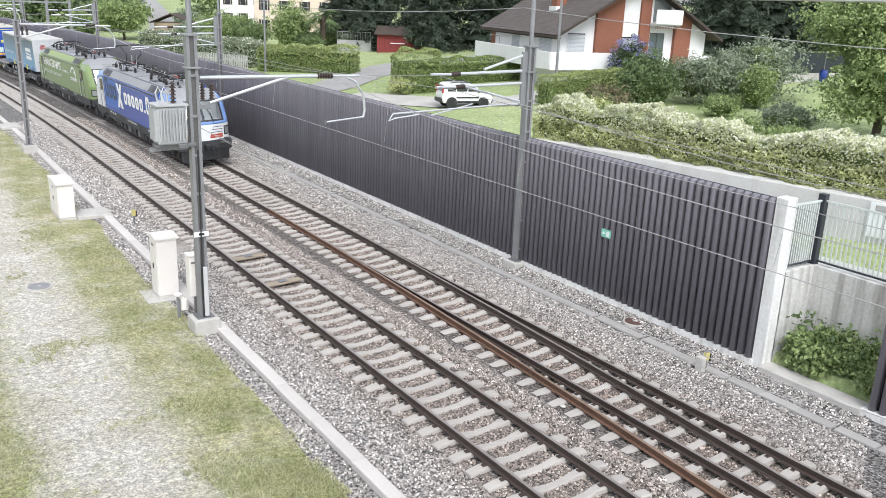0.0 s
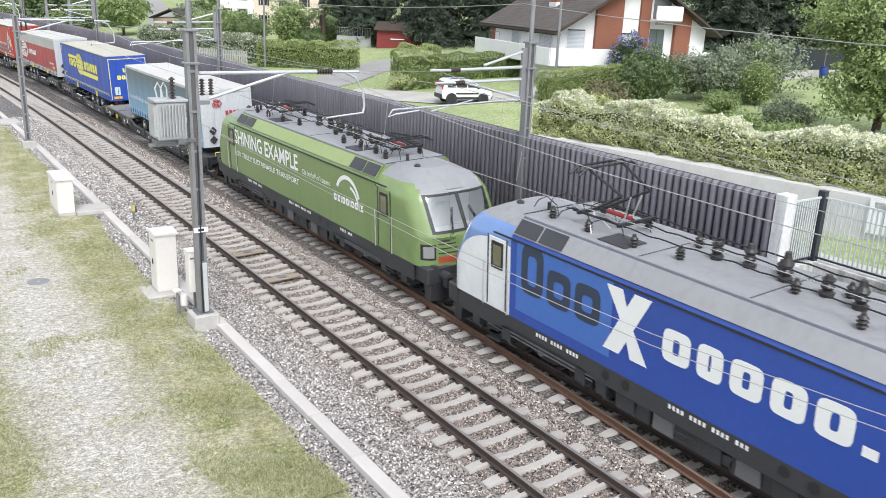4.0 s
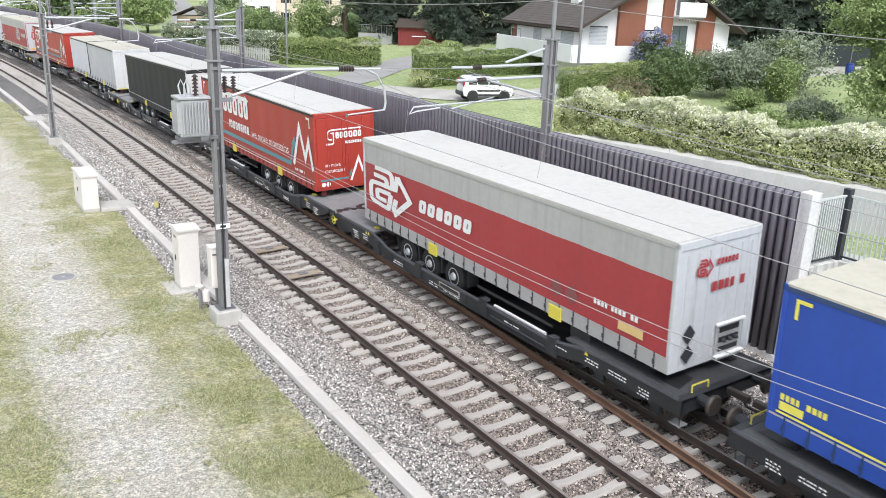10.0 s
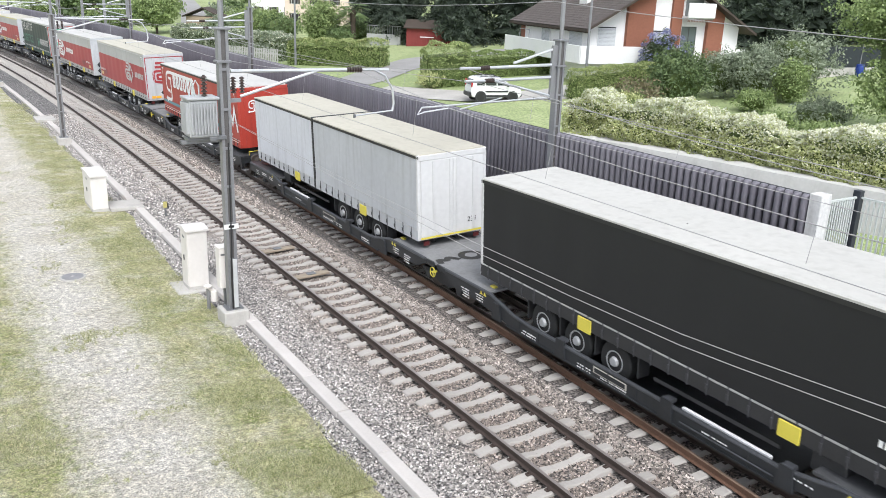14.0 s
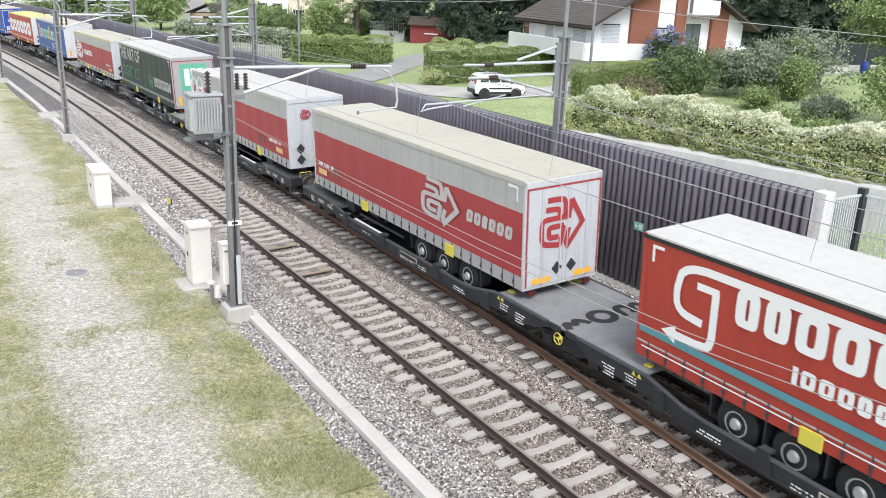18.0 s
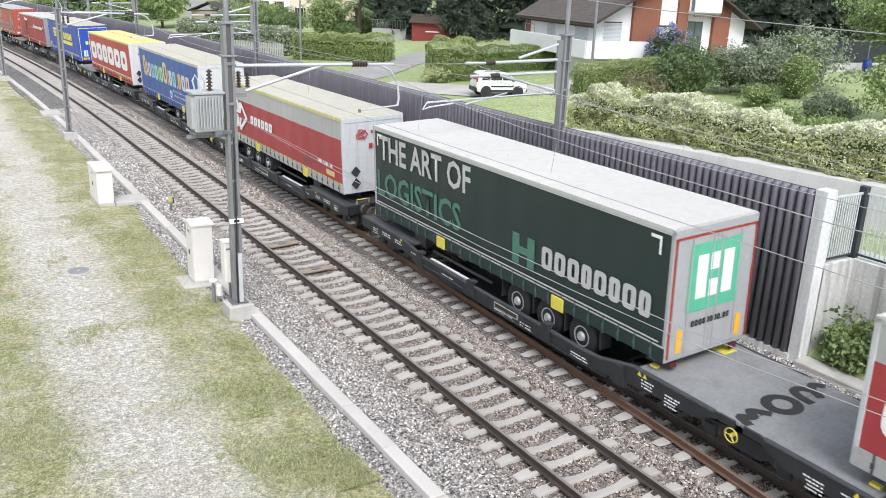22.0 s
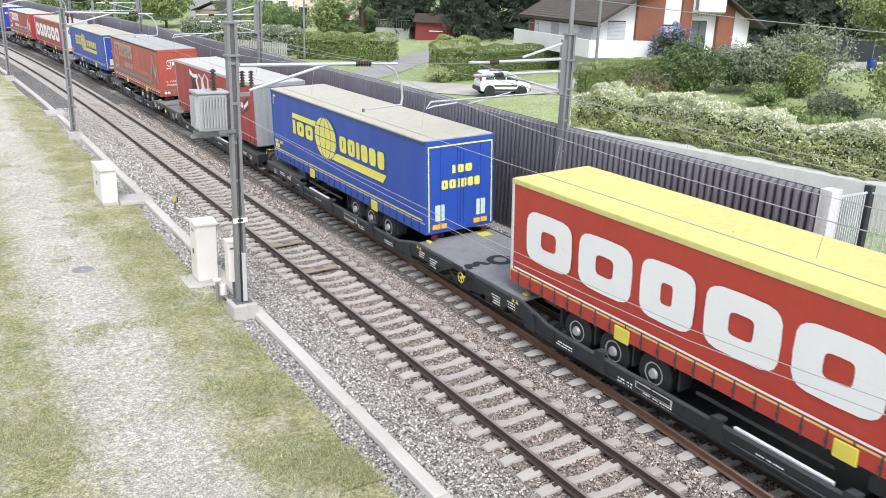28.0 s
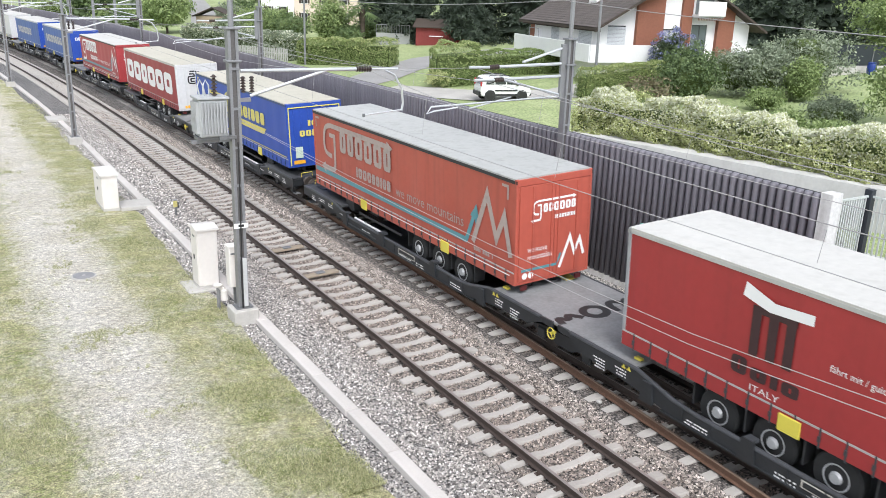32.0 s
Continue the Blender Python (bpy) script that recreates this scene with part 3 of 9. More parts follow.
def near_arm(t, x0, sgn, reach):
    """Single cantilever over one track: tube, strut, end insulator, curved registration arm."""
    e = sgn
    part("bracket", bx(min(e * 0.14, e * 0.45), max(e * 0.14, e * 0.45), -0.06, 0.06, 5.95, 6.05), GALV, t)
    part("upper_tube", tb((e * 0.2, 0, 6.77), (e * (reach - 1.0), 0, 6.75), 0.05, 10), ALU, t, "pale cantilever tube")
    part("strut", tb((e * 0.45, 0, 6.1), (e * (reach - 1.9), 0, 6.74), 0.042, 10), ALU, t, "slanted strut tube")
    insulator(t, (e * (reach - 1.0), 0, 6.75), (e * (reach - 0.5), 0, 6.74), 0.085)
    part("tube_end", tb((e * (reach - 0.5), 0, 6.74), (e * (reach + 0.35), 0, 6.73), 0.04, 8), ALU, t)
    pts = [(e * (reach - 0.1), 0, 6.72), (e * (reach + 0.25), 0, 6.55), (e * (reach + 0.5), 0, 6.15), (e * (reach + 0.55), 0, 5.72), (e * (reach + 0.5), 0, 5.5)]
    part("registration_arm", path_tube(bmesh.new(), pts, 0.035, 8), ALU, t, "curved registration arm")
    part("steady_arm", tb((e * (reach + 0.5), 0, 5.52), (e * (reach - 0.75), 0, 5.42), 0.024, 8), ALU, t, "thin steady arm")
    part("wire_clamp", bx(e * (reach - 0.75) - 0.03, e * (reach - 0.75) + 0.03, -0.03, 0.03, 5.36, 5.46), GALVD, t)
    for k in (0.28, 0.52):
        insulator(t, (e * k, 0.05, 6.18), (e * k, 0.05, 6.62), 0.075)


def far_arm(t, sgn):
    """Cantilever on the wall side: tie, two tubes with end insulators, registration tube."""
    e = sgn
    part("tie_tube", tb((e * 0.15, 0, 7.32), (e * 1.9, 0, 6.85), 0.045, 8), ALU, t, "slanted tie tube")
    for z, r in ((6.78, 3.2), (6.38, 3.0)):
        part("cantilever_tube", tb((e * 0.15, 0, z), (e * (r - 0.35), 0, z - 0.06), 0.05, 10), ALU, t, "pale cantilever tube")
        insulator(t, (e * (r - 0.35), 0, z - 0.06), (e * r, 0, z - 0.07), 0.08)
        part("tube_end", tb((e * r, 0, z - 0.07), (e * (r + 0.75), 0, z - 0.06), 0.045, 8), ALU, t)
    part("mast_clamp", bx(min(e * 0.1, e * 0.34), max(e * 0.1, e * 0.34), -0.05, 0.05, 5.6, 7.4), GALV, t)
    part("strut", tb((e * 0.3, 0, 5.75), (e * 2.6, 0, 6.3), 0.04, 8), ALU, t)
    part("registration_tube", tb((e * 0.3, 0, 5.7), (e * 5.3, 0, 5.56), 0.03, 8), ALU, t, "long thin registration tube")
    part("hook_end", path_tube(bmesh.new(), [(e * 5.3, 0, 5.56), (e * 5.45, 0, 5.35), (e * 5.2, 0, 5.42), (e * 4.35, 0, 5.5)], 0.025, 6), ALU, t)
    part("steady_arm", tb((e * 2.3, 0, 5.75), (e * 3.9, 0, 5.45), 0.024, 8), ALU, t)
    part("wire_clamp", bx(e * 4.1 - 0.03, e * 4.1 + 0.03, -0.03, 0.03, 5.4, 5.5), GALVD, t)


SPAN = 30.25
for k in range(5):
    y = 21.93 + SPAN * k
    tl = mast(6.845 + bend(y), y, 7.9 if k == 0 else 7.0, 10.4, "grey steel catenary mast with a transformer" if k == 0 else "slim grey steel catenary mast on a concrete block")
    near_arm(tl, 0, 1, 4.6)
    trr = mast(18.3 + bend(y) - 0.02, y, 7.6, 10.6, "grey steel catenary mast in front of the noise wall")
    far_arm(trr, -1)
    if k == 0:
        M1 = tl
y = 21.93 - SPAN
far_arm(mast(18.28, y, 7.6, 10.6, "grey steel catenary mast in front of the noise wall"), -1)
near_arm(mast(6.84, y, 7.0, 10.4, "slim grey steel catenary mast on a concrete block"), 0, 1, 4.6)


def cross_boom():
    y = 97.0
    t = thing("signal_boom", Matrix.Translation((17.3 + bend(y), y, 0)), "grey steel line-side boom with two posts", "catenary mast")
    for d in (0, 2.2):
        part("post", bx(-0.12 + d, 0.12 + d, -0.12, 0.12, -0.5, 9.0), GALV, t)
    part("boom", bx(-3.0, 2.4, -0.08, 0.08, 7.0, 7.16), GALV, t)
    part("upper_boom", bx(-3.0, 2.4, -0.08, 0.08, 8.0, 8.12), GALV, t)


cross_boom()


def wires():
    def run(name, x, z, sag, r, y0=-38.57, spans=7, wig=0.0):
        pts = []
        for s in range(spans):
            for i in range(8):
                f = i / 8
                yy = y0 + SPAN * (s + f)
                off = wig * (1 if s % 2 else -1) * (1 - 2 * f)
                pts.append((x + off + bend(yy), yy, z - sag * 4 * f * (1 - f)))
        bm = path_tube(bmesh.new(), pts, r, 5)
        ob = part(name, bm, WIREM)
        return tagged(ob, "thin grey overhead wire above the tracks", "overhead wire", "overhead wires")
    run("contact_wire", 10.45, 5.42, 0.03, 0.008, wig=0.2)
    run("contact_wire", 14.2, 5.48, 0.03, 0.008, wig=0.2)
    run("messenger_wire", 10.9, 6.68, 0.75, 0.010)
    run("messenger_wire", 14.6, 6.70, 0.85, 0.010)
    run("feeder_wire", 15.05, 6.25, 0.3, 0.010)
    run("feeder_wire", 17.9, 8.8, 0.5, 0.012)
    run("feeder_wire", 6.85, 9.6, 0.5, 0.012)
    for dz in (0.0, 0.13):
        pts = [(7.0 + (0.0 if dz else 0.02), y, z - dz * min(1, max(0, (22 - y) / 12))) for y, z in ((-9, 6.6), (0, 5.9), (3.4, 5.58), (5.1, 5.43), (5.9, 5.37), (7.8, 5.32), (10, 5.29), (15, 5.32), (21.9, 5.45))]
        tagged(part("feeder_wire", path_tube(bmesh.new(), pts, 0.005, 5), WIREM), "thin grey overhead wire above the tracks", "overhead wire", "overhead wires")
    for x, za, zb in ((10.6, 5.42, 6.66), (14.35, 5.48, 6.68)):
        for s in range(5):
            for f in (0.12, 0.3, 0.5, 0.7, 0.88):
                yy = -8.3 + SPAN * s + SPAN * f
                zt = zb - (0.75 if x < 12 else 0.85) * 4 * f * (1 - f)
                o = part("dropper_wire", tb((x + bend(yy), yy, za), (x + 0.1 + bend(yy), yy, zt), 0.005, 4), WIREM)
                tagged(o, "short dropper wire between two overhead wires", "dropper wire", "dropper wires")


wires()


def mast_gear():
    """Transformer, meters and markers fixed to the near mast."""
    t = thing("transformer", Matrix.Translation((6.2, 21.95, 4.95)), "grey ribbed transformer hung on the catenary mast", "transformer")
    tp = mat("transformer_paint", (0.38, 0.385, 0.39), 0.5, var=0.12, scale=4, stain=0.2)
    part("tank", bx(-0.38, 0.38, -0.3, 0.3, 0.14, 1.12, bev=0.03), tp, t)
    part("lid", bx(-0.43, 0.43, -0.34, 0.34, 1.12, 1.19, bev=0.015), tp, t)
    for i in range(9):
        x = -0.32 + i * 0.08
        part("cooling_fin", bx(x - 0.014, x + 0.014, -0.37, -0.3, 0.24, 1.05), tp, t)
    for i in range(7):
        yy = -0.24 + i * 0.08
        part("cooling_fin", bx(-0.45, -0.38, yy - 0.014, yy + 0.014, 0.24, 1.05), tp, t)
    part("foot_frame", bx(-0.42, 0.62, -0.2, 0.2, 0.04, 0.14, bev=0.01), GALVD, t)
    part("carrier_beam", bx(-0.55, 0.65, -0.05, 0.05, -0.05, 0.04), GALV, t)
    insulator(t, (0.1, -0.1, 1.19), (0.1, -0.1, 1.75), 0.085, 6, "bushing")
    for x in (-0.25, -0.1):
        part("cable_loop", path_tube(bmesh.new(), [(x, 0.05, 1.19), (x - 0.05, 0.05, 1.45), (x + 0.02, 0.05, 1.6), (x + 0.1, 0.05, 1.45), (x + 0.1, 0.05, 1.19)], 0.022, 6), ALU, t)
    part("valve", bx(0.1, 0.3, -0.42, -0.34, 0.05, 0.16, bev=0.01), GALVD, t)
    c = thing("cable_duct", Matrix.Translation((6.845, 21.76, 0)), "grey cable cover strapped to the mast foot", "cable duct")
    part("duct", bx(-0.02, 0.1, -0.06, -0.005, 0.15, 1.6, bev=0.01), mat("duct_grey", (0.5, 0.5, 0.5), 0.5), c)
    part("cable", path_tube(bmesh.new(), [(-0.06, -0.03, 0.1), (-0.07, -0.03, 1.2), (-0.03, -0.03, 1.9), (0, -0.03, 4.9)], 0.018, 6), BLACK, c)
    n = thing("mast_plate", Matrix.Translation((6.84, 21.765, 2.55)), "small white number plate on the mast", "plate")
    part("plate", bx(-0.2, 0.2, -0.012, 0.0, -0.07, 0.07), WHITE, n)
    part("code_line", bx(-0.08, 0.08, -0.016, -0.012, -0.035, 0.035), BLACK, n)
    b = thing("meter_box", Matrix.Translation((6.82, 22.5, 0)), "white meter box on a post beside the mast", "cabinet")
    part("box", bx(-0.2, 0.22, -0.18, 0.18, 0.55, 1.75, bev=0.02), CABM, b)
    part("lid", bx(-0.22, 0.24, -0.2, 0.2, 1.75, 1.8, bev=0.015), CABM, b)
    part("latch", bx(-0.15, 0.15, -0.19, -0.18, 1.55, 1.6), GALVD, b)
    part("leg", bx(-0.05, 0.05, -0.05, 0.05, -0.5, 0.55), GALVD, b)


mast_gear()


# ---- line-side things ----
def cabinet(x, y, w, d, h, label):
    t = thing("signal_cabinet", Matrix.Translation((x, y, -0.34)), label, "cabinet", "signal cabinets")
    part("plinth", bx(-w / 2 - 0.02, w / 2 + 0.02, -d / 2 - 0.02, d / 2 + 0.02, 0, 0.14, bev=0.01), CONC, t)
    part("body", bx(-w / 2, w / 2, -d / 2, d / 2, 0.14, h, bev=0.015), CABM, t)
    bm = prism(bmesh.new(), [(-d / 2 - 0.05, h), (d / 2 + 0.05, h), (d / 2 + 0.05, h + 0.06), (0.0, h + 0.13), (-d / 2 - 0.05, h + 0.06)], "x", -w / 2 - 0.05, w / 2 + 0.05)
    part("roof", bm, CABM, t, "low pitched lid")
    part("door", bx(-w / 2 - 0.014, -w / 2, -d / 2 + 0.05, d / 2 - 0.05, 0.22, h - 0.08, bev=0.005), CABM, t)
    part("door_handle", bx(-w / 2 - 0.04, -w / 2 - 0.014, -0.02, 0.02, h * 0.5, h * 0.5 + 0.16), BLACK, t)
    part("vent", bx(-w / 2 - 0.018, -w / 2 - 0.012, -0.12, 0.12, h - 0.25, h - 0.18), GALVD, t)
    return t


cabinet(6.7, 25.2, 0.62, 0.75, 1.95, "tall white signal cabinet with a pitched lid on concrete")
cabinet(5.75, 36.7, 0.62, 1.9, 1.5, "wide white signal cabinet with worn paint on concrete")
o = thing("concrete_slab", Matrix.Translation((6.85, 36.2, -0.34)), "pale concrete slab linking cabinet and cable trough", "slab")
part("slab", bx(-0.75, 0.6, -0.65, 0.65, 0, 0.17, bev=0.02), CONC, o)
o = thing("concrete_slab", Matrix.Translation((6.55, 25.2, -0.36)), "low concrete slab under the signal cabinet", "slab")
part("slab", bx(-0.55, 0.6, -0.6, 0.6, 0, 0.09, bev=0.02), CONC, o)
o = thing("concrete_slab", Matrix.Translation((6.85, 61.5, -0.34)), "pale concrete slab beside the cable trough", "slab")
part("slab", bx(-0.6, 0.6, -0.9, 0.9, 0, 0.2, bev=0.02), CONC, o)


def standpipe(x, y):
    t = thing("standpipe", Matrix.Translation((x, y, -0.34)), "short grey standpipe with a white cap and meter", "standpipe")
    part("pipe", tb((0, 0, 0), (0, 0, 0.75), 0.05, 10), GALV, t)
    part("cap", lx([(0.12, 0), (0.13, 0.05), (0.06, 0.1)], (0, 0, 0.75), (0, 0, 1), 12), CABM, t, "white cap")
    part("meter", lx([(0.11, 0), (0.11, 0.3), (0.08, 0.34)], (0.18, 0.0, 0.3), (0, 0, 1), 12), CABM, t)
    part("elbow", path_tube(bmesh.new(), [(0, 0, 0.7), (0.14, 0, 0.66), (0.18, 0, 0.6)], 0.05, 8), CABM, t)


standpipe(6.45, 23.0)


PALEYEL = mat("faded_yellow", (0.50, 0.44, 0.16), 0.6, var=0.2, stain=0.3)


def marker(x, y, label, h=0.62):
    t = thing("point_marker", Matrix.Translation((x, y, -0.3)), label, "marker", "line-side markers")
    part("post", tb((0, 0, 0), (0, 0, h * 0.55), 0.04, 8), GALVD, t)
    part("head", bx(-0.08, 0.08, -0.06, 0.06, h * 0.55, h, bev=0.03), PALEYEL, t, "yellow head")
    part("face", bx(0.1, 0.13, -0.06, 0.06, h * 0.5, h * 0.9, bev=0.01), BLACK, t)
    part("cap", bx(-0.08, 0.08, -0.06, 0.06, h, h + 0.05, bev=0.02), GALV, t)


marker(7.95, 34.0, "small yellow and black line-side marker on ballast")
marker(17.4, 12.75, "small yellow marker post beside the cable trough", 0.55)
o = thing("trough_post", Matrix.Translation((17.12, 12.7, -0.35)), "short grey concrete post beside the trough", "post")
part("post", bx(-0.08, 0.08, -0.12, 0.12, 0, 0.55, bev=0.02), CONC, o)


def manhole(x, y, r, z, material, label):
    t = thing("manhole_cover", Matrix.Translation((x, y, z)), label, "manhole cover", "manhole covers")
    part("rim", lx([(r + 0.05, -0.05), (r + 0.05, 0.015), (r, 0.018)], (0, 0, 0), (0, 0, 1), 28), CONC, t)
    bm = lathe(bmesh.new(), [(r - 0.01, 0.0), (r - 0.01, 0.03)], (0, 0, 0), (0, 0, 1), 28)
    part("lid", bm, material, t)
    part("lug", bx(-0.05, 0.05, -0.03, 0.03, 0.03, 0.04), CONC, t)


RUSTIRON = mat("rusty_iron", (0.10, 0.055, 0.045), 0.8, 0.1, 0.3, 12, 0.4, 30)
manhole(3.4, 27.64, 0.34, -0.268, mat("worn_iron", (0.25, 0.245, 0.25), 0.7, 0.1, 0.2, 12, 0.4, 30), "round grey manhole cover in the gravel path")
manhole(18.0, 15.9, 0.3, -0.12, RUSTIRON, "round rusty manhole cover beside the noise wall")
for y in (27.15, 24.1):
    o = thing("track_board", on_track(TRACK1 - 0.05, y, 0.034), "pale board lying across between the rails", "board", "boards in the track")
    part("board", bx(-0.62, 0.62, -0.14, 0.14, -0.19, -0.12, bev=0.01), mat("pale_board", (0.30, 0.25, 0.19), 0.8, var=0.15), o)
    part("cable_box", bx(-0.15, 0.15, -0.1, 0.1, -0.12, -0.07, bev=0.02), GALVD, o)
for y, x in ((14.4, 13.15), (13.6, 13.55), (13.0, 12.55), (14.9, 14.35)):
    o = thing("point_rod_cover", Matrix.Translation((x, y, -0.2)), "pale stone lump beside the turnout rail", "stone", "pale stones")
    bm = bmesh.new()
    bmesh.ops.create_icosphere(bm, subdivisions=2, radius=0.075)
    for v in bm.verts:
        v.co *= 1 + 0.3 * noise.noise(v.co * 9)
        v.co.z *= 0.6
    part("stone", bm, CONC, o)


# ---- planted recess, retaining walls and fence ----
STAINED = mat("stained_concrete", (0.56, 0.55, 0.525), 0.9, var=0.22, scale=3, bump=0.35, bscale=12, streak=0.95)


def recess():
    t = thing("recess_wall", None, "stained pale concrete retaining walls round a planted recess", "retaining wall", kind="structure")
    part("side_wall", bx(18.72, 20.05, 11.72, 11.98, -0.4, 2.6, bev=0.01), STAINED, t)
    part("back_wall", bx(20.0, 20.25, -20, 11.98, -0.4, 2.6, bev=0.01), STAINED, t)
    part("kerb", bx(18.2, 18.75, 8.9, 11.75, -0.4, 0.1, bev=0.03), CONC, t, "low concrete kerb")
    part("soil", bx(18.75, 20.0, 8.6, 11.72, -0.4, 0.05), mat("soil", (0.09, 0.07, 0.045), 0.95, var=0.3, bump=0.6), t)
    f = thing("bar_fence", None, "pale steel bar fence with dark posts on a wall", "fence", kind="structure")
    DARKST = mat("dark_steel_post", (0.045, 0.05, 0.06), 0.5, 0.3, 0.15)
    PALE = mat("pale_fence_steel", (0.62, 0.65, 0.62), 0.5, 0.2, 0.1)
    for y in (11.85, 6.0, 1.0):
        part("fence_post", bx(20.02, 20.2, y - 0.1, y + 0.1, 2.3, 4.5, bev=0.008), DARKST, f, "dark steel post")
    for z in (2.68, 4.3):
        part("rail", bx(20.09, 20.14, -6, 11.8, z, z + 0.05), DARKST if z < 3 else PALE, f)
        part("rail", bx(18.8, 20.05, 11.82, 11.87, z, z + 0.05), DARKST if z < 3 else PALE, f)
    y0 = None
    for i in range(90):
        m = Matrix.Translation((20.115, 11.65 - i * 0.13, 2.7))
        if y0 is None:
            y0 = part("bar", bx(-0.012, 0.012, -0.022, 0.022, 0, 1.62), PALE, f)
            y0.matrix_basis = m
        else:
            again(y0, m)
    for i in range(12):
        again(y0, Matrix.Translation((18.85 + i * 0.1, 11.845, 2.7)) @ Matrix.Rotation(math.pi / 2, 4, "Z"))
    # the pale garden wall behind
    g = thing("garden_wall", None, "long pale concrete garden wall below a flowering hedge", "garden wall", kind="structure")
    line = [(27.4, 31.8), (28.6, 26.0), (29.6, 20.5), (30.5, 15.8), (32.0, 9.0), (33.5, 2.0), (35, -8)]
    bm = bmesh.new()
    rings = []
    for x, y in line:
        rings.append([bm.verts.new((x + dx, y, z)) for dx, z in ((-0.45, -0.3), (-0.45, 2.4), (0.3, 2.52), (0.3, -0.3))])
    for a, b in zip(rings[:-1], rings[1:]):
        for i in range(4):
            bm.faces.new((a[i], a[(i + 1) % 4], b[(i + 1) % 4], b[i]))
    bm.faces.new(rings[0]), bm.faces.new(rings[-1])
    part("wall", bm, mat("white_render", (0.54, 0.53, 0.51), 0.9, var=0.08, scale=2, bump=0.15, stain=0.2), g)
    # slotted plate on the wall face
    s = thing("slotted_panel", None, "white metal panel with a row of slots before the wall", "panel")
    pm = mat("white_panel", (0.74, 0.76, 0.75), 0.45, var=0.04)
    prev = None
    for a, b in zip(line[3:6], line[4:7]):
        d = Vector((b[0] - a[0], b[1] - a[1], 0))
        n_ = int(d.length / 0.55)
        for i in range(n_):
            p = Vector((a[0] - 0.56, a[1], 0)) + d * ((i + 0.5) / n_)
            ang = math.atan2(d.y, d.x)
            m = Matrix.Translation(p) @ Matrix.Rotation(ang, 4, "Z")
            if prev is None:
                bm = bx(-0.26, 0.26, -0.03, 0.03, 1.1, 2.05)
                box(bm, -0.26, -0.1, -0.03, 0.03, 2.052, 2.3)
                box(bm, -0.26, 0.26, -0.03, 0.03, 2.302, 2.4)
                prev = part("slotted_plate", bm, pm, s)
                prev.matrix_basis = m
            else:
                again(prev, m)


recess()


# ---- plants ----
def cloud(name, pts, size, material, parent=None, seed=1, out=0.5, slim=0.55):
    """Many small leaves, one quad each, at the given points, turned towards the sky and outwards."""
    rg = np.random.default_rng(seed)
    pts = np.asarray(pts, float)
    n = len(pts)
    up = rg.normal(size=(n, 3)) * 0.75
    up[:, 2] += 0.6
    up[:, :2] += out * np.asarray(pts - pts.mean(0))[:, :2] / (np.abs(pts - pts.mean(0))[:, :2].max() + 1e-6)
    up /= np.linalg.norm(up, axis=1, keepdims=True)
    a = rg.normal(size=(n, 3))
    a -= (a * up).sum(1, keepdims=True) * up
    a /= np.linalg.norm(a, axis=1, keepdims=True)
    b = np.cross(up, a)
    s = (np.full(n, size) * rg.uniform(0.6, 1.4, n))[:, None]
    q = np.stack([pts - a * s, pts - b * s * slim, pts + a * s, pts + b * s * slim], 1).reshape(-1, 3)
    me = bpy.data.meshes.new(name)
    me.vertices.add(4 * n), me.loops.add(4 * n), me.polygons.add(n)
    me.vertices.foreach_set("co", q.ravel())
    me.loops.foreach_set("vertex_index", np.arange(4 * n, dtype=np.int32))
    me.polygons.foreach_set("loop_start", np.arange(0, 4 * n, 4, dtype=np.int32))
    me.polygons.foreach_set("loop_total", np.full(n, 4, dtype=np.int32))
    me.update(calc_edges=True)
    me.materials.append(material)
    ob = new(name, me)
    ob.parent = parent
    return ob


def blob_points(rg, n, centre, radii, shell=0.55, rough=0.25):
    """Points in the outer part of an uneven blob."""
    d = rg.normal(size=(n, 3))
    d /= np.linalg.norm(d, axis=1, keepdims=True)
    r = shell + (1 - shell) * rg.random(n) ** 0.5
    k = np.array([1 + rough * noise.noise((x * 2.2 + centre[0], y * 2.2 + centre[1], z * 2.2)) + 0.5 * rough * noise.noise((x * 6, y * 6, z * 6 + centre[1])) for x, y, z in d])
    return np.asarray(centre) + d * (r * k)[:, None] * np.asarray(radii)


def sprays(rg, pts, each, r, droop=0.3):
    """Leaves in drooping sprays: a few round each of the given points."""
    q = np.repeat(pts, each, 0)
    d = rg.normal(0, r, q.shape)
    d[:, 2] = d[:, 2] * 0.6 - droop * np.hypot(d[:, 0], d[:, 1])
    return q + d


LEAF_MID = leaf_mat("leaf_mid_green", (0.06, 0.10, 0.03), (0.21, 0.30, 0.10))
LEAF_BIG = leaf_mat("leaf_yellowish_green", (0.12, 0.19, 0.04), (0.42, 0.52, 0.18))
LEAF_DARK = leaf_mat("leaf_dark_green", (0.025, 0.045, 0.02), (0.10, 0.15, 0.06))
LEAF_CONI = leaf_mat("needle_dark", (0.022, 0.036, 0.022), (0.10, 0.135, 0.085))
LEAF_LIGHT = leaf_mat("leaf_light_green", (0.13, 0.20, 0.05), (0.40, 0.50, 0.17))
LEAF_HEDGE = leaf_mat("hedge_green", (0.13, 0.19, 0.045), (0.36, 0.46, 0.13))
LEAF_HEDGE2 = leaf_mat("hedge_yellow_green", (0.30, 0.34, 0.09), (0.66, 0.69, 0.30))
LEAF_GREY = leaf_mat("leaf_grey_green", (0.13, 0.17, 0.09), (0.40, 0.46, 0.31))
FLOWER = leaf_mat("cream_blossom", (0.62, 0.63, 0.40), (0.88, 0.88, 0.74))
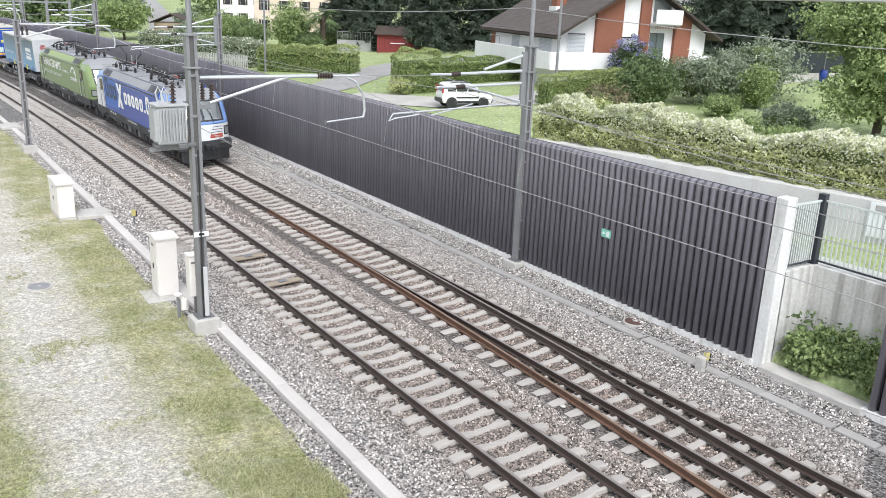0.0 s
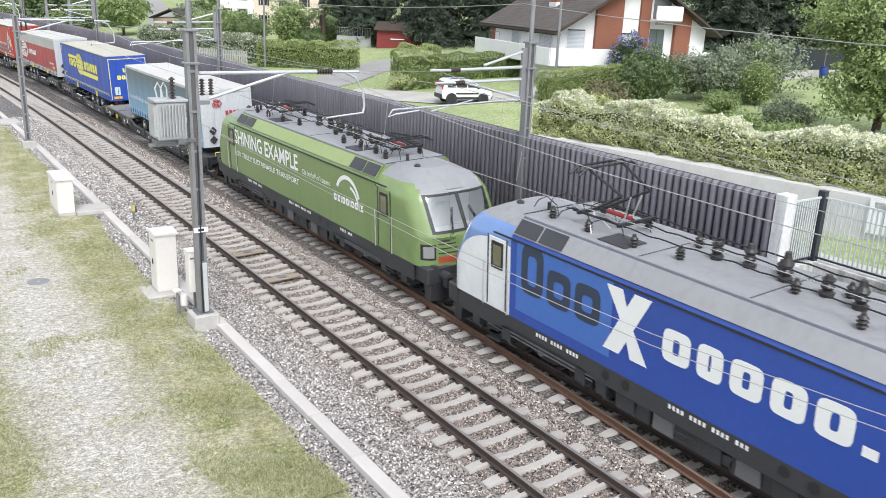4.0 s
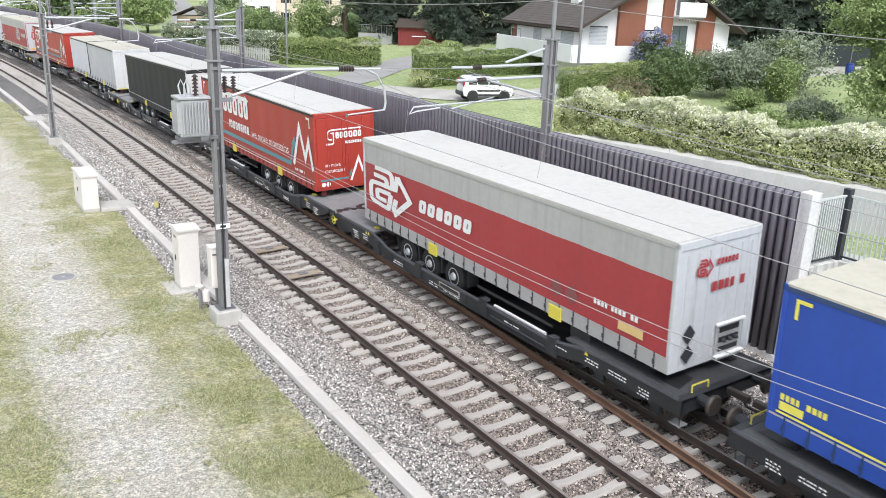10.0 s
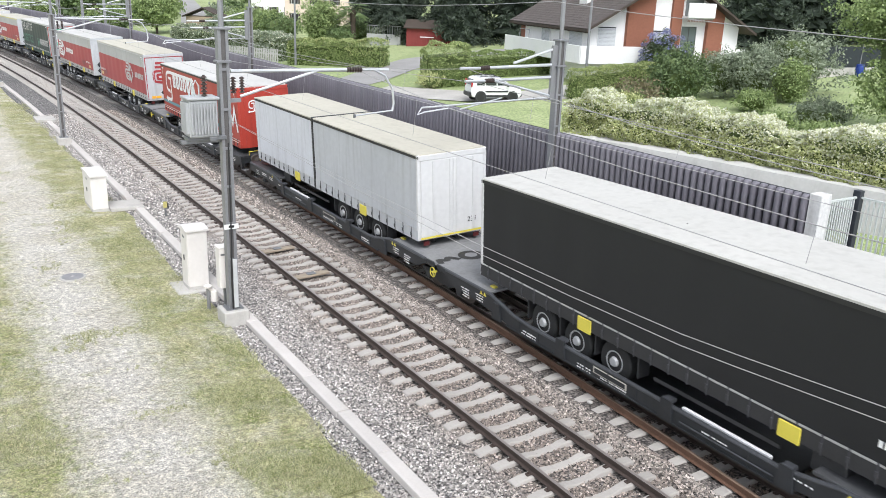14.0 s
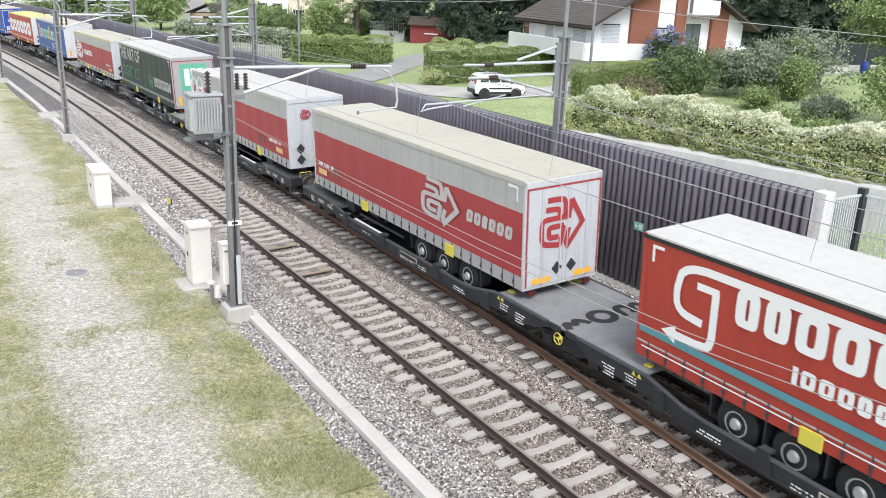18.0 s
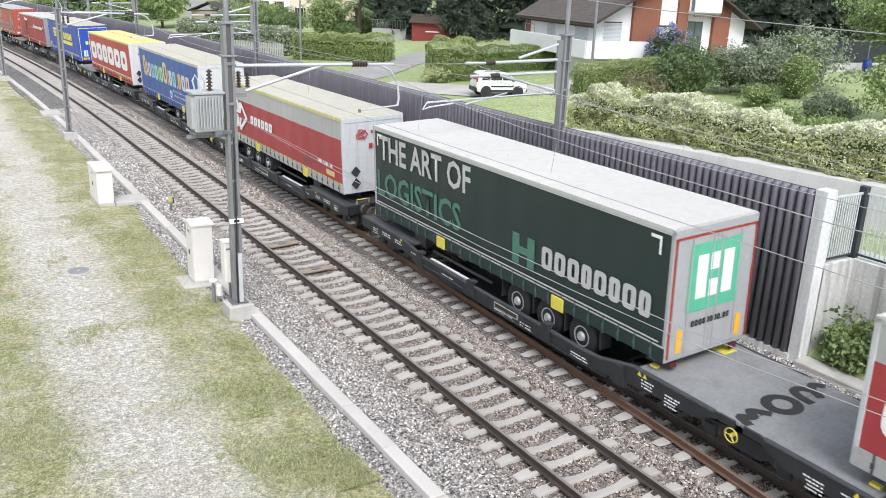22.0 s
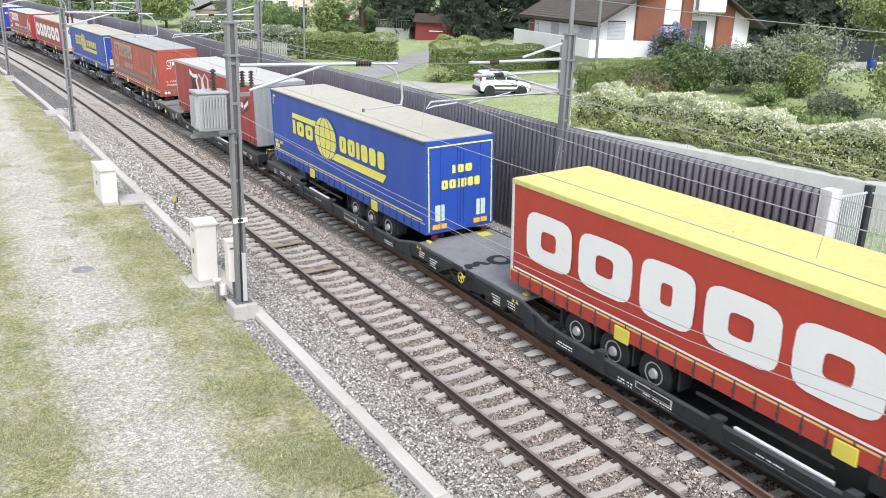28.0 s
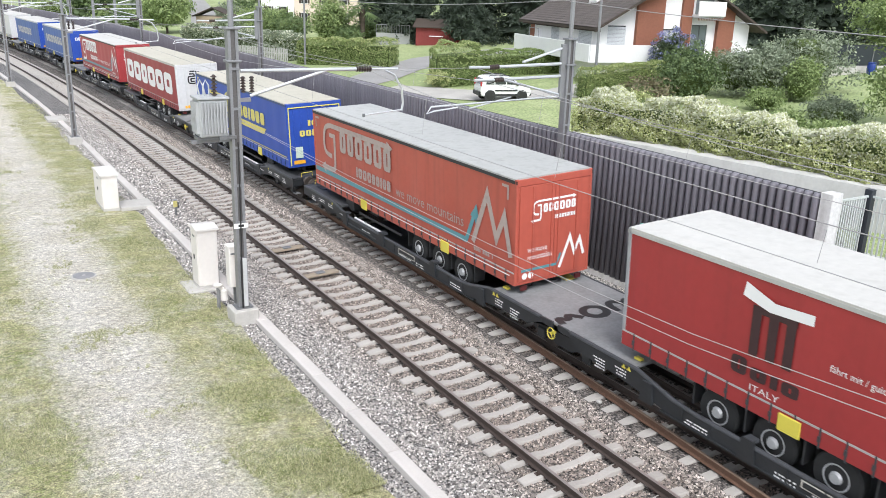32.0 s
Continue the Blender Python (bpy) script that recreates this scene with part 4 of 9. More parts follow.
BLUEFL = leaf_mat("blue_blossom", (0.10, 0.12, 0.32), (0.34, 0.36, 0.60))
# solid fill behind the leaves, coloured for the shade deep in the foliage
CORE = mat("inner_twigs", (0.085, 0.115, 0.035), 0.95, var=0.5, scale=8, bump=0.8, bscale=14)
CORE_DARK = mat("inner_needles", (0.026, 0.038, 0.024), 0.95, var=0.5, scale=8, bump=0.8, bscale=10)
BARK = mat("bark", (0.085, 0.065, 0.05), 0.95, var=0.3, bump=0.8, bscale=20)


def trunk_mesh(h, r, rg, limbs=7, crown=2.0):
    bm = bmesh.new()
    tube(bm, (0, 0, -0.3), (0.05, 0, h * 0.5), r, 8, r * 0.75)
    tube(bm, (0.05, 0, h * 0.5), (0, 0.1, h), r * 0.75, 8, r * 0.35)
    for i in range(limbs):
        a = rg.uniform(0, 6.28)
        z = h * rg.uniform(0.4, 0.95)
        tube(bm, (0, 0, z), (math.cos(a) * crown, math.sin(a) * crown, z + rg.uniform(0.4, 1.4)), r * 0.35, 6, r * 0.1)
    return bm


def broadleaf(x, y, h, rx, material, seed, n=6000, leaf=0.16, label="leafy green tree behind the wall", base=0.25, name="tree", cat="tree", m=10, k0=0.5):
    rg = np.random.default_rng(seed)
    rn = random.Random(seed)
    z = terrain(x, y)
    t = thing(name, Matrix.Translation((x, y, z)), label, cat, "trees and shrubs")
    part("trunk", trunk_mesh(h * 0.65, 0.03 * h, rn, 7, rx * 0.5), BARK, t)
    pts = []
    for i in range(m):
        a, rr = rn.uniform(0, 6.28), rx * math.sqrt(rn.random()) * (1.12 - k0)
        cz = h * (base + (1 - base) * (0.66 - 0.4 * k0 + (0.4 + 0.2 * (0.5 - k0)) * (2 * rn.random() - 1) * (0.5 + 0.5 * (1 - k0))))
        k = k0 + 0.25 * rn.random()
        pts.append(blob_points(rg, n // m, (rr * math.cos(a), rr * math.sin(a), cz), (rx * k, rx * k, h * (1 - base) * k * 0.42), 0.5, 0.5))
    pts = np.concatenate(pts)
    pts = sprays(rg, pts[:: 12], 12, leaf * 2.0)
    pts = pts[pts[:, 2] > h * base * 0.4]
    cloud("crown", pts, leaf, material, t, seed)
    bm = bmesh.new()
    bmesh.ops.create_icosphere(bm, subdivisions=2, radius=1)
    for v in bm.verts:
        k = 0.55 + 0.2 * noise.noise(v.co * 2 + Vector((seed, 0, 0)))
        v.co = Vector((v.co.x * rx * k, v.co.y * rx * k, h * (base + (1 - base) * 0.48) + v.co.z * h * (1 - base) * 0.5 * k))
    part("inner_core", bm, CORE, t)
    return t


def shrub(x, y, h, rx, material, seed, n=2500, leaf=0.1, label="rounded green garden shrub", ry=None):
    rg = np.random.default_rng(seed)
    rn = random.Random(seed)
    z = terrain(x, y)
    t = thing("shrub", Matrix.Translation((x, y, z)), label, "shrub", "trees and shrubs")
    pts = []
    for i in range(7):
        a, rr = rn.uniform(0, 6.28), rx * 0.5 * rn.random()
        k = 0.5 + 0.3 * rn.random()
        pts.append(blob_points(rg, n // 7, (rr * math.cos(a), rr * math.sin(a) * (ry or rx) / rx, h * 0.5 * (0.7 + 0.5 * rn.random())), (rx * k, (ry or rx) * k, h * 0.48 * k + 0.1), 0.6, 0.6))
    pts = sprays(rg, np.concatenate(pts)[:: 8], 8, leaf * 1.6, -0.2)
    cloud("leaves", pts[pts[:, 2] > 0.05], leaf, material, t, seed)
    bm = bmesh.new()
    bmesh.ops.create_icosphere(bm, subdivisions=2, radius=1)
    for v in bm.verts:
        k = 0.66 + 0.2 * noise.noise(v.co * 2 + Vector((seed, 1, 0)))
        v.co = Vector((v.co.x * rx * k, v.co.y * (ry or rx) * k, max(0, h * 0.42 + v.co.z * h * 0.5 * k)))
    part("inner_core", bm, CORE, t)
    return t


def conifer(x, y, h, r, seed, label="tall dark spruce tree", n=7000):
    rg = np.random.default_rng(seed)
    rn = random.Random(seed)
    t = thing("conifer", Matrix.Translation((x, y, terrain(x, y))), label, "tree", "trees and shrubs")
    part("trunk", tb((0, 0, -0.3), (0, 0, h * 0.95), 0.022 * h, 8, 0.03), BARK, t)
    pts = []
    tiers = int(h * 1.6)
    bmb = bmesh.new()
    for i in range(tiers):
        f = i / tiers
        z = h * (0.06 + 0.9 * f)
        R = r * (1 - f) ** 0.8 * rn.uniform(0.8, 1.15) + 0.2
        for k in range(max(4, int(9 * (1 - f)))):
            a = rn.uniform(0, 6.28)
            L = R * rn.uniform(0.7, 1.1)
            m = int(n / tiers / max(4, int(9 * (1 - f))))
            s = rg.random(m) ** 0.7
            droop = -0.28 * L * s ** 1.5
            px = np.cos(a) * L * s + rg.normal(0, 0.05 * L + 0.08, m)
            py = np.sin(a) * L * s + rg.normal(0, 0.05 * L + 0.08, m)
            pz = z + droop + rg.normal(0, 0.1, m) - np.abs(rg.normal(0, 0.3, m)) * s
            pts.append(np.stack([px, py, pz], 1))
    cloud("needles", np.concatenate(pts), 0.26, LEAF_CONI, t, seed, 0.2, 0.3)
    bm = bmesh.new()
    rings = []
    for i in range(int(h * 2.2)):
        f = i / (h * 2.2)
        R = r * 0.58 * (1 - f) ** 0.85 * (1.0 if i % 3 else 0.7)
        rings.append([bm.verts.new((R * k * math.cos(a), R * k * math.sin(a), h * (0.05 + 0.9 * f) - 0.25 * k * R)) for a, k in ((2 * math.pi * q / 22, rn.uniform(0.55, 1.2)) for q in range(22))])
    for a, b in zip(rings[:-1], rings[1:]):
        for q in range(22):
            bm.faces.new((a[q], a[(q + 1) % 22], b[(q + 1) % 22], b[q]))
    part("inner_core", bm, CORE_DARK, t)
    return t


def hedge(line, w, h, material, seed, per=260, leaf=0.07, label="clipped green hedge", top=None, top_share=0.0, z0=None, rough=0.12, name="hedge"):
    """A hedge along a line of points: a core coloured for the shade inside, leaves on all its faces."""
    rg = np.random.default_rng(seed)
    t = thing(name, None, label, "hedge", "hedges")
    pts, tops = [], []
    bm = bmesh.new()
    prev = None
    for (xa, ya), (xb, yb) in zip(line[:-1], line[1:]):
        d = np.array([xb - xa, yb - ya])
        L = np.linalg.norm(d)
        nn = np.array([-d[1], d[0]]) / L
        m = int(per * L * (h + w * 0.5))
        f = rg.random(m)
        k = rg.integers(0, 5, m)
        side = np.where(k == 0, -1.0, np.where(k == 1, -1.0, np.where(k == 2, 1.0, rg.uniform(-1, 1, m))))
        up = np.where(k <= 2, rg.random(m), 1.0)
        cap = rg.random(m) < 0.09 * w / max(L, 1) * 5
        f = np.where(cap, np.where(f > 0.5, 1 + 0.12 / L, -0.12 / L), f)
        side, up = np.where(cap, rg.uniform(-1, 1, m), side), np.where(cap, rg.random(m), up)
        px, py = xa + d[0] * f, ya + d[1] * f
        bulge = np.array([noise.noise((a * 0.8, b * 0.8, c * 1.5)) + 0.6 * noise.noise((a * 2.5, b * 2.5, c * 3)) for a, b, c in zip(px, py, up * h)])
        off = side * w / 2 * (1 - 0.12 * (up > 0.9)) + np.sign(side) * bulge * rough
        zz = np.array([terrain(a, b) if z0 is None else z0 for a, b in zip(px, py)])
        P = np.stack([px + nn[0] * off, py + nn[1] * off, zz + up * h + bulge * rough * 1.5 * (up > 0.6) + rg.normal(0, 0.03, m)], 1)
        sel = (rg.random(m) < top_share * np.clip(up * 1.5 - 0.45, 0.18, 1)) if top is not None else np.zeros(m, bool)
        pts.append(P[~sel]), tops.append(P[sel])
        k_ = max(2, int(L / 1.0))
        for i in range(k_ + (1 if (xb, yb) == tuple(line[-1]) else 0)):
            x, y = xa + d[0] * i / k_, ya + d[1] * i / k_
            zb = terrain(x, y) if z0 is None else z0
            c = [bm.verts.new((x + nn[0] * o, y + nn[1] * o, zb + zz_)) for o, zz_ in ((-w * 0.36, -0.2), (-w * 0.36, h * 0.74), (w * 0.36, h * 0.74), (w * 0.36, -0.2))]
            if prev:
                for q in range(3):
                    bm.faces.new((prev[q], prev[q + 1], c[q + 1], c[q]))
            else:
                bm.faces.new(c)
            prev = c
    bm.faces.new(prev)
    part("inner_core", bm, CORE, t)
    cloud("leaves", np.concatenate(pts), leaf, material, t, seed)
    # mixed in mostly near the top: blossom, on clipped hedges paler leaves
    if top is not None:
        cloud("blossom", np.concatenate(tops), leaf * 0.9, top, t, seed + 1)["label"] = "cream blossom"
    return t


def gardens():
    hedge([(28.3, 32.2), (29.6, 26.2), (30.6, 20.7), (31.5, 16.0), (33.0, 9.0), (34.5, 2.0)], 2.0, 1.95, LEAF_HEDGE2, 11, 1500, 0.062, "long loose hedge covered in cream blossom above a wall", FLOWER, 0.8, 2.35, 0.4, "flowering_hedge")
    hedge([(38.3, 44.4), (45.6, 43.6)], 1.3, 2.0, LEAF_HEDGE, 12, 1300, 0.05, "dense clipped green hedge before the house", LEAF_HEDGE2, 0.5)
    hedge([(33.6, 56.5), (36.6, 55.4)], 3.0, 3.1, LEAF_HEDGE, 13, 1000, 0.055, "large rounded clipped hedge block beside the driveway", LEAF_HEDGE2, 0.35, rough=0.3)
    hedge([(37.5, 58.6), (46.0, 56.2)], 1.6, 2.0, LEAF_HEDGE, 14, 700, 0.065, "green hedge behind the parked car")
    hedge([(31.3, 77.6), (36.8, 69.4)], 2.0, 2.4, LEAF_HEDGE, 15, 520, 0.08, "clipped green hedge along the lane", LEAF_HEDGE2, 0.5, rough=0.2)
    hedge([(26.9, 103), (31.8, 80.6)], 2.0, 2.5, LEAF_GREY, 16, 330, 0.1, "pale variegated hedge behind a white fence", FLOWER, 0.25, rough=0.3)
    shrub(41.3, 93.5, 5.8, 2.6, LEAF_LIGHT, 34, 9000, 0.13, "large leafy bush beside the palm tree")
    shrub(40.2, 103.0, 3.6, 3.0, LEAF_MID, 35, 4500, 0.12, "dense green bush before the peach house")
    shrub(38.0, 107.0, 4.4, 3.0, LEAF_LIGHT, 36, 4500, 0.12, "light green garden bush")
    shrub(36.0, 117.0, 2.6, 2.4, LEAF_GREY, 37, 3500, 0.13, "grey-green rounded garden bush on the lawn")
    shrub(48.0, 91.5, 2.0, 1.4, LEAF_GREY, 38, 2500, 0.09, "pale flowering bush before the terrace wall")
    shrub(42.3, 90.5, 2.6, 2.0, LEAF_MID, 39, 5000, 0.1, "dense green bush below the palm tree")
    shrub(45.8, 93.0, 2.8, 1.8, LEAF_MID, 40, 4500, 0.1, "dense green bush before the terrace wall")
    for i, (x, y, hh, r) in enumerate([(25.5, 136, 3.2, 3.0), (27.5, 148, 4.0, 3.6), (31.0, 152, 4.2, 3.8), (24.5, 160, 4.5, 4.0), (34.0, 146, 2.6, 3.0), (30.0, 170, 5.0, 4.6), (36.5, 176, 4.5, 4.2), (22.0, 176, 5.0, 4.6), (42.0, 134, 3.4, 2.8), (46.0, 140, 3.8, 3.2), (44.0, 118, 3.0, 2.6)]):
        shrub(x, y, hh, r, (LEAF_MID, LEAF_LIGHT, LEAF_GREY)[i % 3], 200 + i, 4200, 0.2, "loose green bush in the gardens beyond the wall")
    shrub(33.3, 55.2, 1.3, 1.0, LEAF_HEDGE2, 20, 2700, 0.063, "small yellow-green bush beside the hedge block")
    shrub(42.6, 38.6, 3.9, 2.1, LEAF_MID, 21, 15000, 0.091, "tall dense green garden shrub")
    shrub(47.6, 37.0, 3.6, 2.2, LEAF_GREY, 22, 15600, 0.091, "broad grey-green garden shrub")
    shrub(50.9, 36.6, 4.9, 3.0, LEAF_GREY, 23, 15600, 0.091, "broad silvery green garden shrub")
    shrub(46.6, 38.6, 3.6, 1.5, LEAF_GREY, 24, 7200, 0.07, "wispy silvery grey shrub")
    shrub(43.9, 33.6, 1.5, 1.2, LEAF_LIGHT, 25, 3600, 0.07)
    shrub(48.0, 34.2, 2.8, 1.3, LEAF_LIGHT, 26, 5400, 0.084, "light green upright garden shrub")
    shrub(38.2, 38.5, 2.2, 1.7, leaf_mat("leaf_reddish", (0.10, 0.10, 0.04), (0.30, 0.24, 0.13)), 27, 2600, 0.1, "pale reddish-green loose shrub")
    shrub(35.5, 36.0, 1.8, 1.6, LEAF_HEDGE2, 28, 6000, 0.063)
    shrub(38.5, 28.0, 1.6, 1.6, LEAF_LIGHT, 29, 4500, 0.07)
    shrub(41.5, 27.5, 1.9, 2.0, LEAF_GREY, 30, 6000, 0.07, "low grey-green shrub beside the lawn")
    shrub(37.0, 24.0, 1.7, 1.8, LEAF_LIGHT, 31, 4800, 0.07)
    shrub(36.5, 19.5, 1.9, 2.0, LEAF_GREY, 32, 6000, 0.07, "low grey-green shrub beside the lawn")
    h = shrub(47.9, 45.5, 4.0, 1.6, LEAF_DARK, 33, 7800, 0.084, "large hydrangea bush with blue flower heads")
    rg = np.random.default_rng(5)
    heads = blob_points(rg, 150, (0, 0, 2.2), (1.6, 1.6, 1.85), 0.92, 0.2)
    pts = np.concatenate([blob_points(rg, 26, c, (0.2, 0.2, 0.15), 0.7, 0.1) for c in heads if c[2] > 0.5])
    cloud("blossom", pts, 0.06, BLUEFL, h, 6)["label"] = "blue flower heads"
    broadleaf(42.6, 22.9, 8.4, 4.1, LEAF_BIG, 41, 60000, 0.088, "large leafy green tree beside the lawn", 0.06, m=44, k0=0.3)
    broadleaf(30.2, 127, 6.4, 3.6, LEAF_LIGHT, 42, 9000, 0.18, "light green rounded tree")
    for i, (x, y, hh, r) in enumerate([(33.5, 150, 6.0, 3.6), (38.0, 165, 7.0, 4.0), (60, 128, 8, 4.5)]):
        broadleaf(x, y, hh, r, (LEAF_MID, LEAF_LIGHT)[i % 2], 50 + i, 8000, 0.17, "leafy garden tree behind the hedge", 0.08)
    for i, (x, y, hh, r) in enumerate([(55.5, 83.5, 20, 4.6), (52.4, 80.5, 18, 3.4), (60, 80, 22, 5.5), (64, 76, 21, 5.5), (58.5, 92, 23, 5.5), (50.0, 89.0, 20, 4.2), (51.5, 100.0, 19, 3.8), (66, 80, 22, 5.5), (72.5, 56, 17, 5.0), (79, 55, 20, 5.5), (85, 54, 21, 5.5), (91, 52, 20, 5.5), (78, 62, 22, 5.5), (96, 46, 20, 5.5)]):
        conifer(x, y, hh, r, 70 + i, "tall dark drooping spruce tree", 19000)
    for i in range(26):
        x, y = 60 + (i % 9) * 16, 125 + (i // 9) * 24 + (i % 4) * 5
        if abs(x - 34 - (43.8 + 0.25 * (y - 125))) < 9:
            continue
        broadleaf(x - 34, y + 30, 10 + (i * 7) % 6, 6.5, (LEAF_MID, LEAF_DARK, LEAF_LIGHT)[i % 3], 100 + i, 3500, 0.42, "distant leafy green tree", 0.05)
    # palm
    t = thing("palm_tree", Matrix.Translation((43.9, 90.4, 1.5)), "palm tree with a shaggy dark trunk and drooping fronds", "tree", "trees and shrubs")
    part("trunk", lx([(0.3, -0.3), (0.26, 0.5), (0.3, 2), (0.28, 3.5), (0.38, 4.6), (0.2, 5.0)], (0, 0, 0), (0, 0, 1), 10), BARK, t)
    rn = random.Random(4)
    for i in range(26):
        a, e = rn.uniform(0, 6.28), rn.uniform(-0.5, 1.0)
        bm = bmesh.new()
        for j in range(9):
            g = -0.9 + 1.8 * j / 8
            c = Vector((math.cos(a) * math.cos(e) * 1.1, math.sin(a) * math.cos(e) * 1.1, 4.9 + math.sin(e) * 1.1))
            tip = c + Vector((math.cos(a + g) * 1.5, math.sin(a + g) * 1.5, 0.6 * math.sin(e) - 0.55))
            sd = Vector((-math.sin(a + g), math.cos(a + g), 0)) * 0.1
            bm.faces.new([bm.verts.new(p) for p in (c - sd, tip, c + sd)])
        tube(bm, (0, 0, 4.8), c, 0.025, 5)
        part("frond", bm, LEAF_MID, t)
    # recess weeds
    rg = np.random.default_rng(9)
    w = thing("weeds", Matrix.Translation((19.35, 10.3, 0.05)), "dense green weeds in the recess", "weeds")
    pts = np.concatenate([blob_points(rg, 1100, (rg.uniform(-0.45, 0.45), rg.uniform(-1.25, 1.25), rg.uniform(0.4, 0.75)), (0.42, 0.45, 0.5), 0.2, 0.5) for _ in range(17)])
    cloud("leaves", pts[pts[:, 2] > 0], 0.06, LEAF_LIGHT, w, 3)
    v = thing("climbing_plant", Matrix.Translation((19.5, 12.3, 2.6)), "loose climbing plant behind the bar fence", "plant")
    cloud("leaves", np.concatenate([blob_points(rg, 260, (rg.uniform(-0.5, 0.6), rg.uniform(-0.1, 0.5), rg.uniform(0.1, 1.3)), (0.25, 0.2, 0.35), 0.2, 0.5) for _ in range(9)]), 0.045, LEAF_GREY, v, 7)
    part("stem", path_tube(bmesh.new(), [(0, 0, -2.3), (0.05, 0.1, -0.5), (-0.1, 0.15, 0.6), (0.1, 0.2, 1.4)], 0.02, 6), BARK, v)
    cloud("stems", np.stack([rg.uniform(-0.5, 0.5, 300), rg.uniform(-1.3, 1.3, 300), rg.uniform(0.6, 1.5, 300)], 1), 0.07, LEAF_MID, w, 4)


gardens()


def tufts():
    """Grass tufts on the verge and weeds, in one sheet of blades."""
    rg = np.random.default_rng(21)
    n = 420000
    x = rg.uniform(-4.0, 6.6, n)
    y = 12.5 + 58 * rg.random(n) ** 1.7
    dens = np.array([noise.noise((a * 0.6, b * 0.6, 3)) + 0.5 * noise.noise((a * 2.1, b * 2.1, 7)) + 0.5 * noise.noise((a * 6, b * 6, 9)) for a, b in zip(x, y)])
    edge = 0.5 * np.array([noise.noise((b * 0.5, 4.0, 1)) for b in y])
    on_path = (x > 1.5 + edge) & (x < 4.4 + edge)
    keep = np.where(on_path, dens > 0.5, dens > -0.35 + 0.75 * rg.random(n))
    keep &= (x * x + y * y > 13 ** 2)
    x, y = x[keep], y[keep]
    n = len(x)
    b = np.stack([x, y, np.full(n, -0.29)], 1)
    h = rg.uniform(0.02, 0.07, n) * (1 + 0.9 * np.clip(dens[keep], 0, 1))
    lean = rg.normal(0, 0.05, (n, 2))
    a = rg.uniform(0, 6.28, n)
    s = np.stack([np.cos(a), np.sin(a), 0 * a], 1) * rg.uniform(0.004, 0.012, n)[:, None]
    top = b + np.stack([lean[:, 0], lean[:, 1], h], 1)
    v = np.stack([b - s, b + s, top], 1).reshape(-1, 3)
    f = np.arange(3 * n).reshape(-1, 3)
    me = mesh("grass_blades", v.tolist(), f.tolist(), leaf_mat("grass_blade", (0.17, 0.205, 0.045), (0.66, 0.63, 0.35)))
    ob = new("grass_blades", me)
    tagged(ob, "short dry grass blades on the verge", "grass", kind="stuff")


tufts()


def stone_mat():
    """Crushed stone: each piece its own grey, browned by brake dust between the rails."""
    m = bpy.data.materials.new("crushed_stone")
    m.use_nodes = True
    n, l = m.node_tree.nodes, m.node_tree.links
    b = n["Principled BSDF"]
    b.inputs["Roughness"].default_value = 0.9
    g, co = n.new("ShaderNodeNewGeometry"), n.new("ShaderNodeTexCoord")
    r = n.new("ShaderNodeValToRGB")
    e = r.color_ramp.elements
    e[0].color, e[1].color = (0.10, 0.092, 0.088, 1), (0.78, 0.755, 0.735, 1)
    for pos, v in ((0.2, 0.19), (0.55, 0.33), (0.85, 0.45)):
        e.new(pos).color = (v * 1.06, v * 0.985, v * 0.915, 1)
    l.new(g.outputs["Random Per Island"], r.inputs[0])
    sp = n.new("ShaderNodeSeparateXYZ")
    l.new(co.outputs["Object"], sp.inputs[0])
    nz, jit, mp, tr = n.new("ShaderNodeTexNoise"), n.new("ShaderNodeMath"), n.new("ShaderNodeMapRange"), n.new("ShaderNodeValToRGB")
    nz.inputs["Scale"].default_value, nz.inputs["Detail"].default_value = 0.6, 6
    l.new(co.outputs["Object"], nz.inputs["Vector"])
    jit.operation = "MULTIPLY_ADD"
    l.new(nz.outputs[0], jit.inputs[0]), l.new(sp.outputs["X"], jit.inputs[2])
    jit.inputs[1].default_value = 1.4
    mp.inputs["From Min"].default_value, mp.inputs["From Max"].default_value = 7.1, 18.7
    l.new(jit.outputs[0], mp.inputs["Value"])
    te = tr.color_ramp.elements
    te[0].color, te[1].color = (1.1, 1.1, 1.1, 1), (1.1, 1.1, 1.09, 1)
    for pos, c in ((0.17, (1.12, 1.11, 1.10)), (0.25, (0.80, 0.72, 0.665)), (0.41, (0.80, 0.72, 0.665)), (0.49, (0.98, 0.93, 0.89)), (0.57, (0.80, 0.69, 0.62)), (0.74, (0.78, 0.69, 0.63)), (0.83, (1.08, 1.06, 1.05))):
        te.new(pos).color = (*c, 1)
    l.new(mp.outputs[0], tr.inputs[0])
    mu = n.new("ShaderNodeVectorMath")
    mu.operation = "MULTIPLY"
    l.new(r.outputs[0], mu.inputs[0]), l.new(tr.outputs[0], mu.inputs[1])
    l.new(mu.outputs[0], b.inputs["Base Color"])
    return m


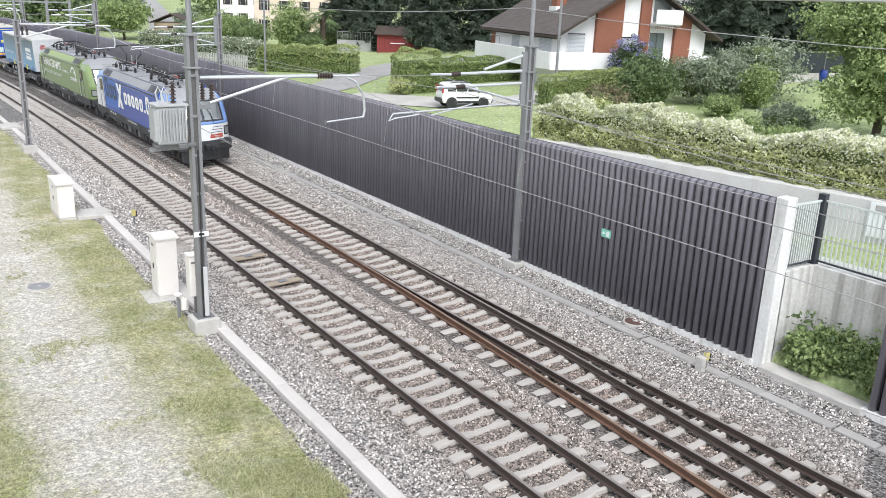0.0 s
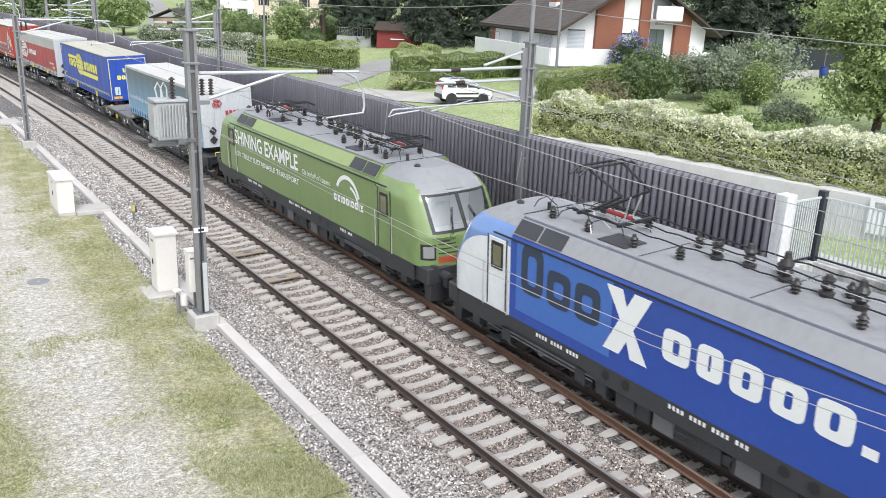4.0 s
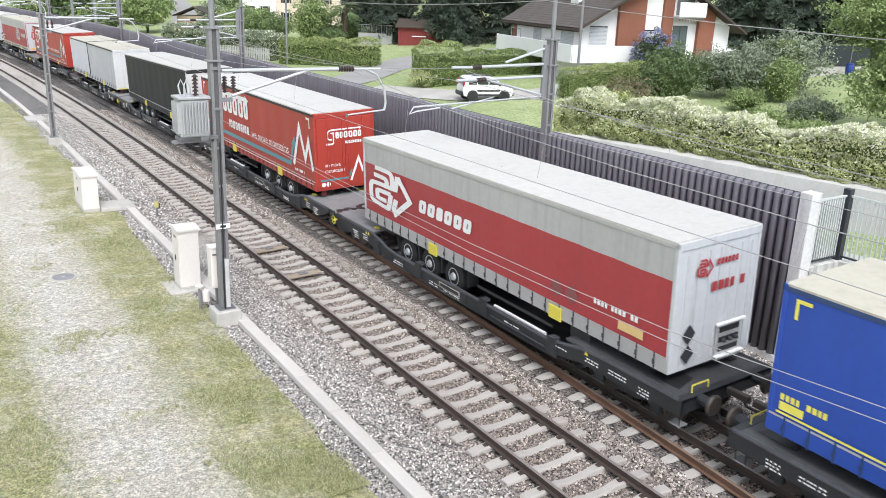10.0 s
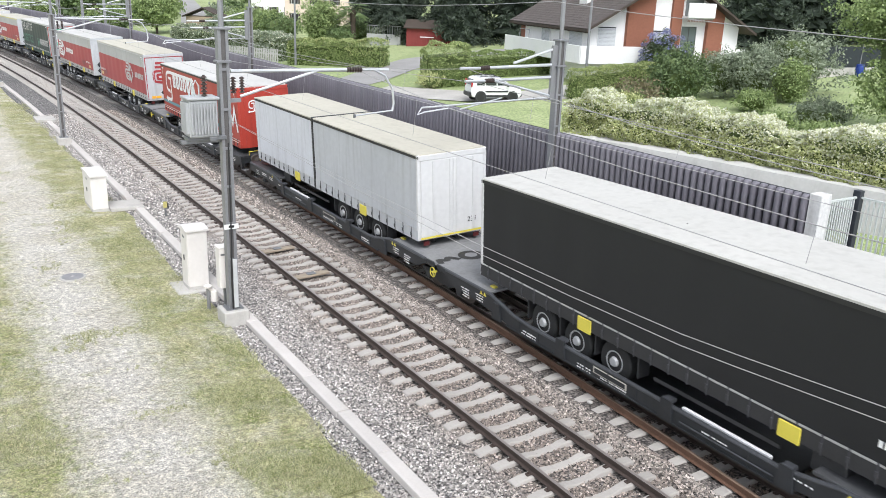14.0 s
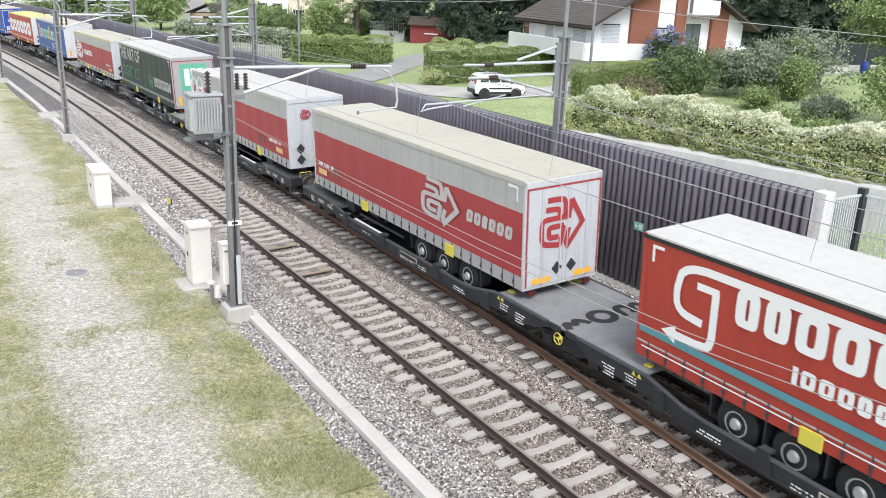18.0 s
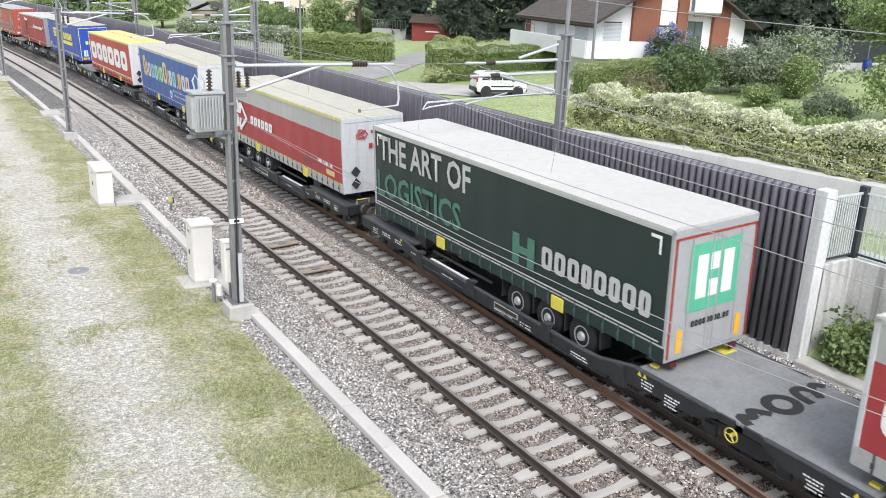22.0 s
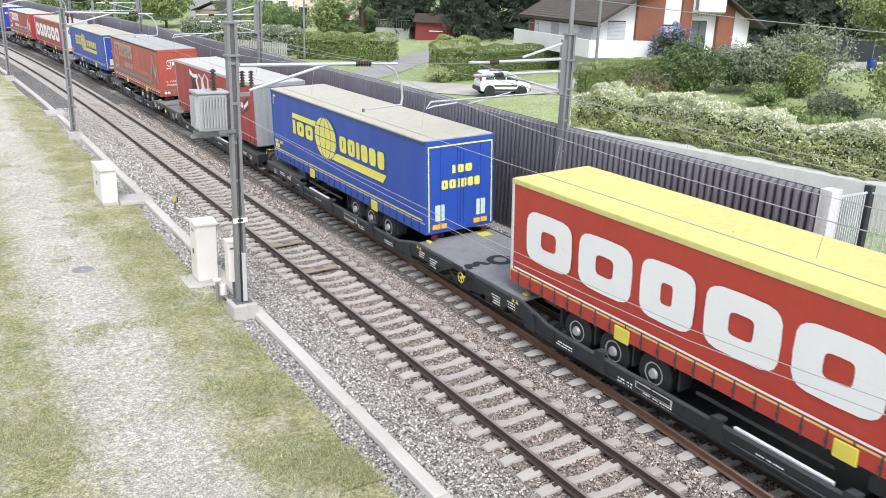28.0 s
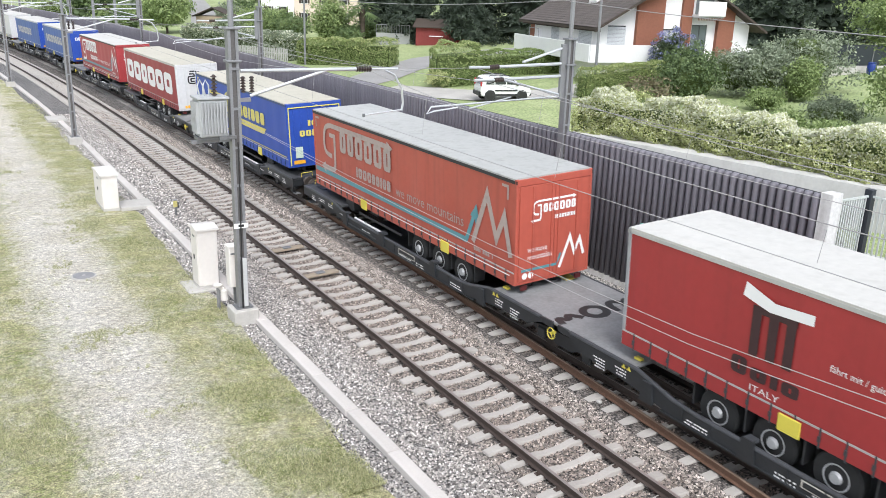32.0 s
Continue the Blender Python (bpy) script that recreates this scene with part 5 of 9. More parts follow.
def stones():
    """Loose crushed stone over the ballast bed, in two sheets: finer near the verge end, coarser beyond."""
    rg = np.random.default_rng(8)
    m = stone_mat()
    # a roof-shaped chip: four foot corners and a ridge
    chip = np.array([(-1, -0.75, -0.5), (1, -0.7, -0.5), (1, 0.75, -0.5), (-1, 0.7, -0.5), (-0.45, 0, 0.75), (0.5, 0.05, 0.7)], float)
    faces = np.array([(0, 1, 5), (0, 5, 4), (2, 3, 4), (2, 4, 5), (1, 2, 5), (3, 0, 4)])
    for name, y0, y1, per, lo, hi in (("loose_stones", 7.0, 31.0, 600, 0.017, 0.033), ("loose_stones", 31.0, 64.0, 210, 0.028, 0.048)):
        n = int((y1 - y0) * 12.0 * per)
        y, x = rg.uniform(y0, y1, n), rg.uniform(6.25, 18.3, n)
        keep = (x * x + y * y > 13.2 ** 2) & (y > 0.5 * x - 0.5) & ~((x > 7.06) & (x < 7.46)) & ~((x > 17.26) & (x < 17.64))
        # fewer where sleepers lie bare beside the rails
        for c in (TRACK1, TRACK2):
            keep &= ~((np.abs(np.abs(x - c) - 0.7535) < 0.1))
        x, y = x[keep], y[keep]
        n = len(x)
        z = np.array([-0.245 + ballast_dz(a, b) for a, b in zip(x, y)])
        x = x + np.array([bend(b) for b in y])
        s = rg.uniform(lo, hi, (n, 1, 1))
        v = chip[None] * rg.uniform(0.65, 1.25, (n, 1, 3)) + rg.normal(0, 0.16, (n, 6, 3))
        for p, q, spread in ((0, 2, 0.5), (1, 2, 0.5), (0, 1, 3.14)):
            a = rg.uniform(-spread, spread, n)[:, None]
            ca, sa = np.cos(a), np.sin(a)
            vp, vq = v[:, :, p] * ca - v[:, :, q] * sa, v[:, :, p] * sa + v[:, :, q] * ca
            v[:, :, p], v[:, :, q] = vp, vq
        v = v * s + np.stack([x, y, z + rg.uniform(-0.012, 0.024, n)], 1)[:, None, :]
        f = (faces[None] + (np.arange(n) * 6)[:, None, None]).reshape(-1)
        me = bpy.data.meshes.new(name)
        me.vertices.add(6 * n), me.loops.add(18 * n), me.polygons.add(6 * n)
        me.vertices.foreach_set("co", v.ravel())
        me.loops.foreach_set("vertex_index", f.astype(np.int32))
        me.polygons.foreach_set("loop_start", np.arange(0, 18 * n, 3, dtype=np.int32))
        me.polygons.foreach_set("loop_total", np.full(6 * n, 3, dtype=np.int32))
        me.update(calc_edges=True)
        me.materials.append(m)
        tagged(new(name, me), "loose grey crushed stones on the ballast bed", "ballast", kind="stuff")


stones()


# ---- lane, driveway ----
def lane(name, line, w, material, label):
    bm = bmesh.new()
    prev = None
    dense = []
    for (xa, ya), (xb, yb) in zip(line[:-1], line[1:]):
        for i in range(8):
            dense.append((xa + (xb - xa) * i / 8, ya + (yb - ya) * i / 8))
    dense.append(line[-1])
    for i, (x, y) in enumerate(dense):
        a, b = dense[max(i - 1, 0)], dense[min(i + 1, len(dense) - 1)]
        d = Vector((b[0] - a[0], b[1] - a[1], 0)).normalized()
        nn = Vector((-d.y, d.x, 0))
        row = [bm.verts.new((x + nn.x * w * s, y + nn.y * w * s, terrain(x + nn.x * w * s, y + nn.y * w * s) + 0.05)) for s in (-0.5, -0.25, 0, 0.25, 0.5)]
        if prev:
            for k in range(4):
                bm.faces.new((prev[k], prev[k + 1], row[k + 1], row[k]))
        prev = row
    return tagged(part(name, bm, material, None, smooth=True), label, "road", kind="structure")


lane("road_1", [(21.5, 57.0), (27.5, 60.5), (31.5, 63.0), (36.0, 67.0), (42, 71.5), (50, 73), (64, 70)], 4.4, ASPHALT, "grey asphalt lane between gardens")
lane("road_2", [(29.5, 57.0), (33.5, 49.5), (38.5, 46.6), (43, 47.5)], 4.2, mat("driveway_gravel", (0.42, 0.40, 0.37), 0.9, var=0.2, scale=3), "pale gravel driveway under the parked car")


lane("road_4", [(39.0, 138.0), (43.8, 155.0), (57.7, 210.0), (78.0, 293.0)], 5.0, ASPHALT, "grey asphalt lane climbing between gardens")
lane("road_3", [(24.6, 30.0), (24.8, 20.0), (25.0, 10.0), (25.0, -8.0)], 8.4, mat("pale_paving", (0.46, 0.46, 0.44), 0.9, var=0.2, scale=3, stain=0.3), "pale paved yard behind the bar fence")


# ---- parked car ----
def car():
    white = mat("car_white", (0.78, 0.78, 0.78), 0.25, var=0.02)
    dark = mat("car_trim", (0.03, 0.03, 0.033), 0.5)
    cg = glass_mat("car_glass", (0.03, 0.035, 0.04))
    x, y = 33.7, 47.35
    t = thing("car", Matrix.Translation((x, y, terrain(x, y) + 0.06)) @ Matrix.Rotation(math.atan2(-0.28, 0.96), 4, "Z"), "small white hatchback car parked on a gravel driveway", "car")
    side = [(-1.75, 0.35), (-1.82, 0.75), (-1.74, 1.05), (-1.55, 1.5), (-1.3, 1.6), (0.3, 1.6), (0.55, 1.5), (1.05, 1.02), (1.7, 0.9), (1.84, 0.7), (1.84, 0.4), (1.7, 0.28), (-1.65, 0.28)]
    bm = prism(bmesh.new(), side, "y", -0.8, 0.8)
    bmesh.ops.bevel(bm, geom=list(bm.edges), offset=0.05, segments=2, affect="EDGES")
    part("body", bm, white, t, smooth=False)
    for s in (-1, 1):
        for a, b in (((-1.45, 1.08), (-0.85, 1.08)), ((-0.78, 1.08), (-0.02, 1.08)), ((0.05, 1.08), (0.82, 1.08))):
            tl = (a[0] + (0.12 if a[0] < -1 else 0), 1.47)
            tr = (b[0] - (0.4 if b[0] > 0.5 else 0), 1.47)
            part("side_window", prism(bmesh.new(), [a, b, tr, tl], "y", s * 0.8 - 0.006, s * 0.8 + 0.006), cg, t)
        part("sill_trim", bx(-1.0, 1.0, min(s * 0.8, s * 0.83), max(s * 0.8, s * 0.83), 0.3, 0.44, bev=0.01), dark, t)
        part("door_trim", bx(-0.8, 0.85, min(s * 0.8, s * 0.825), max(s * 0.8, s * 0.825), 0.62, 0.72, bev=0.01), dark, t)
        part("roof_rail", path_tube(bmesh.new(), [(-1.2, s * 0.62, 1.6), (-1.1, s * 0.62, 1.68), (0.2, s * 0.62, 1.68), (0.35, s * 0.62, 1.58)], 0.025, 6), dark, t)
        part("tail_light", bx(-1.8, -1.7, s * 0.72 - 0.08, s * 0.72 + 0.08, 0.95, 1.4, bev=0.02), mat("tail_lamp_red", (0.4, 0.02, 0.02)), t)
        part("headlight", bx(1.68, 1.82, s * 0.6 - 0.12, s * 0.6 + 0.12, 0.72, 0.9, bev=0.03), glass_mat("car_lamp", (0.5, 0.5, 0.5)), t)
        part("mirror", bx(0.68, 0.85, s * 0.95 - 0.07, s * 0.95 + 0.07, 1.02, 1.16, bev=0.03), dark, t)
        for xx in (-1.12, 1.18):
            w = new("wheel", None)
            w.parent = t
            w.matrix_basis = Matrix.Translation((xx, s * 0.72, 0.3))
            part("tyre", lx([(0.19, -0.1), (0.28, -0.1), (0.31, -0.06), (0.31, 0.06), (0.28, 0.1), (0.19, 0.1)], (0, 0, 0), (0, 1, 0), 20), BLACK, w)
            part("rim", lx([(0.05, -0.09), (0.2, -0.08), (0.2, 0.08), (0.05, 0.09)], (0, 0, 0), (0, 1, 0), 16), GALV, w)
            part("wheel_arch", lx([(0.33, -0.01), (0.4, -0.01), (0.4, 0.012), (0.33, 0.012)], (xx, s * 0.805, 0.31), (0, 1, 0), 20), dark, t)
    part("windscreen", prism(bmesh.new(), [(0.98, 1.08), (0.6, 1.47), (0.61, 1.49), (1.0, 1.09)], "y", -0.66, 0.66), cg, t)
    part("rear_window", prism(bmesh.new(), [(-1.76, 1.08), (-1.6, 1.45), (-1.62, 1.46), (-1.79, 1.09)], "y", -0.6, 0.6), cg, t)
    part("front_bumper", bx(1.72, 1.9, -0.75, 0.75, 0.3, 0.55, bev=0.05), dark, t)
    part("rear_bumper", bx(-1.9, -1.74, -0.75, 0.75, 0.3, 0.6, bev=0.05), dark, t)
    part("plate", bx(-1.905, -1.9, -0.25, 0.25, 0.62, 0.73), white, t)


car()


# ---- houses ----
RENDER_W = mat("white_house_render", (0.76, 0.755, 0.74), 0.9, var=0.05, scale=2, bump=0.1, stain=0.05)
BROWNW = mat("brown_render", (0.23, 0.092, 0.055), 0.85, var=0.15, scale=2, bump=0.15)
TILE = mat("dark_roof_tile", (0.115, 0.098, 0.09), 0.85, var=0.6, scale=9, bump=0.3, island=0.8)
SHUT = mat("grey_shutter", (0.52, 0.54, 0.55), 0.6, var=0.06)
WOODD = mat("dark_eave_wood", (0.06, 0.045, 0.035), 0.8, var=0.2)


def house():
    A = radians(28)
    C = Vector((43.88, 49.3, 0))
    v = Vector((0.665, 0.747, 0))
    r = Vector((v.y, -v.x, 0))
    g = r * math.cos(A) + v * math.sin(A)
    l = -r * math.sin(A) + v * math.cos(A)
    m = Matrix(((g.x, l.x, 0, C.x), (g.y, l.y, 0, C.y), (0, 0, 1, 0), (0, 0, 0, 1)))
    t = thing("house", m, "white two-storey house with brown panels and dark tiled roof", "house")
    W, D, E = 13.4, 13.0, 6.95
    ridge = E + 0.58 * W / 2
    # walls: x along the gable front, y back along the eave side
    part("wall", prism(bmesh.new(), [(0, 1.2), (W, 1.2), (W, E), (W / 2, ridge), (0, E)], "y", 0.0, D), RENDER_W, t, "white rendered walls")
    for x0, x1, z0, z1 in ((2.98, 5.3, 4.4, None), (6.95, 7.85, 4.4, None), (10.2, 11.7, 4.4, None)):
        pts = [(x0, z0), (x1, z0), (x1, E + 0.58 * min(x1, W - x1) - 0.05), (x0, E + 0.58 * min(x0, W - x0) - 0.05)]
        part("brown_panel", prism(bmesh.new(), pts, "y", -0.35 if x0 < 5 or x0 > 9 else -0.25, 0.02), BROWNW, t, "reddish brown rendered pier")
    part("brown_panel", bx(-0.04, 0.02, 12.2, 13.05, 4.3, E), BROWNW, t)
    # roof planes with rows of tiles
    rows_n, along_n = 26, 44
    for sgn in (0, 1):
        o0 = None
        Lr = math.hypot(W / 2 + 0.9, 0.58 * (W / 2 + 0.9))
        bm = bmesh.new()
        ex = -0.9
        for a, b in ((0, 1),):
            if sgn == 0:
                prism(bm, [(ex, E - 0.52), (W / 2, ridge), (W / 2, ridge + 0.14), (ex, E - 0.38)], "y", -1.1, D + 0.9)
            else:
                prism(bm, [(W - ex, E - 0.52), (W / 2, ridge), (W / 2, ridge + 0.14), (W - ex, E - 0.38)], "y", -1.1, D + 0.9)
        part("roof_slab", bm, WOODD, t, "dark eaves")
        if sgn == 0:
            bmt = bmesh.new()
            step, wd = 0.34, 0.3
            nrow = int(Lr / step)
            ncol = int((D + 2.0) / wd)
            vs, fs = [], []
            for i in range(nrow):
                for j in range(ncol):
                    u0 = i * step
                    x0_, z0_ = ex + u0 * 0.865, E - 0.36 + u0 * 0.5017
                    x1_, z1_ = ex + (u0 + step * 1.1) * 0.865, E - 0.36 + (u0 + step * 1.1) * 0.5017
                    y0_ = -1.1 + j * wd
                    k = len(vs)
                    for (xx, zz, lift) in ((x0_, z0_, 0.05), (x1_, z1_, 0.0)):
                        for f_, hh in ((0.0, 0.0), (0.25, 0.035), (0.5, 0.045), (0.75, 0.035), (0.98, 0.0)):
                            vs.append((xx, y0_ + f_ * wd, zz + lift + hh))
                    for q in range(4):
                        fs.append((k + q, k + q + 1, k + 6 + q, k + 5 + q))
            o = new("roof_tiles", mesh("roof_tiles", vs, fs, TILE, True))
            o.parent, o["kind"] = t, "stuff"
        for j in range(20):
            y = -0.9 + j * 0.72
            if sgn == 0:
                part("rafter_end", bx(ex + 0.02, ex + 0.5, y, y + 0.1, E - 0.62, E - 0.46), WOODD, t)
    part("verge_board", prism(bmesh.new(), [(-0.9, E - 0.55), (W / 2, ridge - 0.03), (W / 2, ridge + 0.15), (-0.9, E - 0.37)], "y", -1.16, -1.1), WOODD, t)
    part("verge_board", prism(bmesh.new(), [(W + 0.9, E - 0.55), (W / 2, ridge - 0.03), (W / 2, ridge + 0.15), (W + 0.9, E - 0.37)], "y", -1.16, -1.1), WOODD, t)
    ch = part("chimney", bx(2.2, 3.1, 5.0, 6.0, E + 0.9, E + 3.2, bev=0.02), BROWNW, t, "brown chimney")
    part("chimney_base", bx(2.05, 3.25, 4.85, 6.15, E + 0.8, E + 1.75, bev=0.02), RENDER_W, ch)
    # wrap-round balcony
    part("balcony_floor", bx(-1.35, 4.6, -1.35, 0.0, 4.15, 4.35), RENDER_W, t)
    part("balcony_floor", bx(-1.35, 0.0, 0.0, 13.4, 4.15, 4.35), RENDER_W, t)
    part("parapet", bx(-1.4, 4.65, -1.45, -1.33, 4.1, 5.42, bev=0.02), RENDER_W, t, "white balcony parapet")
    part("parapet", bx(-1.45, -1.33, -1.33, 13.4, 4.1, 5.42, bev=0.02), RENDER_W, t, "white balcony parapet")
    part("parapet", bx(4.53, 4.65, -1.33, 0.0, 4.1, 5.42, bev=0.02), RENDER_W, t)

    def window(x0, x1, z0, z1, side=False, shut=True, nm="window"):
        def b(a0, a1, d0, d1, c0, c1, **k):
            return bx(d0, d1, a0, a1, c0, c1, **k) if side else bx(a0, a1, d0, d1, c0, c1, **k)
        w = part(nm, b(x0, x1, -0.02, 0.05, z0, z1), BLACK, t, "window with a lowered grey shutter" if shut else "glazed window")
        for a0, a1, c0, c1 in ((x0 - 0.06, x1 + 0.06, z1, z1 + 0.07), (x0 - 0.06, x1 + 0.06, z0 - 0.07, z0), (x0 - 0.06, x0, z0, z1), (x1, x1 + 0.06, z0, z1)):
            part("window_frame", b(a0, a1, -0.06, 0.03, c0, c1), RENDER_W, w)
        part("sill", b(x0 - 0.1, x1 + 0.1, -0.14, 0.02, z0 - 0.12, z0 - 0.07), CONC, w)
        if shut:
            n_ = int((z1 - z0) / 0.1)
            for i in range(n_):
                part("slat", b(x0, x1, -0.045, -0.022, z0 + 0.1 * i, z0 + 0.1 * i + 0.09), SHUT, w)
        else:
            mid = (x0 + x1) / 2
            for a0, a1 in ((x0 + 0.05, mid - 0.04), (mid + 0.04, x1 - 0.05)):
                part("pane", b(a0, a1, -0.035, -0.022, z0 + 0.06, z1 - 0.06), glass_mat("house_glass", (0.10, 0.12, 0.13)), w)
        return w

    window(0.65, 2.2, 5.3, 6.78)
    window(5.35, 6.9, 5.3, 6.6)
    window(8.0, 9.4, 4.45, 6.95, shut=False, nm="balcony_door")
    window(1.1, 3.4, 4.5, 6.7, side=True)
    window(7.0, 8.6, 5.0, 6.4, side=True)
    window(3.8, 4.5, 3.0, 3.6, shut=False)
    window(0.9, 1.5, 2.9, 3.6, shut=False)
    window(7.5, 9.5, 2.0, 3.4, side=True)
    # upper balcony with awning
    part("upper_balcony", bx(7.8, 10.25, -1.1, -0.98, 7.65, 8.75, bev=0.02), RENDER_W, t, "white upper balcony parapet")
    part("upper_balcony_floor", bx(7.8, 10.25, -1.0, 0.0, 7.6, 7.72), RENDER_W, t)
    part("upper_door", bx(8.2, 9.8, -0.03, 0.03, 7.75, 9.6), glass_mat("house_glass2", (0.2, 0.22, 0.22)), t)
    part("awning", prism(bmesh.new(), [(-0.9, 7.62), (0.0, 7.6), (0, 7.56), (-0.9, 7.5)], "x", 7.9, 10.2), SHUT, t, "striped awning valance")
    for i in range(16):
        part("scallop", bx(7.9 + i * 0.144, 7.9 + i * 0.144 + 0.07, -0.93, -0.9, 7.32, 7.55), mat("awning_brown", (0.2, 0.12, 0.09), 0.8), t)
    part("grab_frame", path_tube(bmesh.new(), [(-1.39, 8.2, 5.42), (-1.39, 8.2, 6.1), (-1.39, 10.2, 6.1), (-1.39, 10.2, 5.42)], 0.03, 6), GALV, t)
    part("porch_wall", bx(11.7, 13.6, -0.9, -0.7, 4.2, 5.3, bev=0.02), RENDER_W, t)
    part("garage_box", bx(-1.3, 0.0, 8.0, 12.0, 1.2, 3.4, bev=0.02), RENDER_W, t)
    part("terrace", bx(4.8, 14.0, -2.2, 0.0, 1.8, 4.4), mat("terrace_plaster", (0.5, 0.48, 0.45), 0.9, var=0.1), t)
    part("down_pipe", tb((-0.06, -0.06, 1.5), (-0.06, -0.06, E), 0.05, 8), GALV, t)


house()


def far_house(x, y, w, d, h, rz, wall, label, nwin=3, roofc=None, storeys=2):
    t = thing("house", Matrix.Translation((x, y, terrain(x, y) - 0.3)) @ Matrix.Rotation(radians(rz), 4, "Z"), label, "house", "houses beyond the gardens")
    part("wall", bx(0, w, 0, d, 0, h), wall, t)
    part("roof", prism(bmesh.new(), [(-0.6, h - 0.1), (w / 2, h + w * 0.2), (w + 0.6, h - 0.1), (w + 0.6, h + 0.1), (w / 2, h + w * 0.2 + 0.2), (-0.6, h + 0.1)], "y", -0.6, d + 0.6), roofc or TILE, t)
    for s in range(storeys):
        for i in range(nwin):
            a = w * (i + 0.5) / nwin
            z = 1.0 + s * 2.8
            win = part("window", bx(a - 0.45, a + 0.45, -0.05, 0.02, z, z + 1.4), BLACK, t, "dark window")
            part("window_frame", bx(a - 0.5, a + 0.5, -0.03, 0.01, z - 0.06, z + 1.46), RENDER_W, win)
            for e in (-0.78, 0.5):
                part("shutter", bx(a + e, a + e + 0.28, -0.07, -0.02, z, z + 1.4), WOODD, win)
    return t


PEACH = mat("peach_render", (0.70, 0.58, 0.48), 0.9, var=0.06, scale=2)
far_house(48.3, 123.0, 12, 10, 9.2, -24, PEACH, "peach rendered house with dark shutters", 4, storeys=3)
far_house(51.5, 147.0, 13, 10, 5.5, -20, RENDER_W, "low white house with a row of windows", 5)


def garden_bits():
    red = mat("red_shed_paint", (0.20, 0.035, 0.032), 0.8, var=0.12)
    t = thing("garden_shed", Matrix.Translation((47.9, 84.8, 2.5)) @ Matrix.Rotation(radians(-42), 4, "Z"), "red painted garden shed below spruce trees", "shed")
    part("wall", bx(0, 6.0, 0, 3, 0, 2.3), red, t)
    for i in range(20):
        part("plank", bx(i * 0.3, i * 0.3 + 0.27, -0.03, 0.0, 0.05, 2.3), red, t)
    part("roof", prism(bmesh.new(), [(-0.4, 2.25), (1.5, 3.1), (3.4, 2.25), (3.4, 2.35), (1.5, 3.2), (-0.4, 2.35)], "x", -0.3, 6.3), WOODD, t)
    part("shelf_board", bx(1.6, 3.2, -0.12, -0.03, 1.3, 1.4), WHITE, t)
    w = thing("terrace_wall", Matrix.Translation((46.3, 88.2, 2.6)) @ Matrix.Rotation(radians(-40), 4, "Z"), "grey terrace wall with a white railing", "wall")
    part("wall", bx(-1.6, 2.4, 0, 0.3, -0.5, 1.3), mat("grey_render", (0.36, 0.36, 0.35), 0.9, var=0.1), w)
    for i in range(14):
        part("baluster", bx(-1.6 + i * 0.3, -1.56 + i * 0.3, 0.1, 0.14, 1.3, 2.2), GALV, w)
    part("handrail", bx(-1.6, 2.4, 0.08, 0.17, 2.2, 2.27), GALV, w)
    f = thing("picket_fence", Matrix.Translation((25.6, 83.5, 1.1)) @ Matrix.Rotation(radians(-62), 4, "Z"), "pale wooden picket fence beside the tracks", "fence")
    for i in range(36):
        part("picket", bx(i * 0.22, i * 0.22 + 0.12, 0, 0.03, 0, 2.0), mat("grey_wood", (0.45, 0.44, 0.42), 0.85, var=0.15), f)
    for z in (0.4, 1.5):
        part("fence_rail", bx(0, 7.9, 0.03, 0.08, z, z + 0.08), mat("grey_wood", (0.45, 0.44, 0.42)), f)
    m = thing("letter_box", Matrix.Translation((35.0, 72.6, terrain(35, 72.6))), "grey letter box on a post", "letter box")
    part("post", bx(-0.06, 0.06, -0.06, 0.06, 0, 1.1), GALV, m)
    part("box", bx(-0.3, 0.3, -0.2, 0.2, 1.1, 1.6, bev=0.03), SHUT, m)
    for x, y, h in ((39.9, 44.9, 11.0), (30.9, 76.2, 10.0), (28.8, 62.0, 0.0)):
        if h:
            p = thing("lamp_pole", Matrix.Translation((x, y, terrain(x, y))), "slim grey street lamp pole", "lamp pole", "lamp poles")
            part("pole", tb((0, 0, -0.3), (0, 0, h), 0.11, 10, 0.07), GALV, p)
            part("arm", tb((0, 0, h), (-1.2, 0, h + 0.2), 0.05, 8), GALV, p)
            part("lamp_head", bx(-1.8, -1.1, -0.12, 0.12, h + 0.12, h + 0.26, bev=0.03), GALVD, p)
    d = thing("mesh_fence", Matrix.Translation((58.0, 40.3, 3.3)) @ Matrix.Rotation(radians(-8), 4, "Z"), "dark green netting fence on a low wall", "fence")
    part("low_wall", bx(0, 12, 0, 0.25, -0.5, 1.0), CONC, d)
    part("netting", bx(0, 12, 0.08, 0.12, 1.0, 2.6), mat("dark_netting", (0.02, 0.026, 0.03), 0.7, var=0.15), d)
    for i in range(5):
        part("fence_post", tb((0.1 + i * 2.9, 0.05, 0.9), (0.1 + i * 2.9, 0.05, 2.7), 0.04, 6), GALV, d)
    b = thing("water_barrel", Matrix.Translation((62.6, 38.7, terrain(62.6, 38.7))), "blue plastic water barrel beside the fence", "barrel")
    part("barrel", lx([(0.26, 0), (0.33, 0.2), (0.35, 0.45), (0.33, 0.7), (0.28, 0.88)], (0, 0, 0), (0, 0, 1), 16), mat("blue_plastic", (0.015, 0.04, 0.22), 0.4), b)
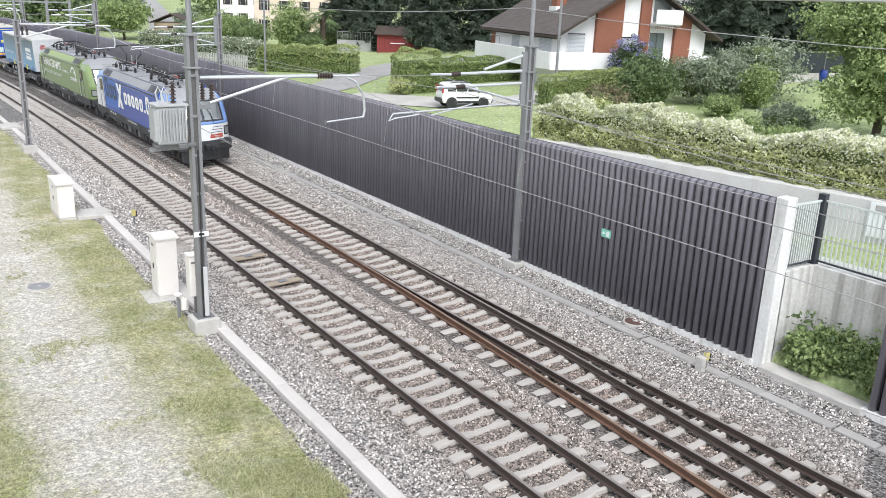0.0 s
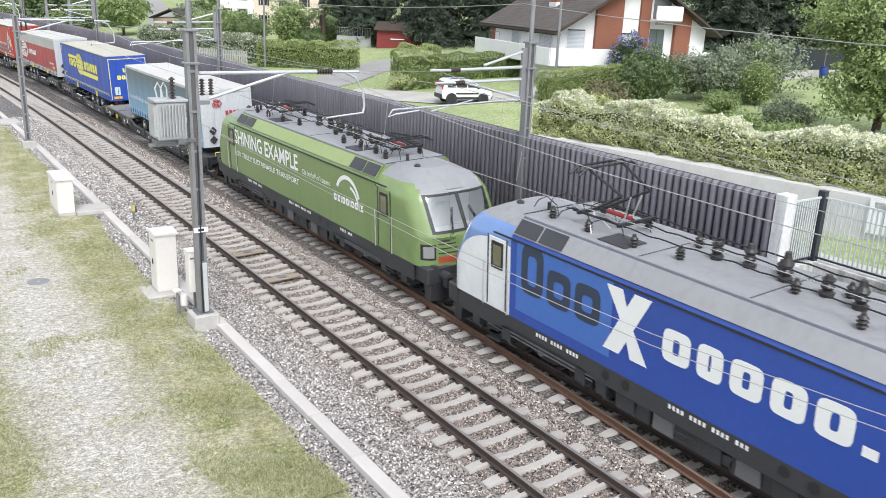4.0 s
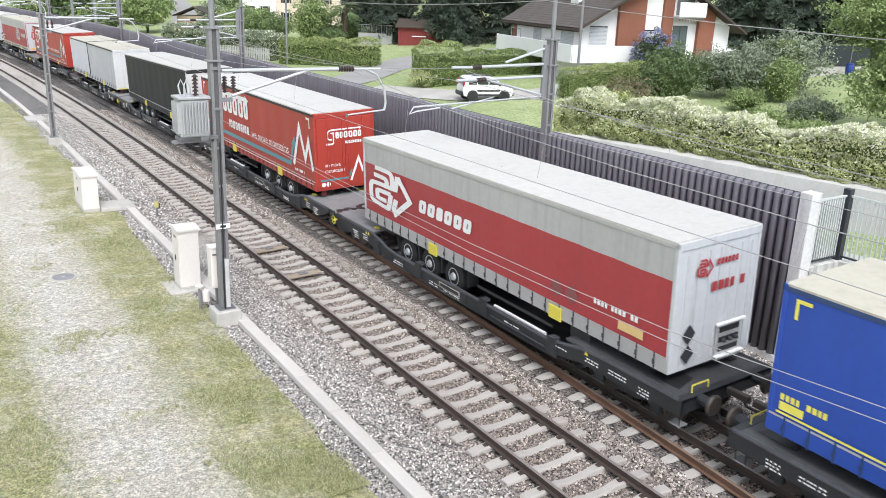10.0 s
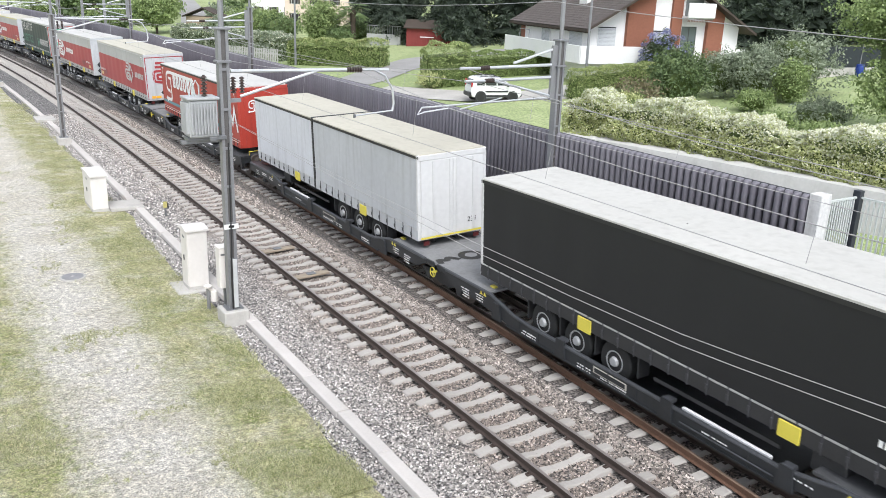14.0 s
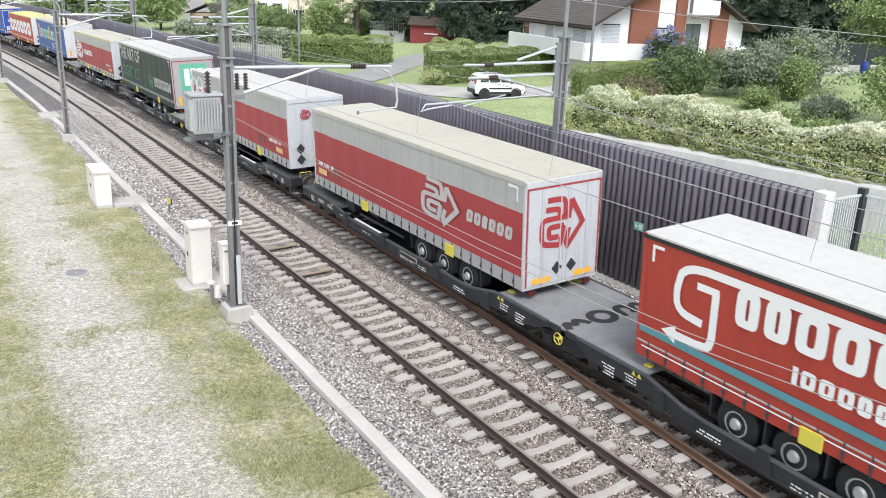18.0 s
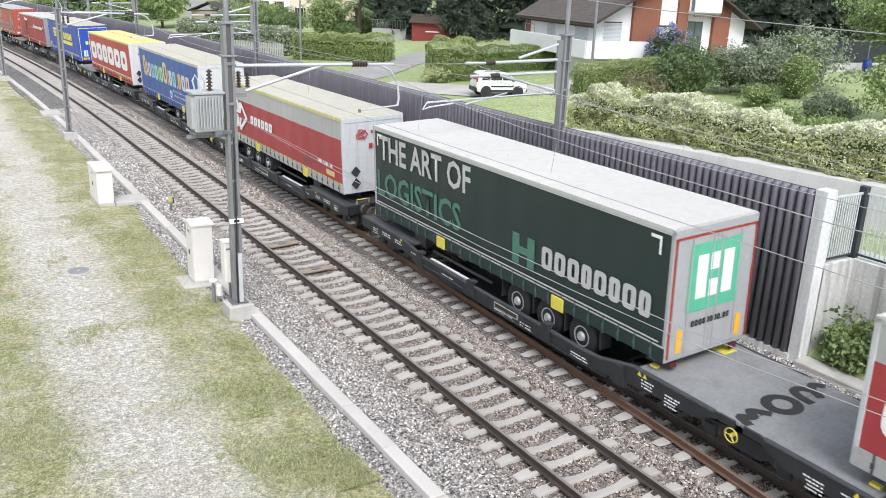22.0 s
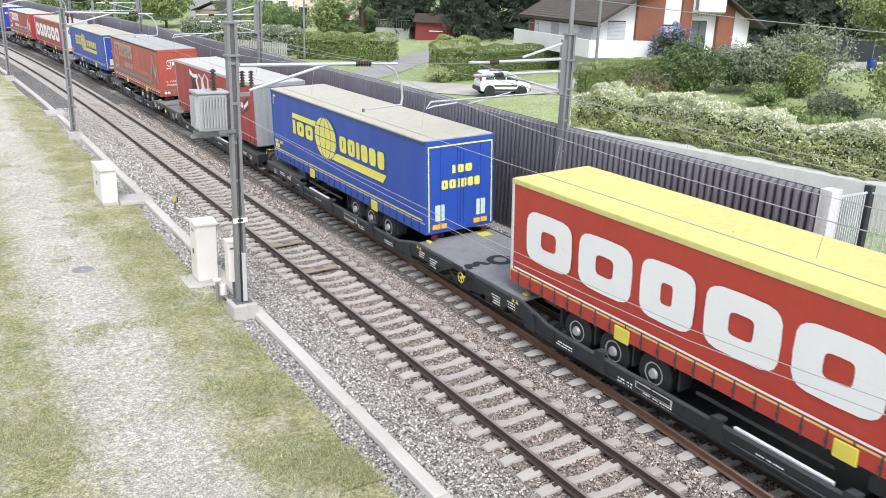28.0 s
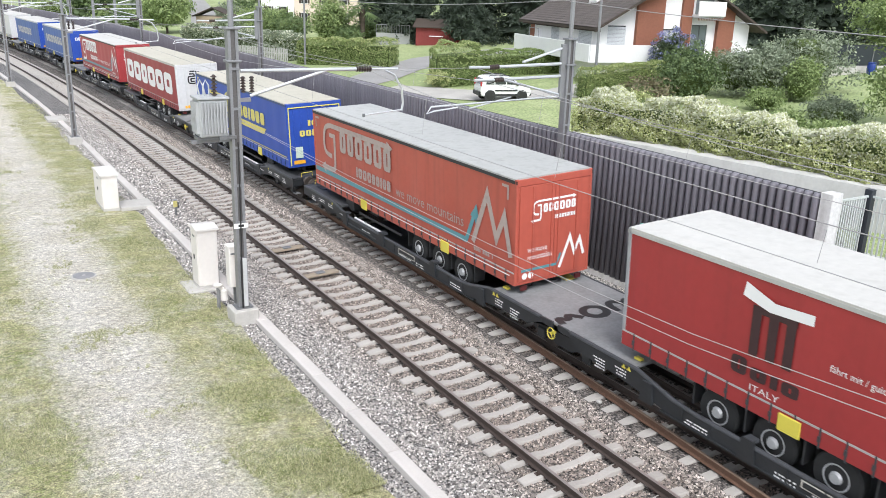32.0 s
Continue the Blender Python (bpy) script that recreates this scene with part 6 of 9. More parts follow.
    part("lid", lx([(0.3, 0), (0.3, 0.05), (0.2, 0.07)], (0, 0, 0.88), (0, 0, 1), 16), mat("blue_plastic", (0.015, 0.04, 0.22)), b)
    s = thing("garden_shed", Matrix.Translation((34.9, 128.5, 1.8)) @ Matrix.Rotation(radians(-30), 4, "Z"), "low garden hut with a dark roof", "shed")
    part("wall", bx(0, 5, 0, 4, 0, 2.2), mat("hut_wall", (0.35, 0.28, 0.2), 0.9), s)
    part("roof", prism(bmesh.new(), [(-0.5, 2.1), (2.5, 3.4), (5.5, 2.1), (5.5, 2.25), (2.5, 3.55), (-0.5, 2.25)], "y", -0.5, 4.5), WOODD, s)


garden_bits()


# ---- the train ----
# upper edges: paler wagon grey, the light they catch put into the colour
BEAMTOP = mat("wagon_worn_edge", (0.05, 0.052, 0.058), 0.42, var=0.35, scale=3, stain=0.3)
DECKD = mat("wagon_dark_deck", (0.062, 0.063, 0.066), 0.55, var=0.3, scale=3, stain=0.35)
WAGON = mat("wagon_grey_paint", (0.024, 0.026, 0.029), 0.45, var=0.25, scale=3, stain=0.25)
DECK = mat("wagon_deck_steel", (0.215, 0.215, 0.217), 0.6, var=0.25, scale=3, stain=0.3)
WHEEL = mat("wheel_steel", (0.09, 0.075, 0.065), 0.5, 0.5, 0.2, 5)
TYRE = mat("tyre_rubber", (0.018, 0.018, 0.018), 0.85, var=0.2, scale=10)
RIM = mat("truck_rim", (0.42, 0.42, 0.425), 0.45, 0.15, 0.15, 6)
CHASSIS = mat("trailer_chassis", (0.03, 0.03, 0.032), 0.6, var=0.2, stain=0.2)
TRIM = mat("aluminium_trim", (0.55, 0.55, 0.55), 0.4, 0.5, 0.1, 4, stain=0.15)
STRAP = mat("buckle_strap", (0.05, 0.05, 0.055), 0.6, var=0.1)
ORANGE = mat("orange_plate", (0.85, 0.42, 0.03), 0.5, var=0.05)
PLATEY = mat("yellow_plate", (0.68, 0.58, 0.08), 0.5, var=0.06, stain=0.15)
HAZ = mat("black_diamond", (0.03, 0.03, 0.035), 0.6, var=0.1)
L_TR = 13.6

SIDE_M = Matrix(((0, 0, -1, 0), (-1, 0, 0, 0), (0, 1, 0, 0.06), (0, 0, 0, 1)))
END_M = Matrix(((1, 0, 0, 0), (0, 0, -1, 0), (0, 1, 0, 0), (0, 0, 0, 1)))


def letters(text, height, material, parent, place, face, label="", width=None, bold=0.0, name="lettering", shear=0.0):
    """Flat lettering with its lower left corner at place; face turns it to a side or an end; width fits its length."""
    cu = bpy.data.curves.new("text", "FONT")
    cu.body, cu.size, cu.shear = text, height / 0.7, shear
    cu.resolution_u = 2
    cu.offset = height * bold
    tmp = new("text", cu)
    me = bpy.data.meshes.new_from_object(tmp.evaluated_get(bpy.context.evaluated_depsgraph_get()))
    bpy.data.objects.remove(tmp)
    bpy.data.curves.remove(cu)
    if width:
        us = [v.co.x for v in me.vertices]
        me.transform(Matrix.Diagonal((width / (max(us) - min(us)), 1, 1, 1)))
    me.materials.clear()
    me.materials.append(material)
    ob = new(name, me)
    ob.parent = parent
    ob.matrix_basis = Matrix.Translation(place) @ face
    if label:
        ob["label"] = label
    return ob


def flat(shapes, material, parent, place, face, name="marking", label=""):
    """Flat shapes, each an outline of (u, v), laid on a side or an end."""
    bm = bmesh.new()
    lift = 0.0
    for pts in shapes:
        bm.faces.new([bm.verts.new((u, v, lift)) for u, v in pts])
        lift += 0.0001
    bmesh.ops.remove_doubles(bm, verts=bm.verts, dist=0.0004)
    ob = part(name, bm, material, parent, label)
    ob.matrix_basis = Matrix.Translation(place) @ face
    return ob


def rect(u, v, w, h, sh=0.0):
    return [(u, v), (u + w, v), (u + w + sh * h, v + h), (u + sh * h, v + h)]


def ring(u, v, w, h, b, a0=0.0, a1=360.0, seg=20):
    """A rounded-box band of width b, all round or between two angles."""
    out = []
    def at(t, g):
        c, s = math.cos(t), math.sin(t)
        p = 0.45
        return (u + w / 2 + (w / 2 - g) * math.copysign(abs(c) ** p, c), v + h / 2 + (h / 2 - g) * math.copysign(abs(s) ** p, s))
    for i in range(seg):
        t0, t1 = radians(a0 + (a1 - a0) * i / seg), radians(a0 + (a1 - a0) * (i + 1) / seg)
        out.append([at(t0, 0), at(t1, 0), at(t1, b), at(t0, b)])
    return out


def glyph_list(pattern, h, w=0.66, bar=0.24, gap=0.16, sh=0.0):
    """Plain blocks in place of a maker's lettering, one list of shapes for each block."""
    out, u = [], 0.0
    b = bar * h
    for ch in pattern:
        if ch == " ":
            u += 0.4 * h
            continue
        if ch == ".":
            out.append([rect(u, 0, b, b)])
            u += b + gap * h
            continue
        H = h * (1.4 if ch.isupper() or ch in "bd" else 1.0)
        c = ch.lower()
        W = w * h * (1.15 if ch.isupper() else 1)
        if c == "l":
            g = [rect(u, 0, b, H)]
            W = b
        elif c == "x":
            g = [[(u, 0), (u + b * 1.3, 0), (u + W, H), (u + W - b * 1.3, H)], [(u + W - b * 1.3, 0), (u + W, 0), (u + W * 0.62, H * 0.5), (u + W * 0.45, H * 0.42)], [(u, H), (u + b * 1.3, H), (u + W * 0.56, H * 0.58), (u + W * 0.38, H * 0.5)]]
        else:
            W *= 0.86 if c in "lrtcs" else 1.0
            g = ring(u, 0, W, H, max(b, 0.27 * h))
        out.append([[(p + sh * q, q) for p, q in s] for s in g])
        u += W + gap * h
    return out


def blocks(pattern, u0, u1, z, h, material, parent, face, length, x, label, bar=0.26, w=0.7, gap=0.16, sh=0.0):
    """A row of plain blocks fitted between u0 and u1, each block a part of its own."""
    gl = glyph_list(pattern, h, w, bar, gap, sh)
    us = [p for g in gl for s in g for p, q in s]
    k = (u1 - u0) / (max(us) - min(us))
    for g in gl:
        shapes = [[((p - min(us)) * k, q) for p, q in s] for s in g]
        place = (x, length - u0, z) if face is SIDE_M else (u0, x, z)
        flat(shapes, material, parent, place, face, "letter_block", label)


def disc(u, v, r, seg=28, squash=1.0):
    return [(u + r * math.cos(2 * math.pi * i / seg), v + r * squash * math.sin(2 * math.pi * i / seg)) for i in range(seg)]


def arcband(u, v, r0, r1, a0, a1, seg=12):
    out = []
    for i in range(seg):
        t0, t1 = radians(a0 + (a1 - a0) * i / seg), radians(a0 + (a1 - a0) * (i + 1) / seg)
        out.append([(u + r0 * math.cos(t0), v + r0 * math.sin(t0)), (u + r1 * math.cos(t0), v + r1 * math.sin(t0)), (u + r1 * math.cos(t1), v + r1 * math.sin(t1)), (u + r0 * math.cos(t1), v + r0 * math.sin(t1))])
    return out


def stroke(pts, w):
    """A line of even width through points, mitred at its bends."""
    left, right = [], []
    n = len(pts)
    for i, (x, y) in enumerate(pts):
        a = Vector(pts[i]) - Vector(pts[i - 1]) if i else Vector(pts[1]) - Vector(pts[0])
        b = Vector(pts[i + 1]) - Vector(pts[i]) if i < n - 1 else a
        a, b = a.normalized(), b.normalized()
        na, nb = Vector((-a.y, a.x)), Vector((-b.y, b.x))
        m = (na + nb).normalized() if (na + nb).length > 1e-6 else na
        k = w / 2 / max(m.dot(na), 0.35)
        left.append((x + m.x * k, y + m.y * k)), right.append((x - m.x * k, y - m.y * k))
    return [[left[i], right[i], right[i + 1], left[i + 1]] for i in range(n - 1)]


def paint(key, col, dirt=0.1, rough=0.45):
    return mat("paint_" + key, col, rough, var=0.08, scale=1.5, bump=0.06, bscale=3, streak=dirt)


def trailer_wheel():
    bm = lathe(bmesh.new(), [(0.28, 0.0), (0.46, 0.0), (0.5, 0.05), (0.5, 0.25), (0.46, 0.31), (0.28, 0.31)], (0, 0, 0), (1, 0, 0), 22)
    ty = part("tyre", bm, TYRE)
    bm = lathe(bmesh.new(), [(0.02, -0.06), (0.1, -0.06), (0.12, -0.02), (0.14, 0.04), (0.2, 0.05), (0.24, -0.004), (0.27, -0.01), (0.285, 0.3)], (0, 0, 0), (1, 0, 0), 22)
    for i in range(10):
        a = 2 * math.pi * i / 10
        tube(bm, (0.03, 0.17 * math.cos(a), 0.17 * math.sin(a)), (0.08, 0.17 * math.cos(a), 0.17 * math.sin(a)), 0.018, 5)
    ri = part("rim", bm, RIM)
    return ty.data, ri.data, ty, ri


TY_ME, RI_ME, _a, _b = trailer_wheel()
bpy.data.objects.remove(_a), bpy.data.objects.remove(_b)


def trailer(label, side, roof, rail_col, end, rear_lead, upper=None, cut=3.42, edge=None, split=False, swap=False, endtop=None, strap=STRAP, lipm=None):
    """A curtain-sided semi-trailer: origin at rail level under its leading end, y towards its other end."""
    t = thing("semi_trailer", None, label, "semi-trailer", "trailers on the train")
    zb, zt = 1.42, 4.2
    w = 1.275
    # curtain: its own soft relief from the poles behind it
    n = 46
    for x, nm in ((-w, "curtain"), (w, "curtain")):
        bm = bmesh.new()
        zs = [zb + 0.33, 2.1, 2.6, 3.0, cut, 3.8, zt - 0.1]
        grid = []
        for i in range(n + 1):
            y = 0.09 + (L_TR - 0.18) * i / n
            col = []
            for j, z in enumerate(zs):
                d = 0.012 * math.sin(i * 1.37) + 0.008 * math.sin(i * 0.51 + z) if 0 < j < len(zs) - 1 else 0.004
                col.append(bm.verts.new((x + (d if x < 0 else -d), y, z)))
            grid.append(col)
        for a, b in zip(grid[:-1], grid[1:]):
            for j in range(len(zs) - 1):
                f = bm.faces.new((a[j], a[j + 1], b[j + 1], b[j]))
                f.smooth = True
                f.material_index = 1 if upper and zs[j] >= cut - 0.01 else 0
        part(nm, bm, [side, upper or side], t, smooth=True)
    bm = bmesh.new()
    prism(bm, [(-w - 0.005, zt - 0.1), (w + 0.005, zt - 0.1), (w + 0.005, zt - 0.015), (w - 0.05, zt), (-w + 0.05, zt), (-w - 0.005, zt - 0.015)], "y", 0.05, L_TR - 0.05)
    part("roof", bm, roof, t)
    bm = bmesh.new()
    for x in (-w - 0.012, w - 0.03):
        box(bm, x, x + 0.042, 0, L_TR, zt - 0.14, zt - 0.055)
    part("cant_rail", bm, edge or TRIM, t)
    if lipm:
        part("roof_valance", bx(-w - 0.016, -w - 0.008, 0.02, L_TR - 0.02, zt - 0.13, zt - 0.03), lipm, t)
    part("floor", bx(-w + 0.05, w - 0.05, 0.05, L_TR - 0.05, zb + 0.1, zb + 0.25), CHASSIS, t)
    for x in (-w - 0.015, w - 0.025):
        part("side_rail", bx(x, x + 0.04, 0.02, L_TR - 0.02, zb, zb + 0.34, bev=0.006), rail_col, t)
    bm = bmesh.new()
    box(bm, -w - 0.02, -w - 0.008, 0.05, L_TR - 0.05, zb + 0.335, zb + 0.375)
    part("rave_strip", bm, lipm or TRIM, t)
    b0 = None
    for i in range(26):
        y = 0.4 + i * (L_TR - 0.8) / 25
        if b0 is None:
            bm = box(bmesh.new(), -0.008, 0.0, -0.02, 0.02, -0.2, 0.22)
            box(bm, -0.03, -0.008, -0.03, 0.03, -0.06, 0.05)
            b0 = part("curtain_buckle", bm, strap, t)
            b0.matrix_basis = Matrix.Translation((-w - 0.016, y, zb + 0.17))
        else:
            again(b0, Matrix.Translation((-w - 0.016, y, zb + 0.17)))
    # corner posts and the two ends
    for y in (0.0, L_TR - 0.1):
        for x in (-w - 0.012, w - 0.088):
            part("corner_post", bx(x, x + 0.1, y, y + 0.1, zb, zt - 0.02, bev=0.012), end, t)
    part("lead_end", bx(-w + 0.09, w - 0.09, 0.012, 0.05, zb, zt - 0.05), end, t)
    part("tail_end", bx(-w + 0.09, w - 0.09, L_TR - 0.05, L_TR - 0.012, zb, zt - 0.05), end, t)
    part("end_header", bx(-w + 0.02, w - 0.02, -0.012, 0.03, zt - 0.2, zt - 0.03, bev=0.01), endtop or end, t)
    if rear_lead:
        for x in (-w + 0.1, 0.006):
            part("rear_door", bx(x, x + w - 0.106, -0.02, 0.012, zb + 0.1, zt - 0.22, bev=0.006), end, t)
        for x in (-0.75, -0.12, 0.12, 0.75):
            part("lock_rod", tb((x, -0.035, zb + 0.12), (x, -0.035, zt - 0.25), 0.016, 6), end, t)
        bm = bx(-w + 0.02, w - 0.02, 0.1, 0.2, 0.85, 1.0, bev=0.01)
        part("underrun_bar", bm, TRIM, t)
        for x in (-1.05, 0.85):
            part("tail_lamp", bx(x, x + 0.2, 0.02, 0.09, 1.22, 1.36, bev=0.01), mat("trailer_lamp_red", (0.08, 0.01, 0.01), 0.35), t)
    else:
        # bulkhead ribs, hose panel
        for i in range(7):
            x = -w + 0.3 + i * 0.33
            part("bulkhead_rib", bx(x, x + 0.05, -0.006, 0.014, zb + 0.15, zt - 0.3, bev=0.004), end, t)
        part("coupling_panel", bx(0.1, 0.9, -0.04, 0.01, zb + 0.1, zb + 0.8, bev=0.02), TRIM, t)
        for z in (0.18, 0.4, 0.62):
            part("panel_slot", bx(0.18, 0.82, -0.046, -0.04, zb + z, zb + z + 0.12), BLACK, t)
        part("panel_step", bx(0.05, 0.95, -0.14, -0.04, zb + 0.08, zb + 0.13, bev=0.01), WHITE, t)
        part("panel_step", bx(0.05, 0.95, -0.1, -0.04, zb + 0.8, zb + 0.86, bev=0.01), WHITE, t)
        for i in range(3):
            part("air_coupling", lx([(0.05, 0), (0.05, 0.05), (0.02, 0.09)], (0.3 + 0.2 * i, -0.05, zb + 0.45), (0, -1, 0), 8), CHASSIS, t)
        part("step_bar", bx(0.1, 0.9, -0.1, -0.06, zb + 0.02, zb + 0.1), TRIM, t)
    # running gear
    s = (lambda y: y) if rear_lead else (lambda y: L_TR - y)
    for x in (-0.5, 0.38):
        part("chassis_beam", bx(x, x + 0.12, 0.4, L_TR - 0.4, 1.05, zb + 0.1), CHASSIS, t)
    if not swap:
        for k, a in enumerate((2.75, 4.06, 5.37)):
            part("axle", tb((-1.1, s(a), 0.96), (1.1, s(a), 0.96), 0.07, 8), CHASSIS, t)
            for side_x in (-1, 1):
                wh = new("wheel", None)
                wh.parent = t
                wh.matrix_basis = Matrix.Translation((side_x * 1.2, s(a), 0.96)) @ Matrix.Rotation(0 if side_x < 0 else math.pi, 4, "Z")
                for nm, me in (("tyre", TY_ME), ("rim", RI_ME)):
                    o = new(nm, me)
                    o.parent = wh
        for a in (2.1, 3.4, 4.7, 6.1):
            part("mudguard", bx(-1.2, -0.85, s(a) - 0.02, s(a) + 0.02, 0.85, 1.4), CHASSIS, t)
        part("side_guard", bx(-1.22, -1.18, min(s(6.6), s(9.8)), max(s(6.6), s(9.8)), 1.04, 1.12), CHASSIS, t)
        part("tool_box", bx(-1.15, -0.6, min(s(10.4), s(11.1)), max(s(10.4), s(11.1)), 0.95, 1.4, bev=0.02), CHASSIS, t)
        for x in (-0.75, 0.65):
            part("landing_leg", bx(x, x + 0.1, s(11.3) - 0.05, s(11.3) + 0.05, 0.75, 1.4), CHASSIS, t)
    for a in (3.6, 9.2):
        part("grip_plate", bx(-w - 0.05, -w - 0.02, a - 0.24, a + 0.24, zb - 0.06, zb + 0.3, bev=0.02), PLATEY, t, "yellow lifting grip plate")
    for a in (2.2, 7.0, 11.6):
        part("roof_bow_aerial", tb((-0.15, a + 0.4, zt), (-0.15, a + 0.4, zt + 0.02), 0.01, 4), CHASSIS, t) if a == 7.0 else None
    return t


def diamonds(t):
    for k, dv in enumerate((0.0, 0.44)):
        flat([[(0, -0.22), (0.2, 0), (0, 0.22), (-0.2, 0)]], HAZ, t, (-0.78, -0.03, 1.78 + dv), END_M, "placard", "dark folded hazard placard")


def codes(t, u0, v0, n=11, h=0.1, material=None, face=SIDE_M, y=None):
    """Small unreadable code line as plain bars."""
    rnd = random.Random(n)
    out, u = [], 0.0
    for i in range(n):
        w = h * rnd.uniform(0.5, 0.8)
        if i not in (4, 9):
            out.append(rect(u, 0, w, h))
        u += w + h * 0.25
    place = (-1.297, L_TR - u0, v0) if face is SIDE_M else (u0, -0.03, v0)
    return flat(out, material or WHITE, t, place, face, "code_line", "small code line")


SX = -1.297

def fitted(shapes, u0, u1, z0, z1, material, t, name, label="", dx=0.0, end=False):
    """Shapes stretched to span u0..u1 and z0..z1 on the side, or across the leading end."""
    us = [p for s in shapes for p, q in s]
    vs = [q for s in shapes for p, q in s]
    a, b, c, d = min(us), max(us), min(vs), max(vs)
    s2 = [[((p - a) / (b - a) * (u1 - u0), (q - c) / (d - c) * (z1 - z0)) for p, q in s] for s in shapes]
    if end:
        return flat(s2, material, t, (u0, -0.03 - dx, z0), END_M, name, label)
    return flat(s2, material, t, (SX - dx, L_TR - u0, z0), SIDE_M, name, label)


def side_text(text, u0, u1, z0, h, material, t, label, bold=0.0, shear=0.0):
    return letters(text, h, material, t, (SX, L_TR - u0, z0), SIDE_M, label, width=u1 - u0, bold=bold, shear=shear)


def corner_marks(t, material, lead=True, tail=True):
    """White angle marks in the upper corners of the curtain."""
    if tail:
        flat([rect(0, 0, 0.32, 0.07), rect(0, -0.3, 0.07, 0.3)], material, t, (SX, L_TR - 0.3, 3.86), SIDE_M, "corner_mark", "angle mark in the curtain corner")
    if lead:
        flat([rect(0, 0, 0.32, 0.07), rect(0.25, -0.3, 0.07, 0.3)], material, t, (SX, 0.65, 3.86), SIDE_M, "corner_mark", "angle mark in the curtain corner")


def eased(pts, n=2):
    """Rounds the corners of a line."""
    for _ in range(n):
        out = [pts[0]]
        for (a, b), (c, d) in zip(pts[:-1], pts[1:]):
            out += [(a * 0.75 + c * 0.25, b * 0.75 + d * 0.25), (a * 0.25 + c * 0.75, b * 0.25 + d * 0.75)]
        pts = out + [pts[-1]]
    return pts


def ribbon(w=1.0):
    """A folded ribbon looping back on itself into an arrowhead."""
    out = stroke(eased([(1.5, 9.5), (4.0, 9.5), (5.5, 9.3), (5.6, 7.6), (5.6, 6.2)]), w)
    out += stroke(eased([(1.2, 7.8), (3.2, 7.8), (4.3, 7.6), (4.3, 6.1)]), w)
    out += stroke(eased([(5.6, 6.1), (2.0, 6.1), (0.5, 5.9), (0.4, 4.0), (0.5, 1.8), (2.2, 1.4), (4.4, 1.1), (4.7, 1.3), (5.3, 4.6)]), w)
    out += stroke(eased([(5.3, 4.6), (2.9, 4.6), (2.0, 4.5), (2.0, 3.5), (2.1, 2.7), (3.0, 2.7), (4.2, 2.7)]), w)
    out += stroke([(5.6, 6.1), (6.4, 6.2), (6.9, 9.2)], w) + stroke([(6.9, 9.2), (9.6, 4.8), (6.3, 0.7), (5.9, 1.6), (6.5, 4.0)], w)
    return out


def hook_mark():
    """A hooked double stroke with arrow tips, in metres on the curtain."""
    out = stroke([(6.3, 3.76), (4.0, 3.76)] + eased([(2.6, 3.76), (1.2, 3.76), (1.02, 3.2), (1.1, 2.74), (1.75, 2.68)]), 0.17)
    out += stroke([(1.55, 3.42), (2.1, 3.42)], 0.15) + stroke([(2.02, 3.42)] + eased([(2.02, 2.9), (2.02, 2.25), (1.7, 2.2), (1.1, 2.2)]), 0.18)
    out.append([(6.3, 3.56), (6.3, 3.92), (6.72, 3.74)])
    out.append([(1.1, 2.0), (1.1, 2.4), (0.72, 2.2)])
    return out


